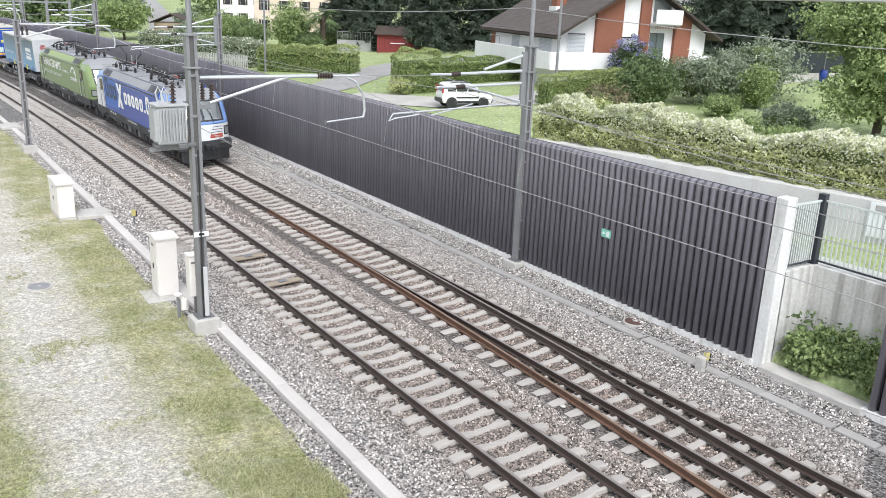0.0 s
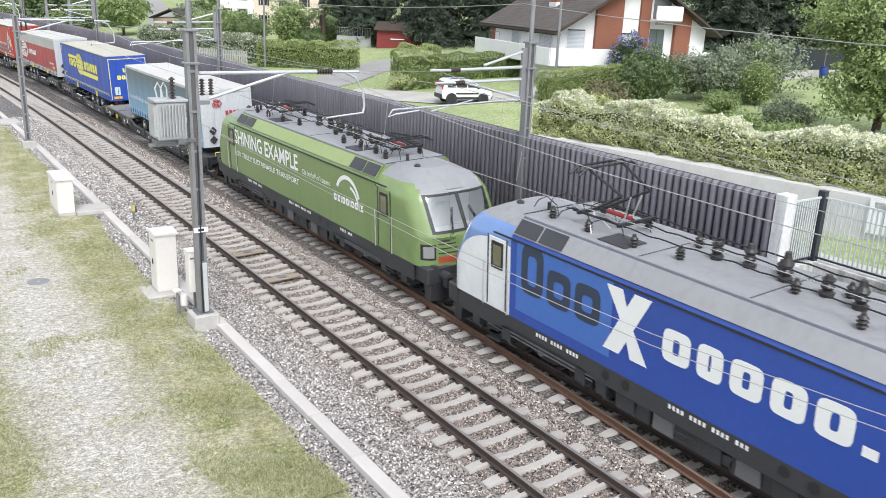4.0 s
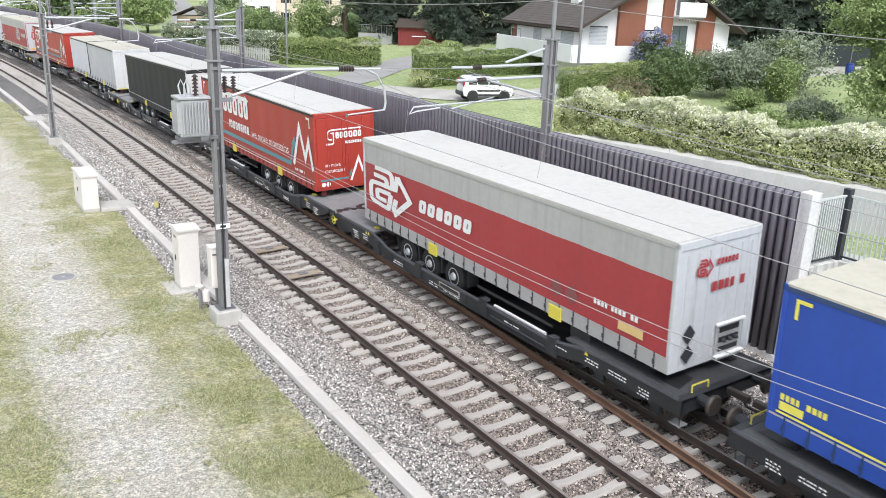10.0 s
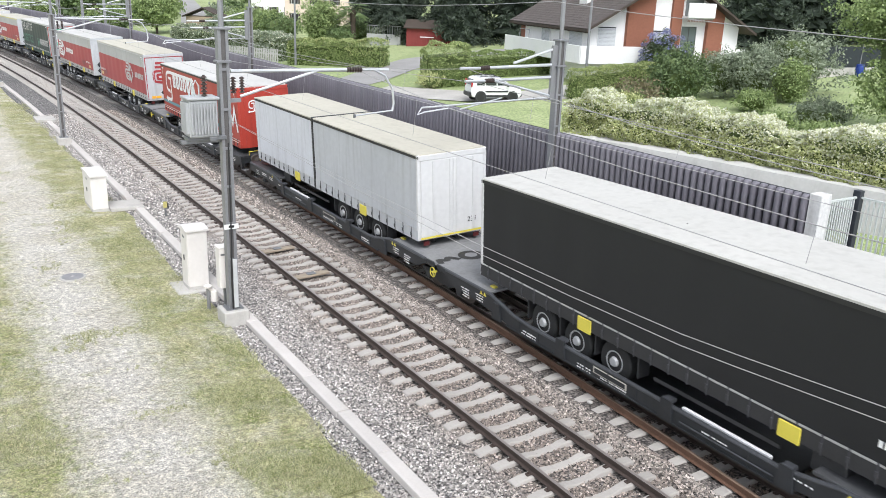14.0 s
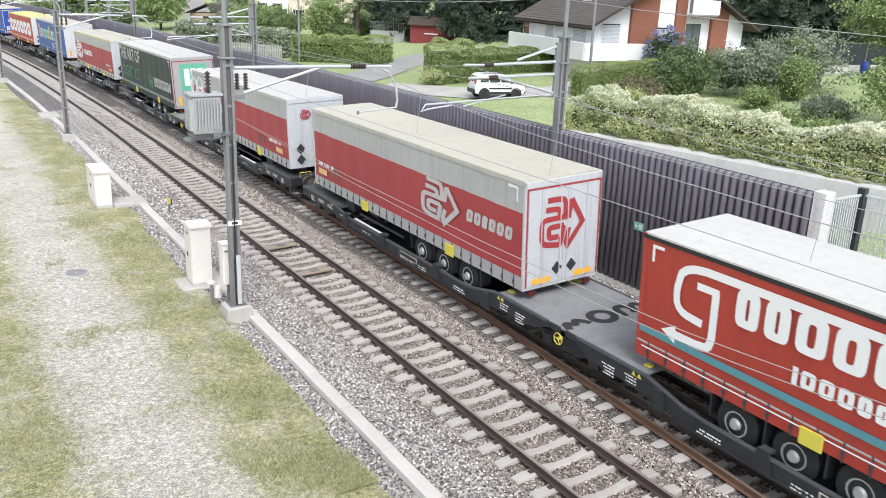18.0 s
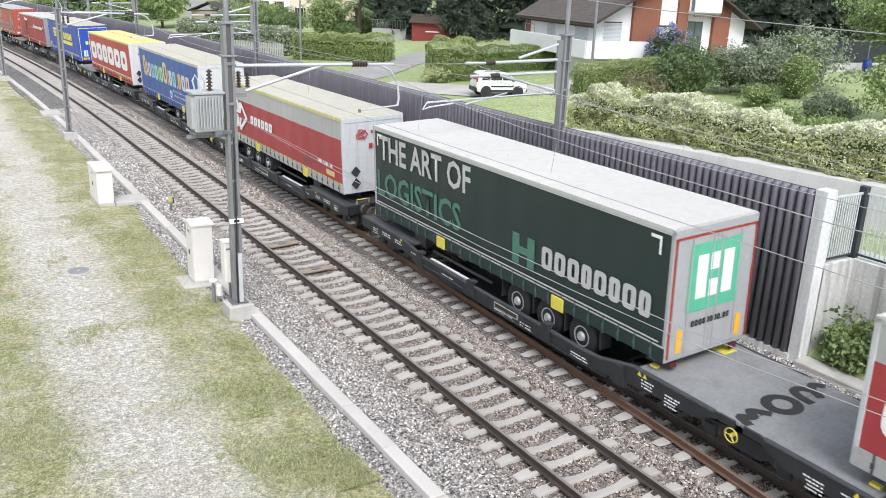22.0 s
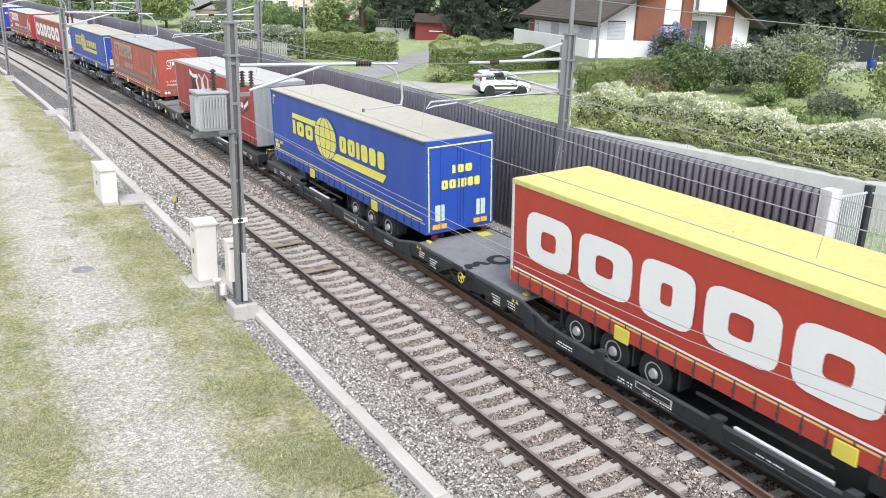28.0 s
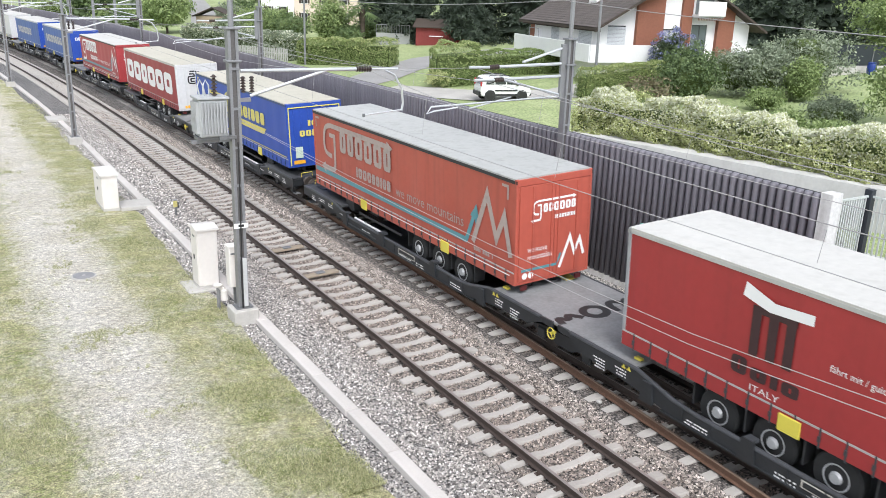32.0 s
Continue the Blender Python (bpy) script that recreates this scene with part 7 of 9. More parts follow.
def fleet():
    cream = paint("roof_cream", (0.48, 0.45, 0.37), 0.2, 0.6)
    wroof = paint("roof_white", (0.52, 0.505, 0.475), 0.15, 0.6)
    groof = paint("roof_grey", (0.40, 0.40, 0.385), 0.3, 0.6)
    yroof = paint("roof_yellow", (0.60, 0.55, 0.20), 0.15, 0.6)
    red = paint("curtain_red", (0.36, 0.045, 0.05), 0.12)
    gred = paint("curtain_bright_red", (0.38, 0.046, 0.030), 0.25)
    fred = paint("curtain_faded_red", (0.42, 0.09, 0.06), 0.3)
    blue = paint("curtain_blue", (0.026, 0.075, 0.38), 0.1)
    yel = paint("lettering_yellow", (0.80, 0.74, 0.12), 0.1)
    grey = paint("curtain_grey", (0.42, 0.42, 0.41), 0.25)
    lgrey = paint("swap_grey", (0.47, 0.48, 0.50), 0.3)
    bulk = paint("bulkhead_grey", (0.50, 0.51, 0.52), 0.3)
    wend = paint("white_end", (0.60, 0.595, 0.59), 0.12)
    teal = paint("teal_stripe", (0.10, 0.27, 0.31), 0.1)
    pale = paint("lettering_pale", (0.50, 0.49, 0.48), 0.2)
    shade_red = paint("curtain_shaded_red", (0.22, 0.02, 0.02), 0.1)
    navy = mat("dark_blue_strap", (0.02, 0.05, 0.13), 0.6)
    out = []

    def orange_plates(t, pairs, z0=1.56, z1=1.72):
        for a, b in pairs:
            part("marker_plate", bx(a, b, -0.03, -0.022, z0, z1), ORANGE, t, "orange reflective plate")

    def ribbon_red(label, roof, mirrored, lip=None, endlogo=False):
        t = trailer(label, red, roof, TRIM, bulk, mirrored, upper=grey, cut=3.4, lipm=lip)
        if not mirrored:
            fitted(ribbon(), 0.4, 3.25, 1.88, 3.36, WHITE, t, "ribbon_mark", "white looped ribbon mark")
            blocks("oncuna", 3.6, 6.4, 2.44, 0.4, WHITE, t, SIDE_M, L_TR, SX, "white block", bar=0.3, sh=0.12)
        else:
            fitted(ribbon(), 8.35, 10.55, 2.08, 3.34, pale, t, "ribbon_mark", "pale looped ribbon mark")
            blocks("oncuna", 10.9, 13.1, 2.56, 0.34, pale, t, SIDE_M, L_TR, SX, "pale block", bar=0.3, sh=0.12)
            flat([rect(0, 0, 0.45, 0.07), rect(0.38, -0.3, 0.07, 0.3)], WHITE, t, (SX, 0.75, 3.9), SIDE_M, "corner_mark")
        codes(t, 0.45 if mirrored else 11.3, 2.18, 12, 0.13)
        flat([rect(0, 0, 0.75, 0.2)], paint("label_buff", (0.7, 0.5, 0.22), 0.1), t, (SX, L_TR - (0.45 if mirrored else 12.1), 1.86), SIDE_M, "code_plate", "buff and white code plate")
        for k in (0, 0.55):
            flat([[(0, -0.24), (0.24, 0), (0, 0.24), (-0.24, 0)]], paint("placard_worn", (0.23, 0.08, 0.08), 0.2), t, (SX, L_TR - (1.6 if mirrored else 10.0) - k, 2.12), SIDE_M, "placard", "worn folded hazard placard")
        if endlogo:
            fitted(ribbon(1.0), -0.82, 0.72, 2.3, 3.72, red, t, "ribbon_mark", "large red looped ribbon mark", end=True)
            orange_plates(t, ((-1.0, -0.4), (0.42, 1.02)))
            for x in (-0.2, 0.3):
                flat([[(0, -0.18), (0.18, 0), (0, 0.18), (-0.18, 0)]], HAZ, t, (x, -0.034, 1.9), END_M, "placard", "dark hazard placard")
            bm = bmesh.new()
            for u in (-1.24, 1.2):
                box(bm, u, u + 0.04, -0.026, -0.015, 1.5, 4.0)
            box(bm, -1.24, 1.24, -0.026, -0.015, 3.96, 4.0)
            part("end_outline", bm, red, t, "thin red outline")
        else:
            fitted(ribbon(1.0), -0.72, -0.22, 3.35, 3.75, red, t, "ribbon_mark", "small red ribbon mark", end=True)
            blocks("oncuna", -0.12, 0.55, 3.56, 0.13, red, t, END_M, L_TR, -0.03, "small red block", bar=0.3)
            codes(t, -0.2, 3.02, 6, 0.2, red, END_M)
            diamonds(t)
        return t

    def mountain_red(label, roof, mirrored, body, mark=WHITE, edge=None):
        t = trailer(label, body, roof, body, body, mirrored, edge=edge or BLACK)
        flat(hook_mark(), mark, t, (SX, L_TR, 0), SIDE_M, "hook_mark", "hooked ribbon mark with arrow tips")
        blocks("CRONER", 2.5, 6.55, 2.96, 0.53, mark, t, SIDE_M, L_TR, SX, "large plain block", bar=0.3)
        blocks("louncslcs", 3.85, 6.5, 2.34, 0.34, mark, t, SIDE_M, L_TR, SX, "small plain block", bar=0.26)
        side_text("we move mountains", 6.85, 11.05, 2.34, 0.32, mark, t, "slogan lettering")
        flat(stroke([(0.1, 2.02), (11.2, 2.02), (11.66, 2.9)], 0.16) + [[(11.4, 2.75), (11.72, 3.12), (11.9, 2.62), (11.7, 2.5), (11.64, 2.72)]], teal, t, (SX + 0.001, L_TR, 0), SIDE_M, "teal_stripe", "teal mountain stripe")
        flat(stroke([(11.55, 2.05), (12.25, 3.5), (12.72, 2.42), (13.08, 3.1), (13.4, 2.1)], 0.19), mark, t, (SX, L_TR, 0), SIDE_M, "peak_mark", "white mountain outline")
        flat([rect(0, 0, L_TR - 0.4, 0.035)], WHITE, t, (SX - 0.012, L_TR - 0.2, 1.6), SIDE_M, "thin_stripe", "thin white stripe")
        corner_marks(t, mark)
        codes(t, 11.6, 1.84, 11, 0.1, mark)
        s = [[(p, q) for p, q in poly] for poly in hook_mark()]
        fitted(s, -0.82, 0.72, 3.02, 3.62, WHITE, t, "hook_mark", "small hooked mark with arrow tips", end=True)
        blocks("CRONER", -0.4, 0.7, 3.26, 0.16, WHITE, t, END_M, L_TR, -0.032, "small white block", bar=0.3)
        blocks("louncslcs", 0.0, 0.7, 3.05, 0.1, WHITE, t, END_M, L_TR, -0.032, "tiny white block", bar=0.28)
        if mirrored:
            letters("we move", 0.15, WHITE, t, (-0.9, -0.032, 2.28), END_M, "slogan lettering", width=0.66)
            letters("mountains", 0.15, WHITE, t, (-0.9, -0.032, 2.08), END_M, "slogan lettering", width=0.82)
            flat(stroke([(-1.1, 1.82), (0.1, 1.82), (0.25, 2.1)], 0.07), teal, t, (0, -0.031, 0), END_M, "teal_stripe", "teal mountain stripe")
            flat(stroke([(0.2, 1.7), (0.55, 2.5), (0.72, 2.05), (0.9, 2.4), (1.06, 1.95)], 0.09), WHITE, t, (0, -0.032, 0), END_M, "peak_mark", "white mountain outline")
            for x in (-0.98, -0.78):
                flat([disc(0, 0, 0.09, 16)], WHITE, t, (x, -0.032, 1.66), END_M, "speed_disc", "small white disc")
        return t

    def globe_blue(label, roof, mirrored=True, mark=yel):
        t = trailer(label, blue, roof, blue, blue, mirrored, strap=navy, edge=paint("rail_dark_blue", (0.03, 0.06, 0.16)))
        blocks("lkw", 2.5, 4.65, 2.72, 0.52, mark, t, SIDE_M, L_TR, SX, "yellow block", bar=0.32, w=0.8)
        flat([disc(0, 0, 1.0, 36)], mark, t, (SX, L_TR - 5.88, 3.03), SIDE_M @ Matrix.Diagonal((1.05, 0.755, 1, 1)), "globe", "yellow globe mark")
        lines = arcband(0, 0, 0.96, 1.0, 0, 360, 30) + stroke([(-0.97, 0), (0.97, 0)], 0.035) + stroke([(-0.84, 0.5), (0.84, 0.5)], 0.035) + stroke([(-0.84, -0.5), (0.84, -0.5)], 0.035) + stroke([(0, -0.97), (0, 0.97)], 0.035)
        for s in (-1, 1):
            lines += stroke([(s * 0.52 * math.cos(radians(a)), 0.97 * math.sin(radians(a))) for a in range(-90, 91, 15)], 0.035)
        flat(lines, blue, t, (SX - 0.004, L_TR - 5.88, 3.03), SIDE_M @ Matrix.Diagonal((1.05, 0.755, 1, 1)), "globe_grid", "blue globe lines")
        blocks("UNLTCR", 7.2, 10.85, 2.78, 0.4, mark, t, SIDE_M, L_TR, SX, "yellow block", bar=0.36, w=0.72)
        flat([[(2.5, 3.3), (4.9, 3.3), (5.25, 3.5), (2.5, 3.5)]], mark, t, (SX, L_TR, 0), SIDE_M, "top_stripe", "yellow stripe")
        flat([[(6.3, 2.38), (6.9, 2.66), (11.0, 2.66), (10.7, 2.38)]], mark, t, (SX, L_TR, 0), SIDE_M, "slanted_stripe", "yellow slanted stripe")
        flat([rect(0, 0, L_TR - 0.4, 0.045)], mark, t, (SX - 0.006, L_TR - 0.2, 1.785), SIDE_M, "thin_stripe", "thin yellow stripe")
        corner_marks(t, mark, lead=False)
        codes(t, 0.25, 2.05, 10, 0.12, mark)
        flat([rect(0, 0, 0.5, 0.16)], mark, t, (SX, L_TR - 0.25, 1.86), SIDE_M, "code_plate", "small yellow plate")
        blocks("lkw", -0.32, 0.42, 3.18, 0.24, mark, t, END_M, L_TR, -0.03, "yellow block", bar=0.32)
        blocks("UNLTCR", -0.72, 0.72, 2.74, 0.19, mark, t, END_M, L_TR, -0.03, "yellow block", bar=0.34)
        for x in (-0.95, 0.6):
            part("door_sticker", bx(x, x + 0.34, -0.03, -0.022, 1.82, 2.3), mat("sticker_green", (0.55, 0.66, 0.55), 0.5), t, "pale green sticker")
        orange_plates(t, ((-1.05, -0.53), (0.5, 1.02)))
        bm = bmesh.new()
        for u in (-1.2, 1.16):
            box(bm, u, u + 0.04, -0.026, -0.015, 1.5, 4.0)
        box(bm, -1.2, 1.2, -0.026, -0.015, 3.98, 4.02)
        part("end_outline", bm, yel, t, "thin yellow outline")
        return t

    # slate to light blue
    m = mat("paint_blue_fade", (0.10, 0.17, 0.24), 0.45)
    nt = m.node_tree
    co, sep, rp = nt.nodes.new("ShaderNodeTexCoord"), nt.nodes.new("ShaderNodeSeparateXYZ"), nt.nodes.new("ShaderNodeValToRGB")
    mrg = nt.nodes.new("ShaderNodeMapRange")
    mrg.inputs["From Min"].default_value, mrg.inputs["From Max"].default_value = 1.6, 3.9
    nt.links.new(co.outputs["Object"], sep.inputs[0]), nt.links.new(sep.outputs["Z"], mrg.inputs["Value"]), nt.links.new(mrg.outputs[0], rp.inputs[0])
    rp.color_ramp.elements[0].color, rp.color_ramp.elements[1].color = (0.22, 0.40, 0.58, 1), (0.105, 0.14, 0.165, 1)
    nt.links.new(rp.outputs[0], nt.nodes["Principled BSDF"].inputs["Base Color"])
    lblue = paint("rail_light_blue", (0.20, 0.36, 0.54), 0.15)
    t = trailer("curtain trailer fading from slate grey to light blue", m, wroof, lblue, bulk, False, strap=navy)
    side_text("Sustainable Productivity", 0.5, 4.6, 2.3, 0.26, WHITE, t, "slogan lettering in script", shear=0.2)
    flat([rect(10.3, 2.95, 2.15, 0.3)], WHITE, t, (SX, L_TR, 0), SIDE_M, "white_bar", "white bar")
    flat([rect(10.3, 2.26, 2.15, 0.3)], WHITE, t, (SX, L_TR, 0), SIDE_M, "white_bar", "white bar")
    blocks("SUOllenuro", 10.3, 12.45, 2.64, 0.17, WHITE, t, SIDE_M, L_TR, SX, "white block", bar=0.3)
    fitted(ribbon(1.0), -0.72, -0.22, 3.3, 3.72, red, t, "ribbon_mark", "small red ribbon mark", end=True)
    codes(t, -0.1, 2.95, 6, 0.2, red, END_M)
    diamonds(t)
    orange_plates(t, ((0.7, 1.1),), 2.3, 2.5)
    out.append(t)
    out.append(globe_blue("royal blue curtain trailer with a yellow globe mark", cream))
    out.append(ribbon_red("red and grey curtain trailer with a white ribbon mark", wroof, False))
    out.append(mountain_red("bright red curtain trailer with white mountain outlines", wroof, True, gred))
    # black
    blk = paint("curtain_black", (0.011, 0.0115, 0.013), 0.1, 0.6)
    t = trailer("black curtain trailer with a plain white end", blk, paint("roof_off_white", (0.50, 0.485, 0.45), 0.2, 0.6), CHASSIS, wend, False, edge=BLACK, endtop=BLACK)
    codes(t, 11.6, 2.0, 11, 0.12)
    flat([rect(0, 0, 0.5, 0.16)], PLATEY, t, (SX, L_TR - 12.3, 1.84), SIDE_M, "code_plate", "small yellow plate")
    codes(t, -0.1, 2.9, 10, 0.12, BLACK, END_M)
    diamonds(t)
    out.append(t)
    # two grey bodies
    t = trailer("light grey curtain-sided box body with white door end", lgrey, cream, lgrey, wend, True, edge=BLACK)
    part("joint_cover", bx(-1.31, 1.31, 7.5, 7.62, 1.45, 4.22, bev=0.01), BLACK, t, "dark joint between two bodies")
    part("rear_curtain", bx(-1.302, -1.294, 7.65, 13.5, 1.8, 4.06), paint("curtain_silver", (0.60, 0.61, 0.65), 0.35), t, "dirty silver curtain")
    letters("231", 0.17, BLACK, t, (0.55, -0.032, 1.8), END_M, "black number")
    t.scale = (1, 1.065, 1)
    part("door_foot", bx(-1.2, 1.2, -0.03, -0.022, 1.46, 1.52), PLATEY, t)
    out.append(t)
    out.append(mountain_red("red curtain trailer with mountain outlines and white roof", wroof, False, gred))
    out.append(ribbon_red("red and grey curtain trailer with a dull cream roof", cream, True, None, True))
    out.append(ribbon_red("red and grey curtain trailer with a white roof", wroof, False))
    # dark green
    dg = paint("curtain_green", (0.013, 0.029, 0.028), 0.08)
    mint = paint("mint_green", (0.12, 0.45, 0.28), 0.05)
    mid = paint("lettering_mid_green", (0.07, 0.19, 0.135), 0.1)
    t = trailer("dark green curtain trailer with pale slogan lettering", dg, wroof, dg, paint("door_grey", (0.37, 0.37, 0.37), 0.15), True, edge=TRIM, strap=mat("green_strap", (0.05, 0.1, 0.09), 0.6))
    side_text("THE ART OF", 0.45, 6.0, 3.2, 0.72, pale, t, "large pale slogan lettering", bold=0.03)
    side_text("LOGISTICS", 0.2, 5.45, 2.1, 0.72, mid, t, "large green slogan lettering", bold=0.03)
    blocks("UONTUCNS", 9.3, 13.1, 2.18, 0.38, pale, t, SIDE_M, L_TR, SX, "pale block", bar=0.3)
    flat([rect(8.05, 2.0, 0.3, 0.75), rect(8.7, 2.0, 0.3, 0.75), rect(8.35, 2.28, 0.35, 0.18)], mid, t, (SX, L_TR, 0), SIDE_M, "block_mark", "faint green block mark")
    corner_marks(t, WHITE)
    flat([rect(-0.8, 2.42, 1.6, 1.4)], mint, t, (0, -0.03, 0), END_M, "mint_square", "mint green square")
    flat([rect(-0.6, 2.68, 0.32, 0.9), rect(0.2, 2.68, 0.32, 0.9)], WHITE, t, (0.04, -0.034, 0), END_M, "block_mark", "white upright blocks")
    flat([rect(-0.2, 2.68, 0.3, 0.35), rect(-0.2, 3.23, 0.3, 0.35)], WHITE, t, (0.04, -0.036, 0), END_M, "block_mark", "white middle blocks")
    blocks("uontuone.cu", -0.6, 0.6, 2.1, 0.13, BLACK, t, END_M, L_TR, -0.034, "small dark block", bar=0.24)
    for x in (-1.0, 0.85):
        orange_plates(t, ((x, x + 0.16),), 1.6, 2.1)
    bm = bmesh.new()
    for u in (-1.25, 1.21):
        box(bm, u, u + 0.04, -0.026, -0.015, 1.5, 4.0)
    box(bm, -1.25, 1.25, -0.026, -0.015, 3.96, 4.0)
    part("end_outline", bm, gred, t, "thin red outline")
    flat([rect(0, 0, L_TR - 0.4, 0.04)], pale, t, (SX - 0.006, L_TR - 0.2, 1.785), SIDE_M, "thin_stripe", "thin pale stripe")
    out.append(t)
    out.append(ribbon_red("faded red and grey curtain trailer with yellowed roof edge", cream, False, yroof))
    # blue with coloured blocks
    b2 = paint("curtain_mid_blue", (0.04, 0.105, 0.33), 0.12)
    t = trailer("blue curtain trailer with many-coloured blocks and white end", b2, cream, b2, wend, True)
    cols = [(0.75, 0.45, 0.12), (0.62, 0.66, 0.72), (0.7, 0.55, 0.55), (0.3, 0.55, 0.7), (0.35, 0.7, 0.55), (0.6, 0.6, 0.35), (0.4, 0.65, 0.3), (0.7, 0.55, 0.3), (0.75, 0.4, 0.2), (0.6, 0.65, 0.7), (0.3, 0.6, 0.65), (0.65, 0.5, 0.7)]
    gl = glyph_list("ClounlnUlre.cun", 0.84, 0.72, 0.18, 0.14)
    k = 10.6 / max(p for g in gl for s in g for p, q in s)
    for i, g in enumerate(gl):
        flat([[(p * k, q) for p, q in s] for s in g], paint("tint" + str(i % 12), cols[i % 12], 0.0), t, (SX, L_TR - 1.1, 2.5), SIDE_M, "letter_block", "coloured block")
    side_text("Hersteller schöner, reiner und", 8.1, 11.2, 2.22, 0.14, WHITE, t, "small slogan lettering")
    side_text("nachhaltiger Glasverpackungen", 8.1, 11.2, 1.98, 0.14, WHITE, t, "small slogan lettering")
    flat(arcband(7.5, 2.03, 0.12, 0.22, 0, 360, 16) + [rect(7.78, 1.82, 0.07, 0.42)], WHITE, t, (SX, L_TR, 0), SIDE_M, "ring_mark", "white ring mark")
    for x in (-1.0, 0.8):
        orange_plates(t, ((x, x + 0.16),), 1.6, 2.1)
    out.append(t)
    # red with very large white blocks
    sred = paint("curtain_signal_red", (0.42, 0.05, 0.033), 0.08)
    t = trailer("red curtain trailer with yellow roof and huge white blocks", sred, yroof, sred, wend, False, lipm=yroof)
    blocks("oncuna", 0.7, 12.6, 2.2, 1.3, WHITE, t, SIDE_M, L_TR, SX, "very large white block", bar=0.32, w=0.95, gap=0.13)
    fitted(ribbon(1.0), -0.72, -0.22, 3.35, 3.75, BLACK, t, "ribbon_mark", "small dark ribbon mark", end=True)
    codes(t, 0.0, 3.1, 6, 0.18, gred, END_M)
    flat([rect(0, 0, L_TR - 0.4, 0.05)], WHITE, t, (SX - 0.006, L_TR - 0.2, 1.79), SIDE_M, "thin_stripe", "thin white stripe")
    diamonds(t)
    out.append(t)
    out.append(globe_blue("royal blue curtain trailer with orange marker plates", cream))
    # deep red with a dark fork mark
    r15 = paint("curtain_deep_red", (0.33, 0.035, 0.035), 0.15)
    t = trailer("deep red curtain trailer with a dark fork mark", r15, wroof, r15, paint("bulkhead_dark_grey", (0.30, 0.305, 0.315), 0.35), False)
    dk = paint("dark_mark", (0.045, 0.02, 0.022), 0.1)
    flat([[(3.1, 3.6), (3.7, 3.45), (4.6, 3.5), (4.6, 3.7), (3.8, 3.65), (3.15, 3.88)]], WHITE, t, (SX - 0.002, L_TR, 0), SIDE_M, "wing_mark", "white wing mark")
    flat([rect(3.35, 2.5, 0.2, 0.95), rect(3.72, 2.5, 0.2, 0.95), rect(4.08, 2.5, 0.2, 1.0), rect(3.35, 3.35, 0.95, 0.14)], dk, t, (SX, L_TR, 0), SIDE_M, "fork_mark", "dark fork mark")
    blocks("Rnlo", 3.0, 4.5, 2.02, 0.26, dk, t, SIDE_M, L_TR, SX, "dark block", bar=0.3)
    side_text("ITALY", 3.45, 4.1, 1.8, 0.13, WHITE, t, "small white lettering")
    side_text("fährt mit / guida con / drives with", 5.0, 7.3, 2.84, 0.13, WHITE, t, "small white slogan lettering")
    blocks("CCnuoncnouon", 7.8, 12.0, 2.9, 0.24, WHITE, t, SIDE_M, L_TR, SX, "white block", bar=0.3)
    side_text("INTELLIGENTE FAHRZEUGE", 9.4, 11.95, 2.6, 0.16, dk, t, "dark slogan lettering")
    flat([[(12.1, 2.85), (12.75, 3.15), (12.75, 3.32), (12.1, 3.02)]], WHITE, t, (SX, L_TR, 0), SIDE_M, "slanted_bar", "white slanted bar")
    flat([[(12.1, 3.08), (12.75, 3.38), (12.75, 3.5), (12.1, 3.2)], [(12.1, 2.65), (12.75, 2.92), (12.75, 3.08), (12.1, 2.78)]], dk, t, (SX, L_TR, 0), SIDE_M, "slanted_bar", "dark slanted bars")
    out.append(t)
    out.append(mountain_red("faded red curtain trailer with worn mountain outlines", groof, True, fred, paint("lettering_worn", (0.40, 0.33, 0.30), 0.3), edge=CHASSIS))
    out.append(globe_blue("royal blue curtain trailer with worn yellow marks", cream, mirrored=False, mark=paint("lettering_worn_yellow", (0.66, 0.58, 0.14), 0.2)))
    dred = paint("curtain_dark_red", (0.30, 0.035, 0.04), 0.15)
    t = trailer("dark red curtain trailer with cream roof and white end", dred, cream, dred, wend, True)
    blocks("oncuna", 0.7, 12.6, 2.2, 1.3, WHITE, t, SIDE_M, L_TR, SX, "very large white block", bar=0.32, w=0.95, gap=0.13)
    fitted(ribbon(0.9), -0.6, 0.4, 2.9, 3.8, BLACK, t, "ribbon_mark", "dark outlined ribbon mark", end=True)
    orange_plates(t, ((-0.9, -0.2),))
    out.append(t)
    out.append(mountain_red("dull red curtain trailer with white mountain outlines", wroof, False, red))
    for k in range(2):
        t = trailer("blue curtain trailer with a row of pale blocks", b2, wroof, b2, blue, k == 0)
        blocks("nrouonolo", 1.4, 9.2, 2.5, 0.75, pale, t, SIDE_M, L_TR, SX, "pale block", bar=0.26)
        blocks("nro", -0.9, -0.1, 3.3, 0.3, WHITE, t, END_M, L_TR, -0.03, "white block")
        orange_plates(t, ((-1.0, -0.5), (0.4, 0.9)))
        out.append(t)
    out.append(trailer("white curtain trailer with a white roof", paint("curtain_white", (0.62, 0.62, 0.6), 0.15), wroof, TRIM, wend, True))
    return out


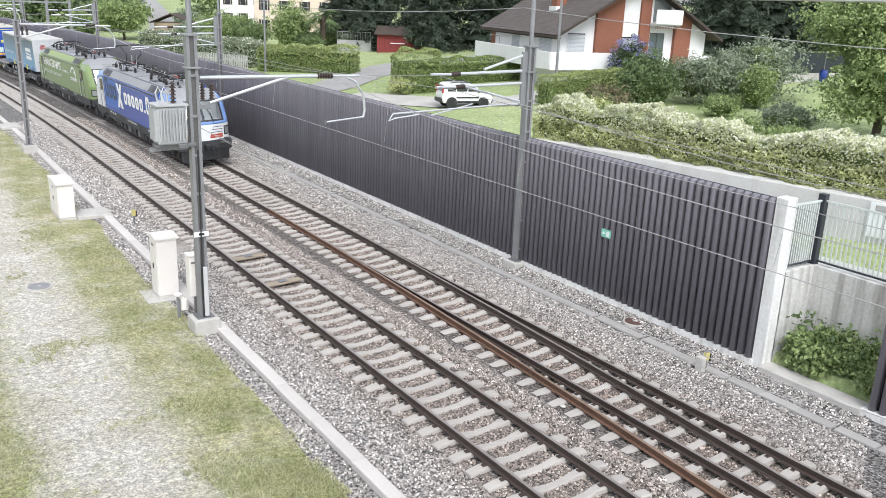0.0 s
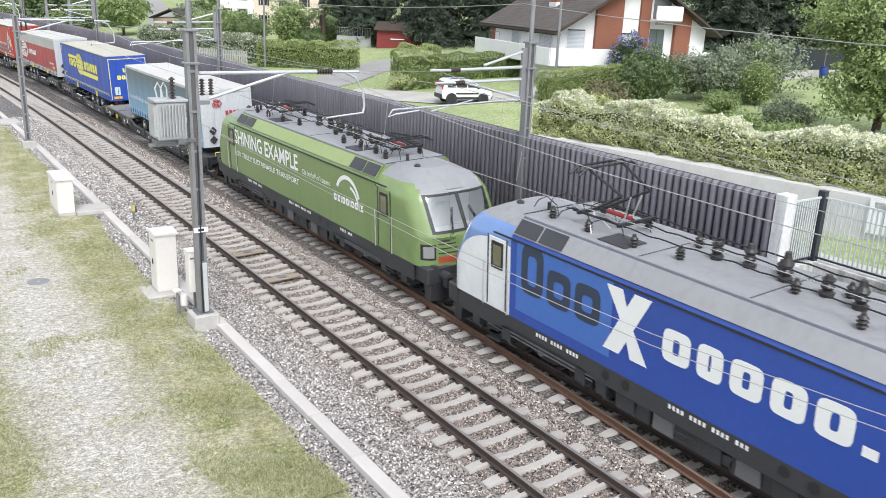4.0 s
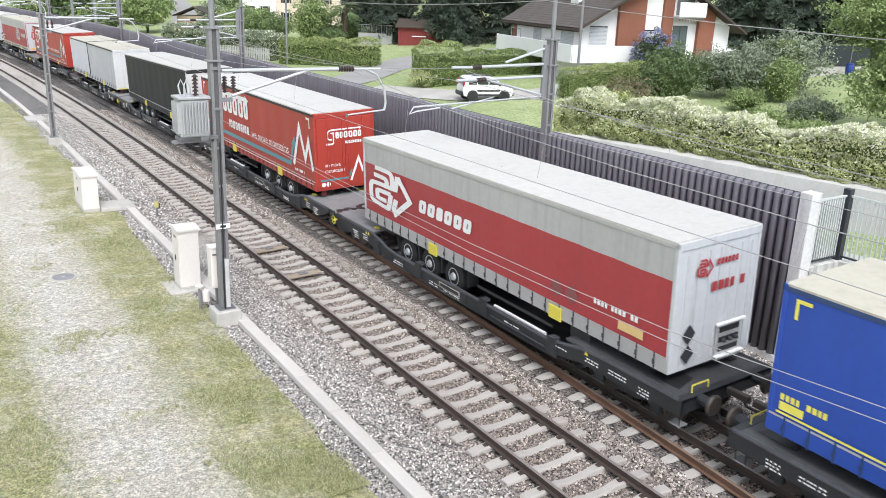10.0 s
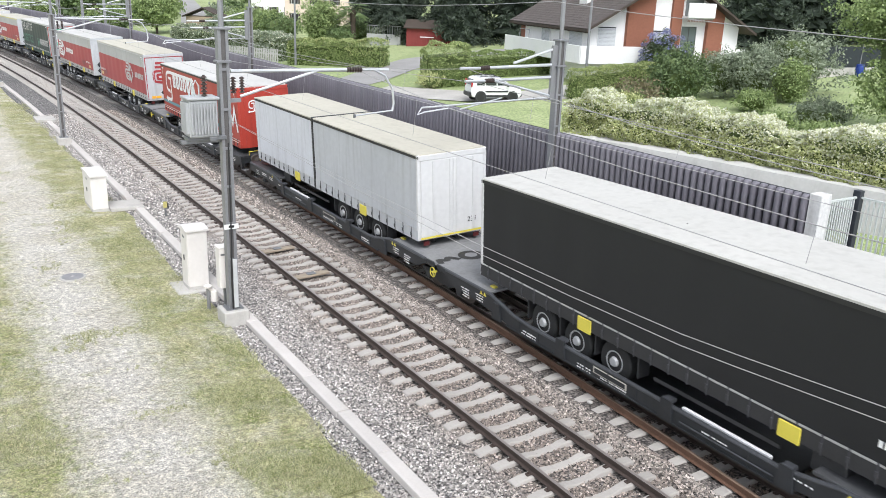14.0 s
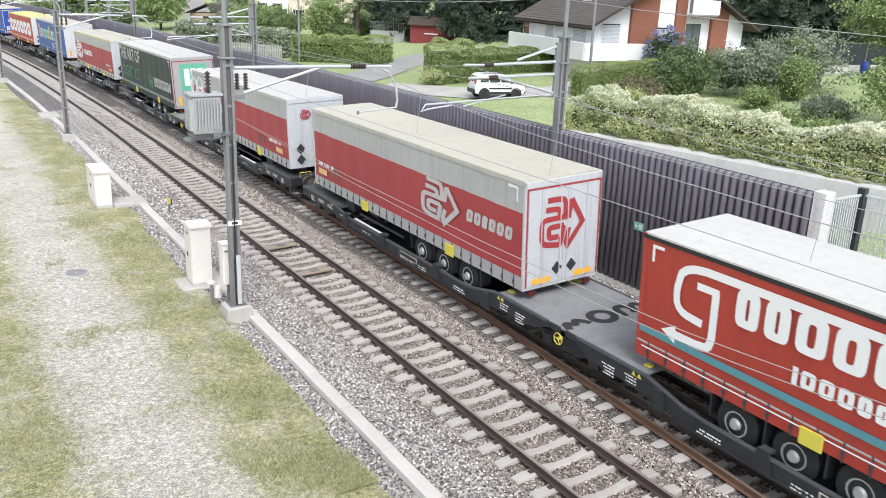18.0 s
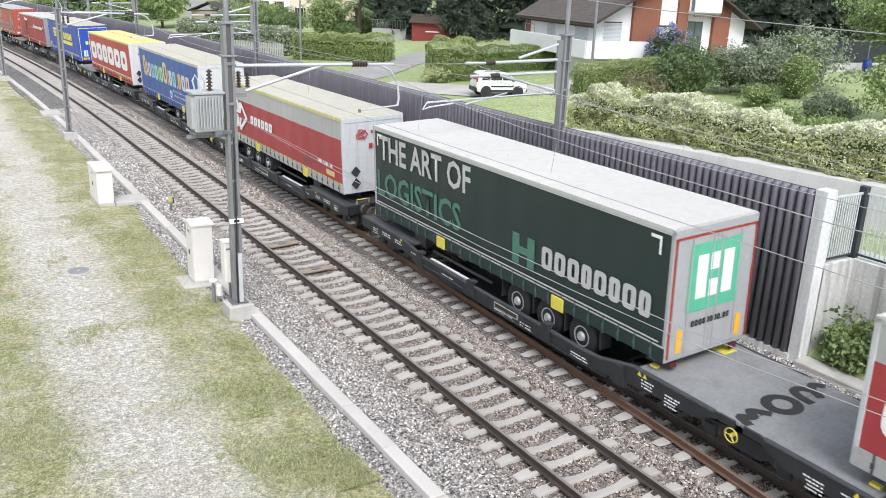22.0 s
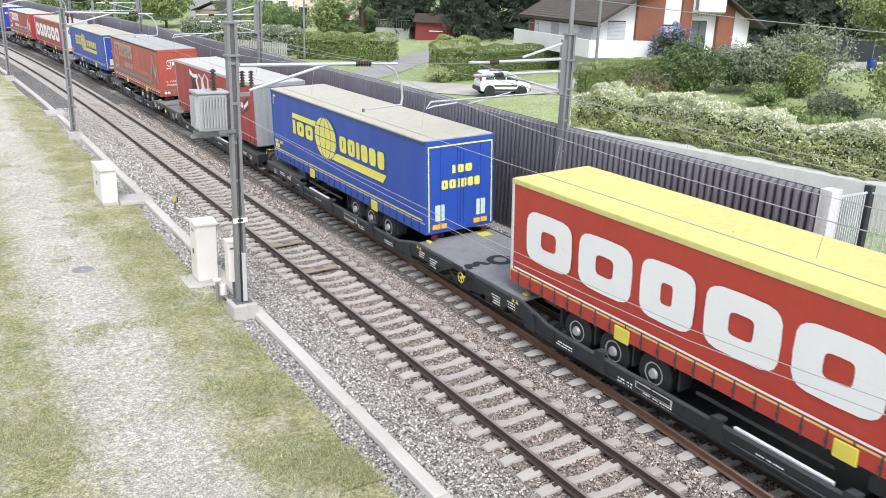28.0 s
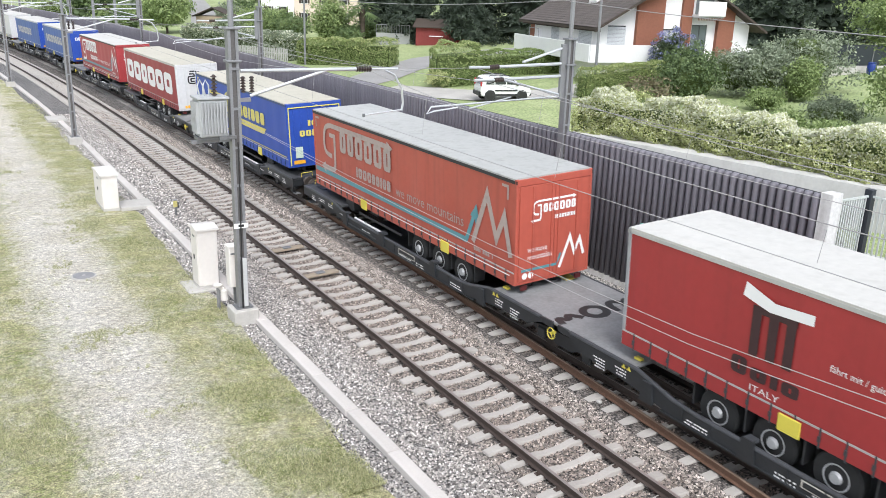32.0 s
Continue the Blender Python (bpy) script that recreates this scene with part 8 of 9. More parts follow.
# ---- pocket wagons ----
def bogie(parent, y, base=1.8):
    b = new("bogie", None)
    b.parent = parent
    b.matrix_basis = Matrix.Translation((0, y, 0))
    for s in (-1, 1):
        bm = prism(bmesh.new(), [(-1.3, 0.62), (-1.25, 0.5), (-0.5, 0.46), (-0.3, 0.36), (0.3, 0.36), (0.5, 0.46), (1.25, 0.5), (1.3, 0.62), (0.6, 0.72), (-0.6, 0.72)], "x", min(s * 1.0, s * 1.12), max(s * 1.0, s * 1.12))
        part("bogie_frame", bm, WAGON, b)
        for d in (-base / 2, base / 2):
            for e in (-0.22, 0.22):
                part("spring", tb((s * 1.06, d + e, 0.42), (s * 1.06, d + e, 0.62), 0.07, 8), WHEEL, b)
            part("axle_box", bx(min(s * 1.0, s * 1.18), max(s * 1.0, s * 1.18), d - 0.16, d + 0.16, 0.32, 0.62, bev=0.03), WAGON, b)
    for d in (-base / 2, base / 2):
        ax = part("axle", tb((-0.95, d, 0.46), (0.95, d, 0.46), 0.08, 8), WHEEL, b)
        for s in (-1, 1):
            part("wheel", lx([(0.1, 0.0), (0.4, 0.0), (0.46, 0.0), (0.46, 0.11), (0.49, 0.13), (0.1, 0.13)], (s * 0.82, d, 0.46), (-s, 0, 0), 20), WHEEL, ax)
    return b


W_LEN = 34.4


def pocket_wagon():
    t = thing("pocket_wagon", None, "dark grey articulated pocket wagon with open decks and white markings", "rail wagon", "wagons of the train")
    half = [(0.62, 1.12), (3.0, 1.12), (3.7, 1.08), (4.3, 0.96), (4.9, 0.84), (12.6, 0.82), (13.2, 0.86), (13.8, 1.0), (14.3, 1.12), (16.72, 1.12), (16.72, 1.0), (16.45, 0.9), (16.1, 0.74), (14.9, 0.7), (13.9, 0.6), (13.3, 0.5), (5.0, 0.5), (4.3, 0.6), (3.6, 0.72), (0.62, 0.76)]
    for x0, x1 in ((-1.46, -1.37), (1.37, 1.46)):
        part("side_beam", prism(bmesh.new(), half, "x", x0, x1), WAGON, t)
        part("side_beam", prism(bmesh.new(), [(W_LEN - y, z) for y, z in half][::-1], "x", x0, x1), WAGON, t)
    # rounded top rail, flange along the foot of the beams, stiffeners, lifting lugs
    for sgn in (0, 1):
        f = (lambda y: y) if not sgn else (lambda y: W_LEN - y)
        def rng(a, b):
            return (min(f(a), f(b)), max(f(a), f(b)))
        for sx in (-1, 1):
            part("top_rail", path_tube(bmesh.new(), [(sx * 1.42, f(y), z) for y, z in ((0.7, 1.1), (3.0, 1.1), (3.7, 1.06), (4.3, 0.94), (4.9, 0.83), (12.6, 0.81), (13.2, 0.85), (13.8, 0.99), (14.3, 1.1), (16.6, 1.1))], 0.052, 8), BEAMTOP, t)
            part("beam_flange", bx(min(sx * 1.36, sx * 1.5), max(sx * 1.36, sx * 1.5), *rng(4.8, 13.5), 0.47, 0.5), WAGON, t)
            part("inner_beam", bx(min(sx * 1.2, sx * 1.3), max(sx * 1.2, sx * 1.3), *rng(4.6, 13.6), 0.44, 0.66, bev=0.02), WAGON, t)
        for y in (4.75, 7.7, 11.2, 13.9):
            part("lifting_lug", prism(bmesh.new(), [(f(y - 0.2), 0.5), (f(y + 0.2), 0.5), (f(y + 0.13), 0.98), (f(y - 0.13), 0.98)][:: 1 if not sgn else -1], "x", -1.52, -1.45), WAGON, t)
            part("lug_plate", bx(-1.5, -1.3, *rng(y - 0.12, y + 0.12), 0.9, 0.985, bev=0.012), BEAMTOP, t)
        for y in (5.6, 6.5, 8.6, 9.5, 10.3, 12.1, 12.9):
            part("beam_rib", bx(-1.475, -1.46, *rng(y - 0.02, y + 0.02), 0.5, 0.8), WAGON, t)
        part("tie_down_bar", tb((-1.49, f(5.0), 0.62), (-1.49, f(7.3), 0.62), 0.018, 6), BEAMTOP, t)
        part("load_plate", bx(-1.472, -1.462, *rng(8.9, 10.0), 0.6, 0.76), mat("plate_frame_pale", (0.5, 0.48, 0.42), 0.6, stain=0.3), t, "framed load plate")
        part("load_plate_face", bx(-1.476, -1.472, *rng(8.94, 9.96), 0.625, 0.735), WAGON, t)
        part("pocket_floor", bx(-1.2, 1.2, *rng(5.0, 13.0), 0.36, 0.44), WAGON, t)
        part("white_rail", bx(-1.34, -1.26, *rng(5.2, 7.4), 0.8, 0.88, bev=0.01), mat("wagon_white_bar", (0.7, 0.7, 0.7), 0.5, stain=0.2), t, "white support bar")
        # end platform over the outer bogie, king-pin stand
        part("end_deck", bx(-1.4, 1.4, *rng(0.62, 4.3), 1.04, 1.12, bev=0.01), DECKD, t, "dark steel end deck")
        # opening drawn as a black sheet on the deck, its shade in the colour
        part("deck_opening", prism(bmesh.new(), [(-1.1, f(1.0)), (-0.45, f(1.2)), (-0.45, f(1.9)), (-1.1, f(1.7))], "z", 1.12, 1.126), BLACK, t, "black patch painted as a shaded deck opening")
        part("deck_edge_mark", bx(-0.4, 1.2, *rng(0.64, 0.7), 1.12, 1.126), PLATEY, t, "worn yellow edge line")
        part("kingpin_stand", prism(bmesh.new(), [(f(1.9), 1.12), (f(3.3), 1.12), (f(3.0), 1.3), (f(2.2), 1.3)][:: 1 if not sgn else -1], "x", -0.5, 0.5), WAGON, t)
        for x in (-1.1, 0.9):
            part("deck_hatch", bx(x, x + 0.2, *rng(1.3, 1.8), 1.12, 1.14), WAGON, t)
        part("headstock", bx(-1.42, 1.42, *rng(0.62, 0.8), 0.78, 1.13, bev=0.01), WAGON, t)
        for x in (-0.875, 0.875):
            part("buffer_sleeve", tb((x, f(0.62), 1.02), (x, f(0.3), 1.02), 0.12, 12), WAGON, t)
            part("buffer_head", lx([(0.1, 0.0), (0.22, 0.05), (0.24, 0.1), (0.2, 0.14)], (x, f(0.36), 1.02), (0, -1 if not sgn else 1, 0), 16), WHEEL, t)
        part("draw_hook", bx(-0.06, 0.06, *rng(0.05, 0.62), 0.9, 1.06, bev=0.02), WHEEL, t)
        for x in (-0.45, 0.4):
            bm = path_tube(bmesh.new(), [(x, f(0.62), 0.85), (x, f(0.4), 0.55), (x + 0.08, f(0.15), 0.5), (x + 0.1, f(0.0), 0.6)], 0.035, 6)
            part("brake_hose", bm, BLACK, t)
        part("corner_step", bx(-1.35, -1.1, *rng(0.7, 1.0), 0.42, 0.45), DECK, t)
        bm = bx(-1.33, -1.31, *rng(0.72, 0.74), 0.42, 0.78)
        part("step_hanger", box(bm, -1.33, -1.31, *rng(0.96, 0.98), 0.42, 0.78), WAGON, t)
        # small unreadable markings, warning signs, hand wheel
        rc = random.Random(3)
        for y0, z0, rows_, n_ in ((1.5, 0.9, 3, 4), (2.2, 0.92, 2, 7), (3.1, 0.9, 2, 5), (4.2, 0.78, 1, 6), (6.1, 0.66, 2, 9), (8.9, 0.62, 3, 12), (10.1, 0.58, 2, 6), (12.2, 0.6, 2, 7), (14.6, 0.9, 3, 5), (15.3, 0.86, 4, 5)):
            bm = bmesh.new()
            for r_ in range(rows_):
                y = y0
                for k_ in range(n_):
                    ww = rc.uniform(0.03, 0.07)
                    a, b = rng(y, y + ww)
                    box(bm, -1.468, -1.462, a, b, z0 - r_ * 0.075, z0 - r_ * 0.075 + 0.032)
                    y += ww + rc.choice((0.02, 0.02, 0.05))
            part("code_line", bm, WHITE, t, "white unreadable markings")
        for y in (3.45, 14.45, 14.62):
            a, b = rng(y, y + 0.13)
            part("warning_mark", prism(bmesh.new(), [(a, 0.98), (b, 0.98), ((a + b) / 2, 1.09)], "x", -1.468, -1.462), PLATEY, t, "small yellow warning triangle")
        if sgn:
            bm = path_tube(bmesh.new(), [(-1.44, f(17.05) + 0.15 * math.cos(q * math.pi / 9), 0.8 + 0.15 * math.sin(q * math.pi / 9)) for q in range(19)], 0.013, 6)
            for q in range(3):
                tube(bm, (-1.44, f(17.05), 0.8), (-1.44, f(17.05) + 0.15 * math.cos(q * 2.09), 0.8 + 0.15 * math.sin(q * 2.09)), 0.012, 5)
            part("brake_wheel", tube(bm, (-1.3, f(17.05), 0.8), (-1.45, f(17.05), 0.8), 0.04, 8), PLATEY, t, "yellow-rimmed brake hand wheel")
        part("grab_handle", path_tube(bmesh.new(), [(-1.0, f(0.75), 1.12), (-1.0, f(0.75), 1.3), (-0.5, f(0.75), 1.3), (-0.5, f(0.75), 1.12)], 0.018, 6), PLATEY, t, "thin yellow grab handle")
        # centre decks; the cut-outs towards the joint are flat black, painted shade
        part("centre_deck", bx(-1.4, 1.4, *rng(14.4, 17.19), 1.05, 1.13, bev=0.012), DECK, t, "grey steel centre deck")
        part("deck_skirt", bx(-1.44, -1.38, *rng(16.7, 17.1), 0.96, 1.13, bev=0.01), WAGON, t)
        if not sgn:
            shapes = stroke(eased([(-1.3, 0.1), (-1.2, 0.5), (-1.0, 0.2), (-0.85, 0.55), (-0.6, 0.15)]), 0.2) + [disc(-0.1, 0.3, 0.42, 24)] + stroke(eased([(0.45, 0.0), (0.5, 0.5), (0.75, 0.6), (0.95, 0.3), (0.8, 0.05)]), 0.2) + stroke(eased([(0.95, 0.35), (1.15, 0.55), (1.3, 0.3)]), 0.18)
            bm = bmesh.new()
            for k_, q in enumerate(shapes):
                bm.faces.new([bm.verts.new((u, 16.95 + v, 1.134 + 0.0002 * k_)) for u, v in q])
            part("deck_mark", bm, BLACK, t, "black curved patches as shaded cut-outs round the joint")
            part("pivot_cap", lx([(0.2, 0), (0.2, 0.012), (0.08, 0.02)], (-0.1, 17.25, 1.137), (0, 0, 1), 16), DECK, t, "grey pivot cap")
        part("deck_plate", bx(0.7, 1.1, *rng(14.6, 15.0), 1.13, 1.145), PLATEY, t)
        part("lash_ring", bx(-1.15, -1.03, *rng(14.5, 14.7), 1.13, 1.19, bev=0.01), PLATEY, t)
    part("articulation_beam", bx(-0.4, 0.4, 16.2, 18.2, 0.7, 1.05, bev=0.03), WAGON, t)
    for y in (2.45, 17.2, W_LEN - 2.45):
        bogie(t, y)
    return t


# ---- locomotives ----
UNDER = mat("loco_frame_grey", (0.04, 0.041, 0.044), 0.55, var=0.2, scale=3, stain=0.25)
VENTM = mat("vent_grille", (0.045, 0.045, 0.05), 0.5, var=0.2)
INSUR = mat("roof_insulator", (0.03, 0.027, 0.026), 0.4, var=0.1)
CABLE = mat("roof_bus_bar", (0.03, 0.03, 0.032), 0.5, 0.3, 0.1)


CABIN = mat("cab_interior_cream", (0.82, 0.82, 0.78), 0.7, var=0.08)
DESK = mat("cab_desk_grey", (0.42, 0.42, 0.41), 0.6, var=0.15)


def pane_mat():
    """Clear pane: mostly see-through, with a mirror gloss."""
    m = bpy.data.materials.new("clear_pane")
    m.use_nodes = True
    n, l = m.node_tree.nodes, m.node_tree.links
    n.remove(n["Principled BSDF"])
    tr, gl, mx = n.new("ShaderNodeBsdfTransparent"), n.new("ShaderNodeBsdfGlossy"), n.new("ShaderNodeMixShader")
    tr.inputs[0].default_value = (0.86, 0.9, 0.88, 1)
    gl.inputs["Roughness"].default_value = 0.03
    mx.inputs[0].default_value = 0.3
    l.new(tr.outputs[0], mx.inputs[1]), l.new(gl.outputs[0], mx.inputs[2])
    l.new(mx.outputs[0], n["Material Output"].inputs[0])
    return m


PANE = pane_mat()


def cab_paint(name, low, high, rough=0.25):
    """Cab livery: one paint inside a rounded side field and on the nose, the other round it as a brow."""
    m = bpy.data.materials.new(name)
    m.use_nodes = True
    n, l = m.node_tree.nodes, m.node_tree.links
    b = n["Principled BSDF"]
    b.inputs["Roughness"].default_value = rough
    co, sp, nz = n.new("ShaderNodeTexCoord"), n.new("ShaderNodeSeparateXYZ"), n.new("ShaderNodeTexNoise")
    nz.inputs["Scale"].default_value, nz.inputs["Detail"].default_value = 2.5, 5
    l.new(co.outputs["Object"], sp.inputs[0]), l.new(co.outputs["Object"], nz.inputs["Vector"])

    def calc(op, p, q=0.0):
        k = n.new("ShaderNodeMath")
        k.operation = op
        for i, v in enumerate((p, q)):
            if isinstance(v, (int, float)):
                k.inputs[i].default_value = v
            else:
                l.new(v, k.inputs[i])
        return k.outputs[0]

    y = calc("MINIMUM", sp.outputs["Y"], calc("SUBTRACT", 17.9, sp.outputs["Y"]))
    ey = calc("POWER", calc("ABSOLUTE", calc("DIVIDE", calc("SUBTRACT", y, 2.3), 1.72)), 2.0)
    ez = calc("POWER", calc("ABSOLUTE", calc("DIVIDE", calc("SUBTRACT", sp.outputs["Z"], 2.1), 1.08)), 2.0)
    f = calc("MULTIPLY", calc("GREATER_THAN", calc("ADD", ey, ez), 1.0), calc("GREATER_THAN", sp.outputs["Z"], 2.12))
    mx = n.new("ShaderNodeMix")
    mx.data_type = "RGBA"
    for k in mx.inputs:
        if k.type == "VALUE" and k.name == "Factor":
            l.new(f, k)
        if k.type == "RGBA" and k.name in "AB":
            k.default_value = (*(low if k.name == "A" else high), 1)
    dirt = n.new("ShaderNodeMapRange")
    dirt.inputs["To Min"].default_value, dirt.inputs["To Max"].default_value = 0.85, 1.1
    l.new(nz.outputs[0], dirt.inputs["Value"])
    sc = n.new("ShaderNodeVectorMath")
    sc.operation = "SCALE"
    l.new([o for o in mx.outputs if o.type == "RGBA"][0], sc.inputs[0]), l.new(dirt.outputs[0], sc.inputs["Scale"])
    l.new(sc.outputs[0], b.inputs["Base Color"])
    return m


def cab_width(z):
    """Half width of the cab at a height."""
    return 1.5 if z < 3.2 else 1.5 - 0.16 * (z - 3.2) / 0.3 if z < 3.5 else 1.34 - 0.62 * ((z - 3.5) / 0.4) ** 1.5


def cab_front(z):
    """How far back the middle of the nose lies at a height."""
    return 0.0 if z < 2.2 else 0.58 * (z - 2.2) if z < 3.32 else 0.65 + 1.05 * ((z - 3.32) / 0.58) ** 1.5


def cab_at(x, z):
    """The nose's surface: a rounded plan that leans back above the sill."""
    W, y0 = cab_width(z), cab_front(z)
    c = min(abs(x) / W, 1.0)
    th = math.acos(c ** 1.5)
    return x, y0 + min(0.95, 2.85 - y0) * (1 - math.sin(th) ** (2 / 3.0)), z


def cab_mesh(f, cab):
    """Shell of a cab with the windscreen cut out: 0 livery, 1 roof."""
    zs = [1.28, 1.5, 1.7, 1.9, 2.0, 2.08, 2.14, 2.2, 2.27, 2.32] + [2.32 + 0.07 * k for k in range(1, 14)] + [3.3, 3.36, 3.42, 3.48, 3.54, 3.6, 3.66, 3.72, 3.78, 3.83, 3.87, 3.9]
    fr = [0.0, 0.02, 0.15, 0.3, 0.45, 0.6, 0.72, 0.79, 0.85, 0.9, 0.94, 0.965, 0.985, 0.995, 1.0]
    bm = bmesh.new()
    rows = []
    for z in zs:
        W = cab_width(z)
        row = [Vector((-W, cab, z))] + [Vector(cab_at(-W * k, z)) for k in fr[::-1]] + [Vector(cab_at(W * k, z)) for k in fr[1:]] + [Vector((W, cab, z))]
        rows.append(row)
    verts = [[bm.verts.new((p.x, f(p.y), p.z)) for p in row] for row in rows]
    for a in range(len(zs) - 1):
        zc = (zs[a] + zs[a + 1]) / 2
        for b in range(len(rows[0]) - 1):
            c = (rows[a][b] + rows[a][b + 1] + rows[a + 1][b] + rows[a + 1][b + 1]) / 4
            W = cab_width(c.z)
            if 2.32 < zc < 3.3 and 0.015 < abs(c.x) / W < 0.72:
                continue
            fc = bm.faces.new((verts[a][b], verts[a][b + 1], verts[a + 1][b + 1], verts[a + 1][b]))
            fc.smooth = True
            if c.z > 3.6 or (c.z > 3.29 and abs(c.x) < 1.12 and c.y < cab_front(c.z) + 0.4):
                fc.material_index = 1
    bm.faces.new(verts[-1]).material_index = 1
    return bm


def cab_patch(f, boxes_, off, sx):
    """Thin sheets that follow the nose, each x0, x1, z0, z1, lifted off it."""
    bm = bmesh.new()
    s_ = f(-1.0) - f(0.0)
    for x0, x1, z0, z1 in boxes_:
        nx, nz = max(2, int((x1 - x0) / 0.1)), max(1, int((z1 - z0) / 0.12))
        g = []
        for i in range(nx + 1):
            col = []
            for j in range(nz + 1):
                x, y, z = cab_at(x0 + (x1 - x0) * i / nx, z0 + (z1 - z0) * j / nz)
                col.append(bm.verts.new((sx * (x + off * 0.4), f(y) + s_ * off, z)))
            g.append(col)
        for a, b in zip(g[:-1], g[1:]):
            for j in range(nz):
                bm.faces.new((a[j], a[j + 1], b[j + 1], b[j])).smooth = True
    return bm


def loco(label, body, skirt, roofside, nose, front_label, brow, roofm, shell, raised=False):
    """A four-axle electric locomotive, its leading body end at y 0, 17.9 m long."""
    t = thing("locomotive", None, label, "locomotive", "locomotives of the train")
    L, w = 17.9, 1.5
    cab = 2.9
    # body between the cabs
    sec = [(-w, 1.28), (-w, 3.32), (-w + 0.05, 3.45), (-w + 0.34, 3.82), (w - 0.34, 3.82), (w - 0.05, 3.45), (w, 3.32), (w, 1.28)]
    part("side_wall", prism(bmesh.new(), sec, "y", cab, L - cab), body, t)
    for f, lead in ((lambda y: y, True), (lambda y: L - y, False)):
        part("cab_shell", cab_mesh(f, cab), [shell, roofm], t, front_label)
        back = part("cab_back_wall", bx(-1.3, 1.3, min(f(1.75), f(1.8)), max(f(1.75), f(1.8)), 1.4, 3.5), CABIN, t, "pale cab back wall")
        part("drivers_desk", prism(bmesh.new(), [(f(0.35), 1.4), (f(1.05), 1.4), (f(1.0), 2.2), (f(0.5), 2.34)][:: 1 if lead else -1], "x", -1.25, 1.25), DESK, t, "dark driver's desk")
        part("drivers_seat", bx(-0.3, 0.25, min(f(1.3), f(1.45)), max(f(1.3), f(1.45)), 1.9, 2.85, bev=0.06), DESK, t)
        # windscreen in two panes with a black gasket, wipers
        for sx in (-1, 1):
            g = part("windscreen_gasket", cab_patch(f, [(0.0, 0.06, 2.28, 3.34), (0.06, 1.05, 2.28, 2.36), (0.06, 1.05, 3.27, 3.34), (1.02, 1.12, 2.28, 3.34)], 0.014, sx), BLACK, t, "black windscreen surround")
            p = part("windscreen", cab_patch(f, [(0.03, 1.08, 2.32, 3.3)], 0.004, sx), PANE, t, "clear windscreen pane")
            p.visible_shadow = False
            w0, w1 = cab_at(0.55, 2.3), cab_at(0.3, 2.95)
            part("wiper", path_tube(bmesh.new(), [(sx * w0[0], f(w0[1] - 0.06), 2.28), (sx * w1[0], f(w1[1] - 0.05), 2.95)], 0.016, 5), BLACK, t)
            part("wiper_arm", path_tube(bmesh.new(), [(sx * w0[0] * 0.9, f(w0[1] - 0.07), 2.2), (sx * 0.42, f(cab_at(0.42, 2.7)[1] - 0.06), 2.7)], 0.02, 5), BLACK, t)
            part("wiper_motor", bx(min(sx * 0.45, sx * 0.62), max(sx * 0.45, sx * 0.62), min(f(-0.06), f(0.1)), max(f(-0.06), f(0.1)), 2.16, 2.25, bev=0.02), brow, t)
            part("sill_rail", path_tube(bmesh.new(), [(sx * x, f(cab_at(x, 2.18)[1] - 0.05), 2.2) for x in (0.7, 0.85, 1.0, 1.15)], 0.018, 6), brow, t)
            # nose bands, headlamps
            for z, hh in ((1.40, 0.09), (1.51, 0.09), (1.68, 0.035), (1.82, 0.035), (1.96, 0.03)):
                part("nose_stripe", cab_patch(f, [(0.24 + (z - 1.4) * 0.32, 0.98, z, z + hh)], 0.006, sx), BLACK if z > 1.65 else mat("nose_red", (0.40, 0.07, 0.04), 0.4), t)
            hl = part("headlamp", cab_patch(f, [(1.05, 1.41, 1.5, 1.98)], 0.012, sx), BLACK, t, "black lamp housing")
            part("lamp_glass", cab_patch(f, [(1.1, 1.36, 1.56, 1.92)], 0.022, sx), glass_mat("lamp_glass", (0.26, 0.27, 0.26)), hl)
            part("lash_eye", bx(min(sx * 1.05, sx * 1.2), max(sx * 1.05, sx * 1.2), min(f(-0.02), f(0.25)), max(f(-0.02), f(0.25)), 1.3, 1.36), UNDER, t)
        part("number_plate", cab_patch(f, [(0.62, 0.95, 2.05, 2.1)], 0.007, -1), UNDER, t, "small dark number line")
        part("top_lamp", cab_patch(f, [(-0.3, 0.3, 3.42, 3.64)], 0.03, 1), glass_mat("lamp_glass", (0.26, 0.27, 0.26)), t, "square top lamp")
        part("horn_dome", lx([(0.1, 0), (0.1, 0.05), (0.03, 0.09)], (-0.5, f(2.0), 3.9), (0, 0, 1), 12), UNDER, t)
        part("roof_seam", bx(-1.1, 1.1, min(f(2.86), f(2.89)), max(f(2.86), f(2.89)), 3.9, 3.915), UNDER, t)
        # buffer beam and coupling
        part("buffer_beam", bx(-1.42, 1.42, min(f(0.0), f(0.55)), max(f(0.0), f(0.55)), 0.78, 1.32, bev=0.05), UNDER, t)
        for x in (-0.875, 0.875):
            part("buffer_sleeve", tb((x, f(0.02), 1.04), (x, f(-0.4), 1.04), 0.15, 14), UNDER, t)
            part("buffer_head", bx(x - 0.32, x + 0.32, min(f(-0.42), f(-0.52)), max(f(-0.42), f(-0.52)), 0.86, 1.22, bev=0.04), BLACK, t)
        part("coupling", bx(-0.14, 0.14, min(f(-0.42), f(0.0)), max(f(-0.42), f(0.0)), 0.88, 1.12, bev=0.04), BLACK, t)
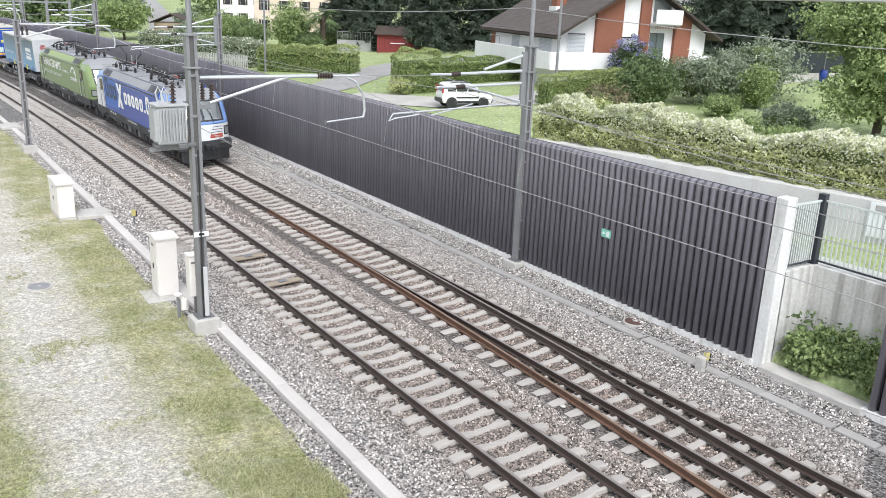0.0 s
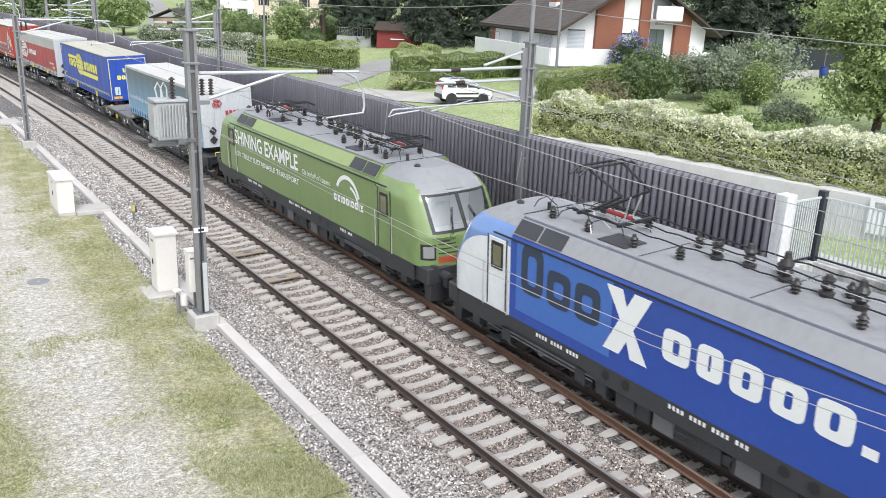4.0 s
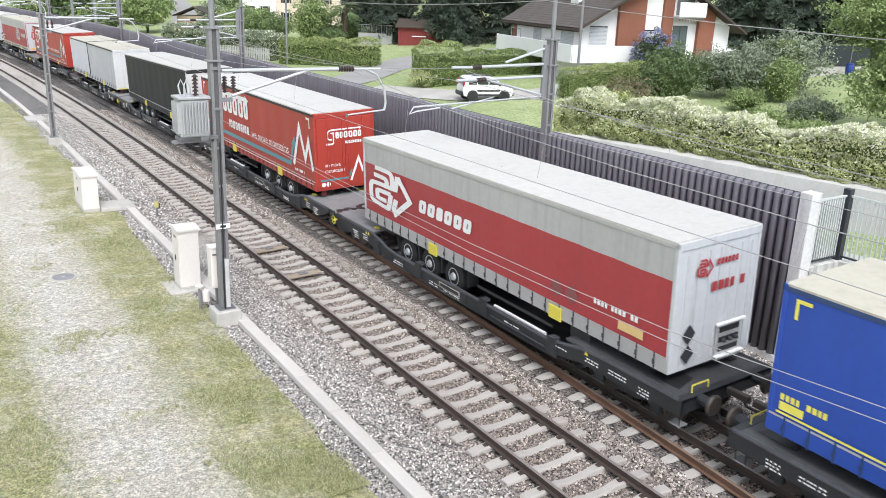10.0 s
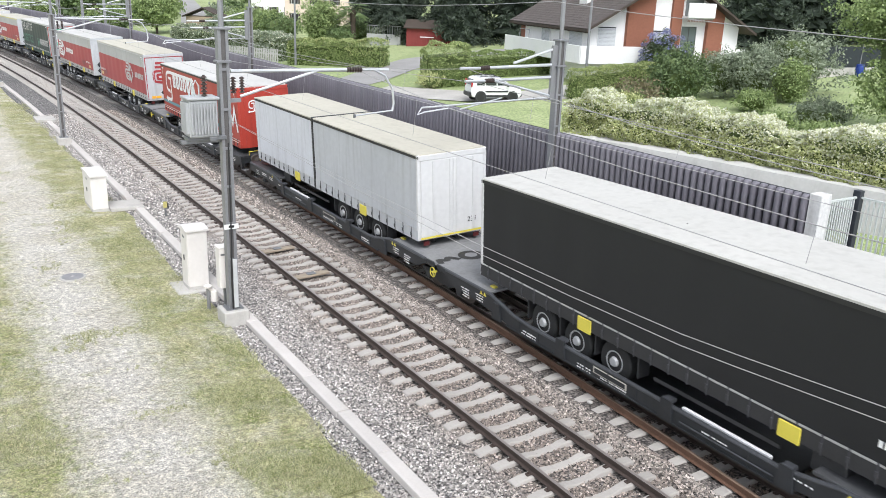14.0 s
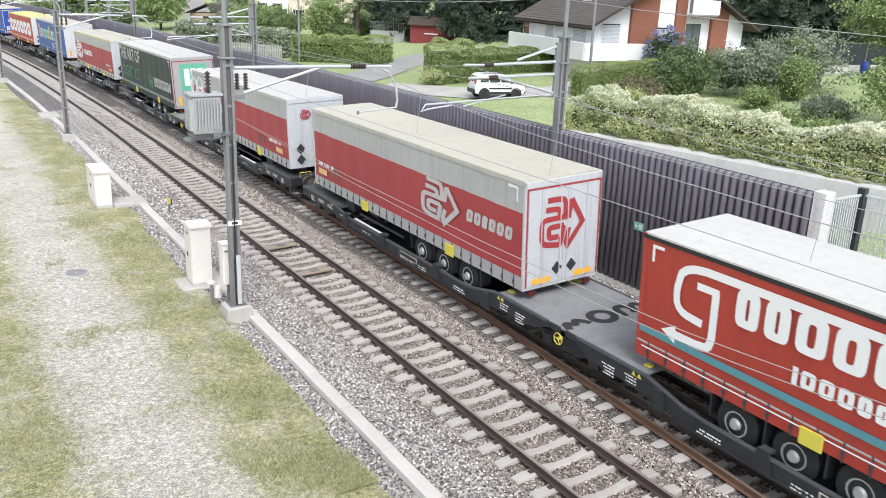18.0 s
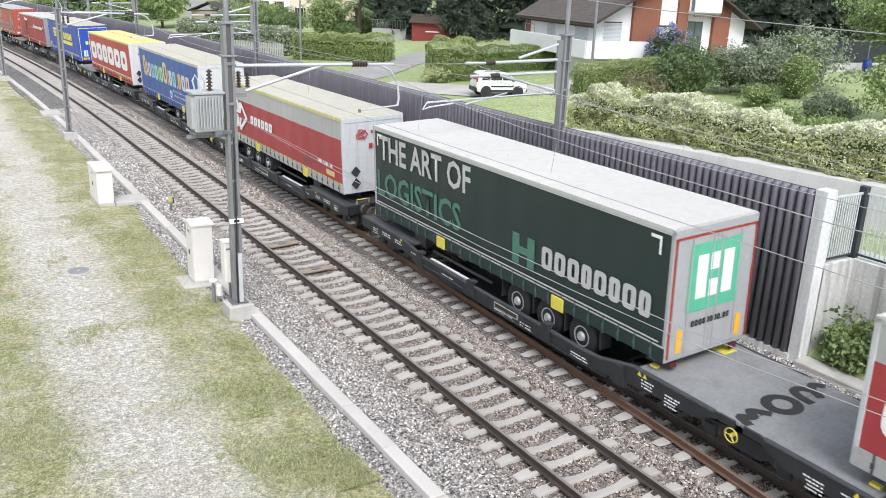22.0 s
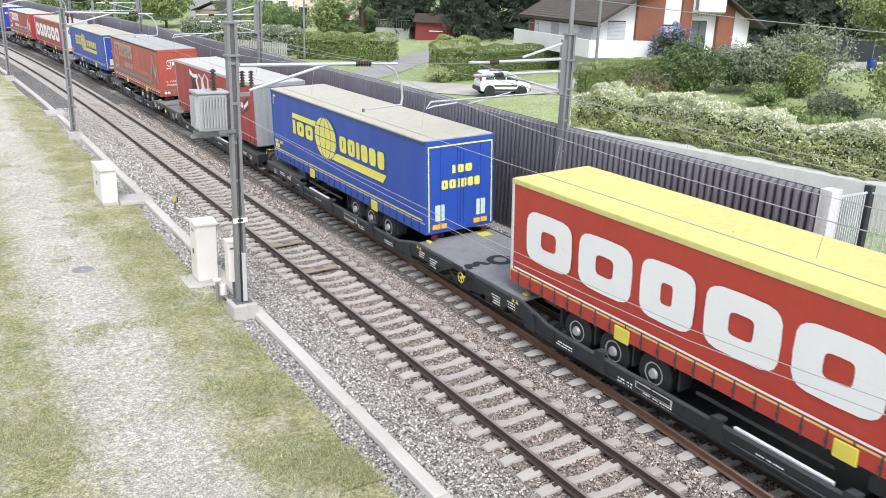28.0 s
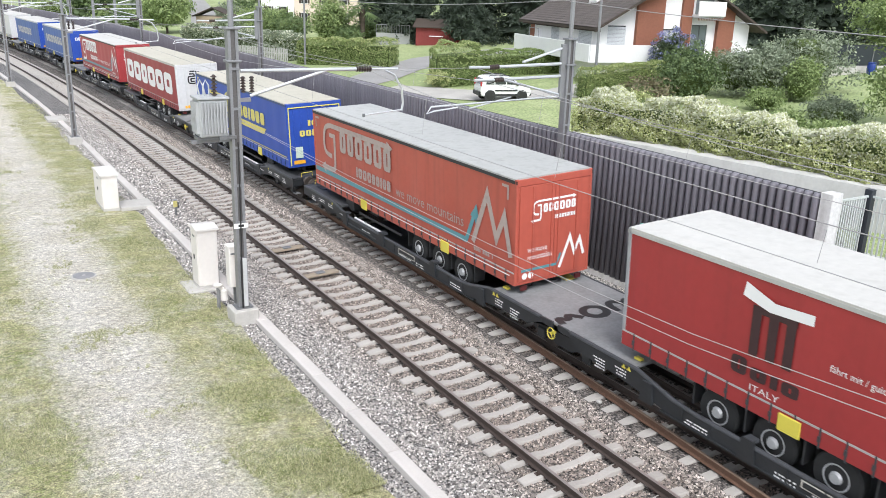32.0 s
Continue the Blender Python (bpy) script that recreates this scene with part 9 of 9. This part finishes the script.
        for x in (-0.5, -0.3, 0.3, 0.5):
            part("brake_hose", path_tube(bmesh.new(), [(x, f(0.0), 0.95), (x, f(-0.22), 0.8), (x, f(-0.25), 0.55), (x * 0.9, f(-0.1), 0.5)], 0.03, 6), BLACK, t)
        part("obstacle_guard", prism(bmesh.new(), [(f(0.05), 0.78), (f(0.5), 0.78), (f(0.42), 0.22), (f(0.12), 0.22)][:: 1 if lead else -1], "x", -1.25, 1.25), UNDER, t)
        # cab door with window, handrails, steps, mirror
        for sx in (-1, 1):
            x = sx * (w + 0.006)
            d = part("cab_door", bx(min(x, x - sx * 0.03), max(x, x - sx * 0.03), min(f(2.01), f(2.73)), max(f(2.01), f(2.73)), 1.35, 3.22, bev=0.01), nose, t)
            part("door_frame", box(box(bmesh.new(), min(x, x + sx * 0.012), max(x, x + sx * 0.012), min(f(1.96), f(2.00)), max(f(1.96), f(2.00)), 1.35, 3.26), min(x, x + sx * 0.012), max(x, x + sx * 0.012), min(f(2.73), f(2.77)), max(f(2.73), f(2.77)), 1.35, 3.26), UNDER, d)
            part("door_window", bx(min(x, x + sx * 0.02), max(x, x + sx * 0.02), min(f(2.13), f(2.61)), max(f(2.13), f(2.61)), 2.4, 3.12, bev=0.02), BLACK, d)
            part("window_pane", bx(min(x, x + sx * 0.026), max(x, x + sx * 0.026), min(f(2.19), f(2.55)), max(f(2.19), f(2.55)), 2.48, 3.04, bev=0.02), glass_mat("cab_glass", (0.16, 0.15, 0.08)), d)
            for yy in (1.85, 2.86):
                part("handrail", tb((x + sx * 0.05, f(yy), 1.3), (x + sx * 0.05, f(yy), 2.5), 0.016, 6), TRIM, t)
            for z in (0.35, 0.65, 0.95):
                part("step", bx(min(sx * 1.2, sx * 1.46), max(sx * 1.2, sx * 1.46), min(f(1.93), f(2.43)), max(f(1.93), f(2.43)), z, z + 0.03), UNDER, t)
    # frame skirt with ports
    for sx in (-1, 1):
        part("frame_skirt", prism(bmesh.new(), [(0.7, 1.3), (0.7, 0.8), (2.3, 0.8), (2.8, 0.98), (5.6, 0.98), (6.1, 0.86), (11.8, 0.86), (12.3, 0.98), (15.1, 0.98), (15.6, 0.8), (17.2, 0.8), (17.2, 1.3)], "x", min(sx * 1.44, sx * 1.51), max(sx * 1.44, sx * 1.51)), skirt, t)
    part("underframe", bx(-1.4, 1.4, 0.5, L - 0.5, 0.8, 1.3), UNDER, t)
    for y in (6.4, 7.0, 10.9, 11.5):
        part("jack_port", lx([(0.1, 0.0), (0.12, 0.01), (0.08, 0.012)], (-1.512, y, 1.12), (-1, 0, 0), 14), BLACK, t)
    pipe = mat("pipe_grey", (0.16, 0.16, 0.165), 0.5, 0.3, 0.15)
    for sx in (-1, 1):
        for y0, y1, z, r in ((1.2, 6.4, 0.8, 0.03), (2.0, 6.0, 0.72, 0.022), (11.6, 16.6, 0.8, 0.03), (12.0, 16.0, 0.7, 0.022)):
            part("air_pipe", tb((sx * 1.4, y0, z), (sx * 1.4, y1, z), r, 6), pipe, t)
        for y in (1.35, 2.6, 5.5, 6.3, 11.7, 12.4, 15.2, 16.5):
            part("sand_box", bx(min(sx * 1.18, sx * 1.44), max(sx * 1.18, sx * 1.44), y - 0.17, y + 0.17, 0.5, 0.86, bev=0.02), UNDER, t)
            part("sand_pipe", path_tube(bmesh.new(), [(sx * 1.25, y, 0.5), (sx * 1.2, y + 0.1, 0.3), (sx * 0.95, y + 0.15, 0.12)], 0.022, 6), pipe, t)
        for y in (2.5, 4.0, 5.5, L - 5.5, L - 4.0, L - 2.5):
            part("coil_spring", lx([(0.1, 0.0), (0.13, 0.03), (0.1, 0.07), (0.13, 0.11), (0.1, 0.15), (0.13, 0.19), (0.1, 0.23)], (sx * 1.26, y, 0.56), (0, 0, 1), 10), pipe, t)
        for y in (8.2, 9.3):
            part("air_tank", tb((sx * 1.2, y, 0.55), (sx * 1.2, y + 0.9, 0.55), 0.17, 12), UNDER, t)
        for y in (6.7, 7.5, 8.4, 9.6, 10.7):
            part("box_lid", bx(min(sx * 1.35, sx * 1.42), max(sx * 1.35, sx * 1.42), y, y + 0.55, 0.42, 0.8, bev=0.015), pipe if y in (7.5, 9.6) else UNDER, t)
    for y, wd in ((7.2, 1.0), (8.5, 1.5), (10.3, 0.8)):
        part("equipment_box", bx(-1.35, 1.35, y, y + wd, 0.35, 0.84, bev=0.03), UNDER, t)
    for y in (4.0, L - 4.0):
        b = bogie(t, y, 3.0)
        for d in (-0.6, 0.6):
            part("damper", tb((-1.2, d, 0.75), (-1.2, d * 2.1, 0.6), 0.05, 8), UNDER, b)
    # roof
    part("roof_deck", bx(-1.12, 1.12, 2.9, L - 2.9, 3.8, 3.9, bev=0.02), roofm, t, "grey roof deck")
    for sx in (-1, 1):
        for y0 in (2.95, L - 4.7):
            for k in (0, 1):
                m_ = prism(bmesh.new(), [(sx * (w - 0.06), 3.5), (sx * (w - 0.29), 3.79), (sx * (w - 0.27), 3.83), (sx * (w - 0.02), 3.52)], "y", y0 + k * 0.9, y0 + k * 0.9 + 0.82)
                part("roof_vent", m_, VENTM, t, "dark sloping vent grille")
        part("gutter", bx(min(sx * (w - 0.01), sx * (w + 0.02)), max(sx * (w - 0.01), sx * (w + 0.02)), 2.2, L - 2.2, 3.33, 3.37), BLACK, t)
        part("roof_side", prism(bmesh.new(), [(sx * (w - 0.035), 3.47), (sx * (w - 0.325), 3.835), (sx * (w - 0.31), 3.85), (sx * (w - 0.02), 3.48)], "y", 2.92, L - 2.92), roofside, t)
    ins = None
    spots = [(-0.75, 3.5), (-0.6, 4.4), (0.6, 3.6), (0.55, 5.0), (-0.55, 5.5), (-0.7, 6.5), (0.2, 6.2), (0.45, 7.4), (-0.2, 8.1), (0.5, 8.9), (-0.5, 10.6), (0.45, 10.9), (-0.72, 11.7), (0.6, 12.5), (-0.75, 13.1), (0.6, 14.0), (-0.7, 14.4)]
    for x, y in spots:
        m_ = Matrix.Translation((x, y, 3.9))
        if ins is None:
            ins = part("roof_insulator", lx([(0.07, 0), (0.07, 0.04), (0.11, 0.06), (0.06, 0.1), (0.11, 0.13), (0.06, 0.17), (0.1, 0.2), (0.05, 0.25), (0.04, 0.3)], (0, 0, 0), (0, 0, 1), 10), INSUR, t)
            ins.matrix_basis = m_
        else:
            again(ins, m_)
    rr = random.Random(5)
    for x in (-0.55, 0.0, 0.55):
        pts = [(x + 0.05 * math.sin(i * 0.45 + x), 3.6 + i * 0.3, 4.22 + 0.018 * math.sin(i * 2.1)) for i in range(36)]
        part("bus_bar", path_tube(bmesh.new(), pts, 0.018, 6), CABLE, t)
    for y0 in (3.4, 12.3):
        # folded pantograph
        p = new("pantograph", None)
        p.parent = t
        up = raised and y0 > 10
        el = Vector((0.45, y0 + 0.1, 4.85)) if up else Vector((0.45, y0 + 1.9, 4.35))
        hy, hz = (y0 + 1.15, 5.3) if up else (y0 + 0.1, 4.44)
        for s in (-1, 1):
            part("lower_arm", tb((s * 0.22, y0 + (1.3 if up else 0.2), 4.2), (s * el.x, el.y, el.z), 0.035, 6), CABLE, p)
            part("upper_arm", tb((s * el.x, el.y, el.z), (s * 0.55, hy, hz), 0.03, 6), CABLE, p)
        for d in (-0.15, 0.15):
            bm = path_tube(bmesh.new(), [(-0.95, hy + d, hz - 0.1), (-0.7, hy + d, hz + 0.04), (0.7, hy + d, hz + 0.04), (0.95, hy + d, hz - 0.1)], 0.03, 6)
            part("contact_strip", bm, CABLE, p)
        for s in (-1, 1):
            part("side_horn", path_tube(bmesh.new(), [(s * 0.7, hy - 0.15, hz + 0.02), (s * 0.9, hy, hz - 0.06), (s * 0.7, hy + 0.15, hz + 0.02)], 0.02, 6), CABLE, p)
            part("thrust_rod", tb((s * 0.12, y0 + 0.3, 4.2), (s * 0.18, el.y, el.z - 0.06), 0.018, 6), TRIM, p)
            part("base_rail", tb((s * 0.5, y0 - 0.1, 4.2), (s * 0.5, y0 + 1.6, 4.2), 0.03, 6), CABLE, p)
        part("drive_spring", tb((0, y0 + 0.2, 4.24), (0, y0 + 0.95, 4.24), 0.055, 8), mat("pantograph_red", (0.25, 0.03, 0.025), 0.5), p, "dull red drive cylinder")
        for d in (0, 1.3):
            part("base_bar", bx(-0.6, 0.6, y0 + d, y0 + d + 0.08, 4.16, 4.24), CABLE, p)
    # roof equipment between the pantographs: breakers, arresters, loose cable loops
    for y, h in ((7.0, 0.55), (7.7, 0.42), (8.6, 0.6), (9.5, 0.5), (10.2, 0.38)):
        part("breaker", lx([(0.13, 0), (0.15, 0.08), (0.09, 0.12), (0.14, 0.2), (0.09, 0.26), (0.14, 0.34), (0.08, h * 0.8), (0.06, h)], (rr.uniform(-0.35, 0.35), y, 3.9), (0, 0, 1), 12), INSUR, t)
    for y0 in (3.0, 4.2, 5.2, 12.2, 13.3, 14.4):
        for x in (-0.5, 0.35):
            x1 = x + rr.uniform(-0.3, 0.3)
            part("cable_loop", path_tube(bmesh.new(), [(x, y0, 3.92), (x + 0.05, y0 + 0.15, 4.15), ((x + x1) / 2, y0 + 0.5, 4.3), (x1, y0 + 0.85, 4.12), (x1, y0 + 1.0, 3.92)], 0.014, 5), CABLE, t)
    for x, y, dx in ((-0.8, 4.9, 0.5), (-0.85, 12.9, 0.6), (0.2, 13.9, 0.5)):
        part("pale_cable", path_tube(bmesh.new(), [(x, y, 3.92), (x + 0.1 * dx, y + 0.1, 4.08), (x + 0.5 * dx, y + 0.35, 4.18), (x + 0.9 * dx, y + 0.2, 4.1), (x + dx, y, 3.95)], 0.013, 5), TRIM, t, "thin pale cable loop")
    for y0 in (5.6, 8.4, 11.2):
        part("roof_joint", bx(-1.1, 1.1, y0, y0 + 0.025, 3.9, 3.91), UNDER, t)
    for y in (5.3, 12.0):
        part("roof_hatch", bx(-1.0, -0.3, y - 0.3, y + 0.55, 3.9, 3.93, bev=0.01), VENTM, t)
    for y in (2.9, 15.0):
        part("horn", tb((-0.3, y, 3.9), (-0.3, y, 4.1), 0.05, 8), BLACK, t)
    return t


def locos():
    lb = paint("loco_blue", (0.032, 0.078, 0.35), 0.05, 0.22)
    sky_ = paint("loco_pale_blue", (0.17, 0.27, 0.52), 0.05, 0.22)
    wh = paint("loco_white", (0.74, 0.75, 0.76), 0.05, 0.22)
    lroof = paint("loco_roof_light_grey", (0.27, 0.27, 0.28), 0.2, 0.55)
    a = loco("blue and white electric locomotive with grey roof", lb, UNDER, lroof, wh, "white cab with a pale blue brow", sky_, lroof, cab_paint("cab_livery_white_blue", (0.74, 0.75, 0.76), (0.17, 0.27, 0.52)), True)
    X = -1.512
    L = 17.9
    flat([rect(3.15, 1.5, 3.3, 1.78)], paint("loco_faded_blue", (0.06, 0.15, 0.47), 0.05), a, (X + 0.006, L, 0), SIDE_M, "blue_panel", "lighter blue panel")
    blocks("boo", 3.35, 6.1, 2.05, 0.9, paint("dark_navy", (0.03, 0.045, 0.08), 0.05), a, SIDE_M, L, X, "dark navy block", bar=0.28, w=0.95)
    blocks("x", 6.25, 7.55, 1.7, 1.5, WHITE, a, SIDE_M, L, X - 0.002, "large white cross mark", bar=0.2)
    blocks("oruuu.de", 7.9, 14.2, 2.08, 0.72, WHITE, a, SIDE_M, L, X, "large white block", bar=0.27)
    gr = paint("loco_green", (0.185, 0.262, 0.1), 0.15, 0.25)
    # roof slopes: a paler copy of the body green, with skylight in the colour
    pg = paint("loco_pale_green", (0.27, 0.335, 0.14), 0.15, 0.5)
    b = loco("dull green electric locomotive with grey roof and white slogan", gr, UNDER, pg, paint("loco_cab_green", (0.185, 0.262, 0.1), 0.1, 0.25), "dull green cab", paint("loco_cab_green", (0.185, 0.262, 0.1)), paint("loco_roof_light_grey", (0.27, 0.27, 0.28)), cab_paint("cab_livery_green", (0.185, 0.262, 0.1), (0.205, 0.275, 0.113)))
    for text, u0, u1, z, h, bold, sh, lab in (("SHINING EXAMPLE", 2.7, 9.2, 2.53, 0.58, 0.03, 0, "large white slogan"), ("FOR TRULY SUSTAINABLE TRANSPORT", 2.62, 9.2, 1.98, 0.22, 0.012, 0, "white slogan"), ("On behalf of nature", 9.5, 11.8, 2.5, 0.2, 0, 0.35, "thin white script")):
        letters(text, h, WHITE, b, (X, L - u0, z), SIDE_M, lab, width=u1 - u0, bold=bold, shear=sh)
    for au, av, r0, r1, a0, a1 in ((13.1, 2.2, 0.78, 0.92, 20, 150), (13.2, 2.1, 0.62, 0.72, 20, 80)):
        lo = [(au + r0 * math.cos(radians(a0 + (a1 - a0) * q / 16)), av + r0 * math.sin(radians(a0 + (a1 - a0) * q / 16))) for q in range(17)]
        hi = [(au + r1 * math.cos(radians(a0 + (a1 - a0) * q / 16)), av + r1 * math.sin(radians(a0 + (a1 - a0) * q / 16))) for q in range(17)]
        flat([lo + hi[::-1]], WHITE, b, (X, L, 0), SIDE_M, "arc_mark", "white arc mark")
    blocks("nxlonlnnlx", 12.1, 14.2, 2.1, 0.24, WHITE, b, SIDE_M, L, X, "small white block", bar=0.2)
    for v in (a, b):
        for y0, n_ in ((4.0, 14), (8.2, 18), (12.5, 8)):
            flat([rect(0.11 * i, 0, 0.07, 0.1) for i in range(n_) if i % 5 != 4], WHITE, v, (X - 0.003, L - y0, 1.08), SIDE_M, "code_line", "small white code line")
    return a, b


# ---- building the train and its motion ----
def train_y(t):
    """Where the leading end of the first trailer is: it slows a little."""
    return 82.03 - 10.803 * t + 0.02715 * t ** 2 - 0.0001795 * t ** 3


def train_pose(y, length):
    """The pose on the bend of a vehicle whose leading end is at y."""
    a, b = Vector((bend(y), y, 0)), Vector((bend(y + length), y + length, 0))
    h = math.atan2(-(b.x - a.x), b.y - a.y)
    return Matrix.Translation((TRACK2 + a.x, y, 0.034)) @ Matrix.Rotation(h, 4, "Z") @ Matrix.Rotation(-math.atan(CANT), 4, "Y")


VEHICLES = []
la, lb_ = locos()
VEHICLES += [(la, -39.05, 17.9), (lb_, -20.1, 17.9)]
w0 = pocket_wagon()
VEHICLES.append((w0, -1.39, W_LEN))
for k in range(1, 11):
    VEHICLES.append((copy_thing(w0, Matrix()), 34.4 * k - 1.39, W_LEN))
def built_to(t, lead_rise, tail_rise, length):
    """Gives a trailer its own length and the height of its body at either end."""
    k = length / L_TR
    for ob in t.children:
        m = ob.matrix_basis.copy()
        if ob.type != "MESH" or ob.data.users > 1:
            ob.matrix_basis = Matrix.Translation((0, (k - 1) * m.translation.y, 0)) @ m
            continue
        inv = m.inverted()
        for v in ob.data.vertices:
            p = m @ v.co
            up = max(0.0, (p.z - 1.8) / 2.4)
            p.z += up * (lead_rise + (tail_rise - lead_rise) * p.y / L_TR)
            p.y *= k
            v.co = inv @ p


# trailer by trailer: shift along the train, body rise at the leading and the other end, length
BUILD = {0: (0.1, 0, 0, 13.6), 1: (0.25, 0.12, 0.14, 13.5), 2: (-0.2, 0.18, 0.03, 13.95), 3: (-0.2, 0.25, 0.25, 13.75), 4: (-0.1, 0.28, 0.03, 13.75), 5: (-0.88, 0, 0, 13.6), 6: (-0.33, 0.13, 0.06, 13.85),
         7: (-0.32, 0.22, 0.2, 13.75), 8: (-0.3, 0.18, 0.03, 13.95), 9: (0.0, 0.26, 0.26, 13.65), 10: (-0.15, 0.08, 0.03, 13.75), 11: (0.12, 0.2, 0.22, 13.6),
         12: (0.1, 0.12, 0.1, 13.65), 13: (0.3, 0.25, 0.25, 13.5), 14: (-0.3, 0.15, 0.03, 13.95), 15: (-0.2, 0.2, 0.2, 13.6)}
for k, tr in enumerate(fleet()):
    nudge, rise0, rise1, size = BUILD.get(k, (0.0, 0.0, 0.0, L_TR))
    if rise0 or rise1 or size != L_TR:
        built_to(tr, rise0, rise1, size)
    VEHICLES.append((tr, 34.4 * (k // 2) + 18.02 * (k % 2) + nudge, size))


def motions():
    for ob, off, length in VEHICLES:
        rows = []
        for i in range(17):
            y = train_y(2.0 * i) + off
            rows.append((2.0 * i, train_pose(y, length)))
        walk(ob, rows)


motions()
